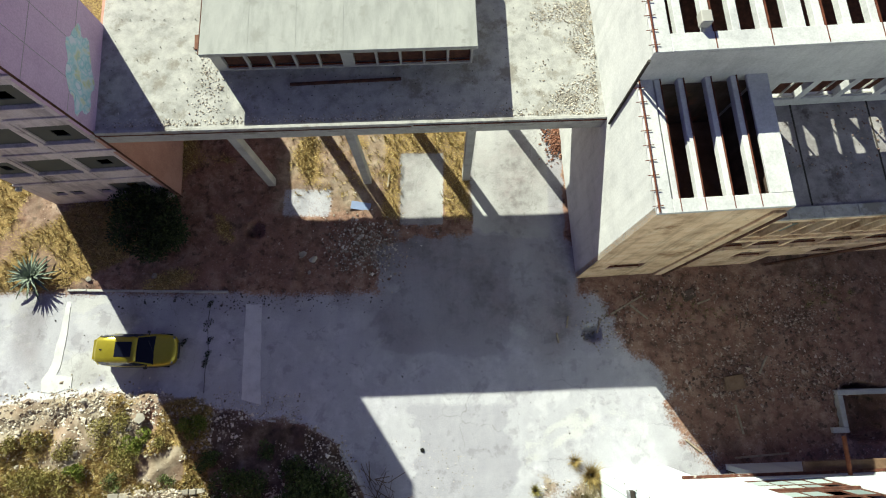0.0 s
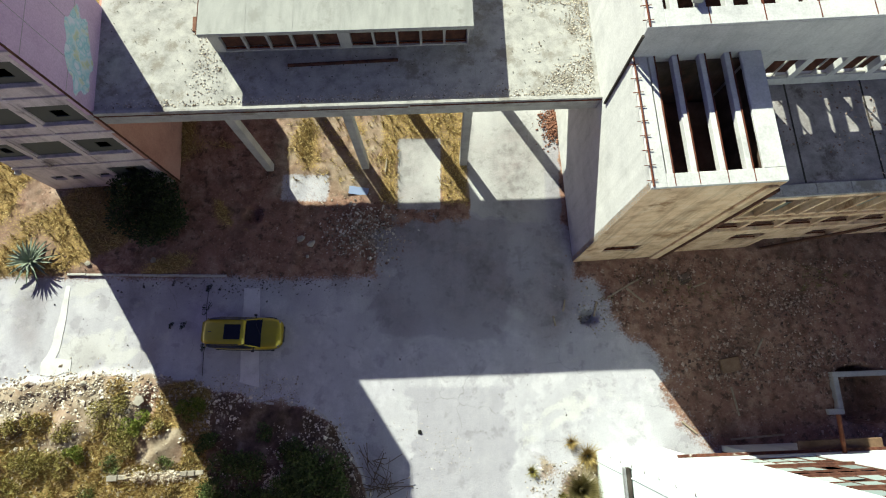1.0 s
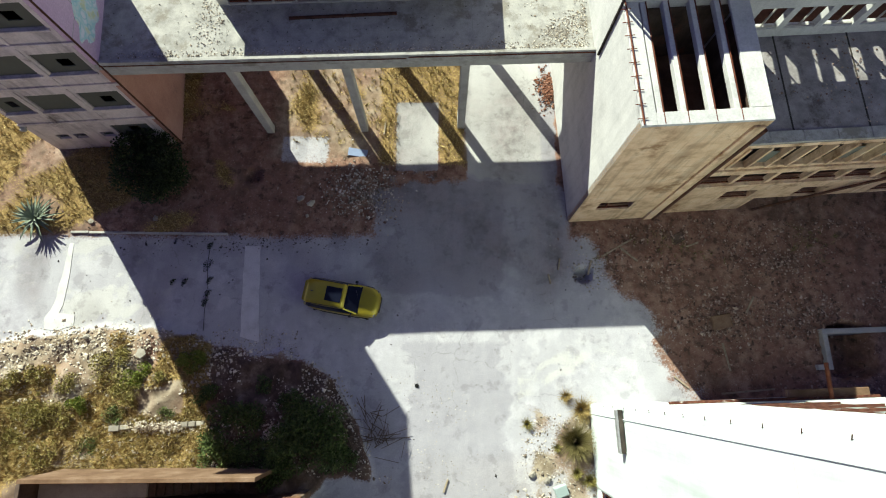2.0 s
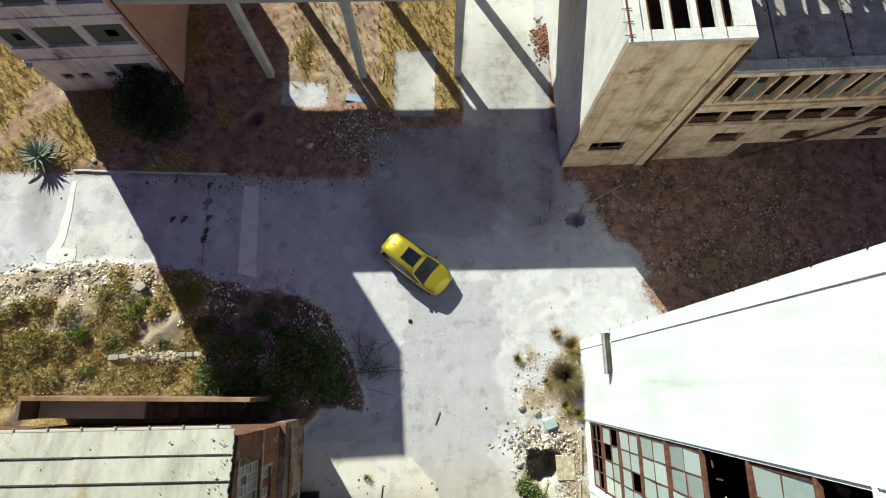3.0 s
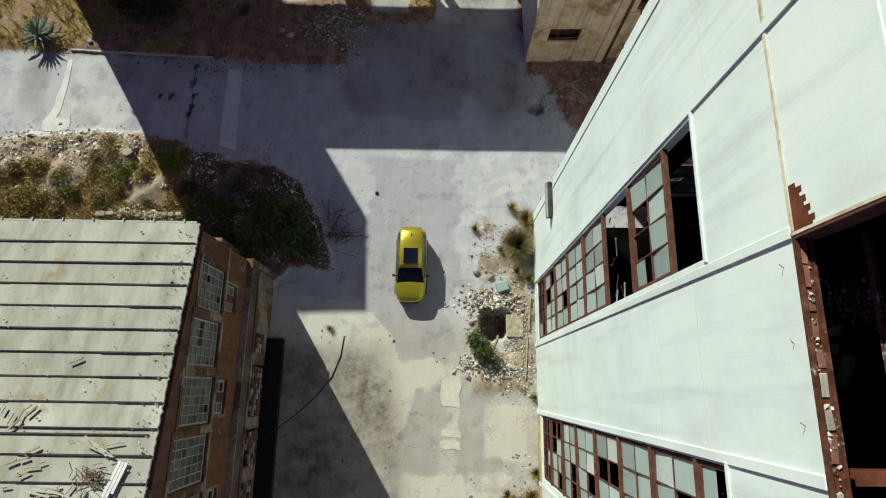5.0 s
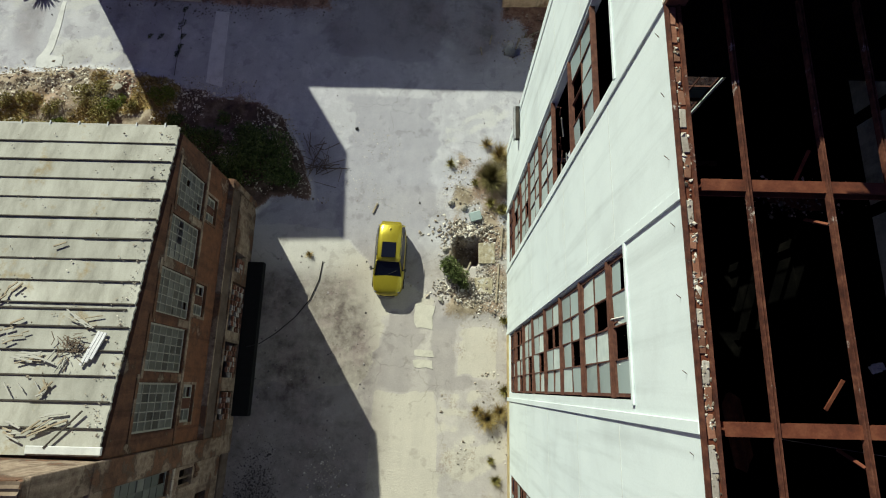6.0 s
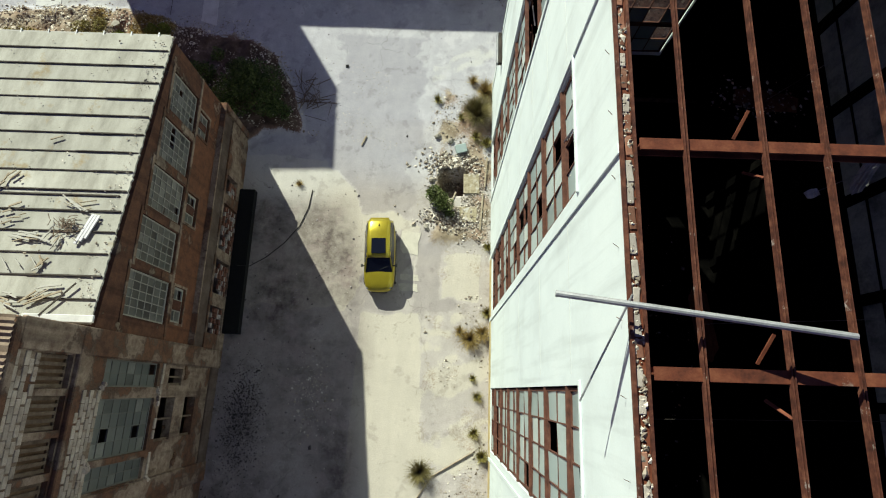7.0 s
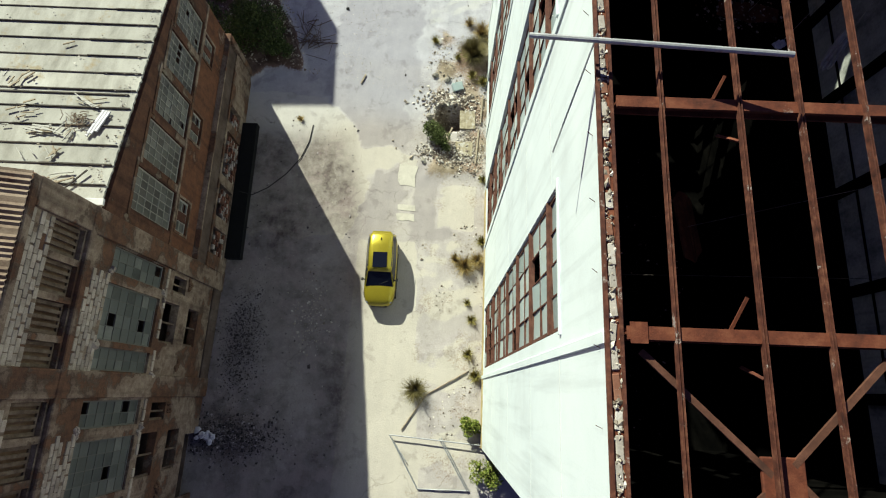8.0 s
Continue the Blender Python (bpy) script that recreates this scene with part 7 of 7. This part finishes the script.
    # dry grass over the weed strips and the bank
    def meadow(n, x0, x1, y0, y1, lens, material, label, cut):
        x, y = scatter(n, x0, x1, y0, y1, rs)
        conc, grass, bank, verge = ground_masks(x, y)
        k = grass > cut
        x, y = x[k], y[k]
        v, f = blades(np.stack([x, y, ground_height(x, y)], 1), rs.uniform(*lens, len(x)), 1.2, 0.03, rs, 9)
        tagged(mesh_from("dry_grass", v, f, material), label, "grass", kind="stuff")
    meadow(5200, -30, -8, 5.3, 20, (0.2, 0.55), M["leaf_dry"], "dry yellow grass on the weed strip", 0.5)
    meadow(2600, -28, -12.4, -8.6, -5.2, (0.15, 0.5), M["leaf_dry"], "dry yellow grass on the bank", -1)
    meadow(3600, -28, -12.4, -5.2, -0.8, (0.12, 0.4), M["leaf_dry"], "sparse dry grass on the bank", 0.5)
    meadow(700, -28, -12.4, -8.3, -2.6, (0.15, 0.4), M["leaf_yellow"], "yellowing weeds on the bank", 0.5)
    meadow(900, -4, 2.2, 9.5, 20, (0.2, 0.5), M["leaf_dry"], "dry grass below the bridge", 0.3)
    meadow(330, -9.5, -4, 11.0, 20, (0.15, 0.4), M["leaf_dry"], "thin dry grass below the bridge", -1)
    x, y = scatter(260, 8.6, 28, 3.5, 6.2, rs, lambda x, y: smooth_noise(x, y, 0.8, 71) > 0.3)
    v, f = blades(np.stack([x, y, ground_height(x, y)], 1), rs.uniform(0.15, 0.5, len(x)), 1.2, 0.03, rs, 9)
    tagged(mesh_from("dry_grass", v, f, M["leaf_olive"]), "dry weeds along the foot of the wing", "grass", kind="stuff")
    # weeds in the road crack
    bm = bmesh.new()
    pts = [(-13.6, 4.4), (-13.65, 3.3), (-13.55, 2.4), (-13.45, 1.6), (-13.55, 0.7), (-13.5, -0.6)]
    for a, b in zip(pts, pts[1:]):
        add_bar(bm, (*a, 0.012), (*b, 0.012), 0.02, 0.02)
    tagged(part("road_crack", bm, M["dark_rib"]), "dark open joint across the concrete road", "crack", kind="structure")
    for x, y, s in ((-13.65, 3.3, 0.34), (-13.5, 1.6, 0.24), (-13.6, 1.1, 0.24), (-14.9, 2.3, 0.2), (-15.6, 2.3, 0.16), (-13.45, 2.4, 0.2), (-13.6, 4.5, 0.2)):
        v, f = leaf_cloud([(0, 0, 0.02), (s * 0.6, s * 0.5, 0.02), (-s * 0.3, -s * 0.9, 0.02)], [s * 0.6, s * 0.35, s * 0.4], 130, 0.07, rs, 0.3)
        t = mesh_from("crack_weed", v, f, D)
        t.location = (x, y, 0)
        tagged(t, "dark weed growing from a crack in the road", "weed", "crack weeds")


yard_slabs(), rubble(), plants()


# ---- what moves ----
def motions():
    walk(car, [(t, pose(x, y, 0.01, 0, 0, a)) for t, x, y, a in CAR_ROWS])
    # wheels roll with the distance driven
    ts = [r[0] for r in CAR_ROWS]
    run = [0.0]
    for a, b in zip(CAR_ROWS, CAR_ROWS[1:]):
        run.append(run[-1] + math.hypot(b[1] - a[1], b[2] - a[2]))
    for w in [o for o in car.children if o.type == "EMPTY"]:
        x, y, z = w.location
        walk(w, [(k / FPS, pose(x, y, z, 0, math.degrees(np.interp(k / FPS, ts, run) / 0.34), 0)) for k in range(241)])


motions()
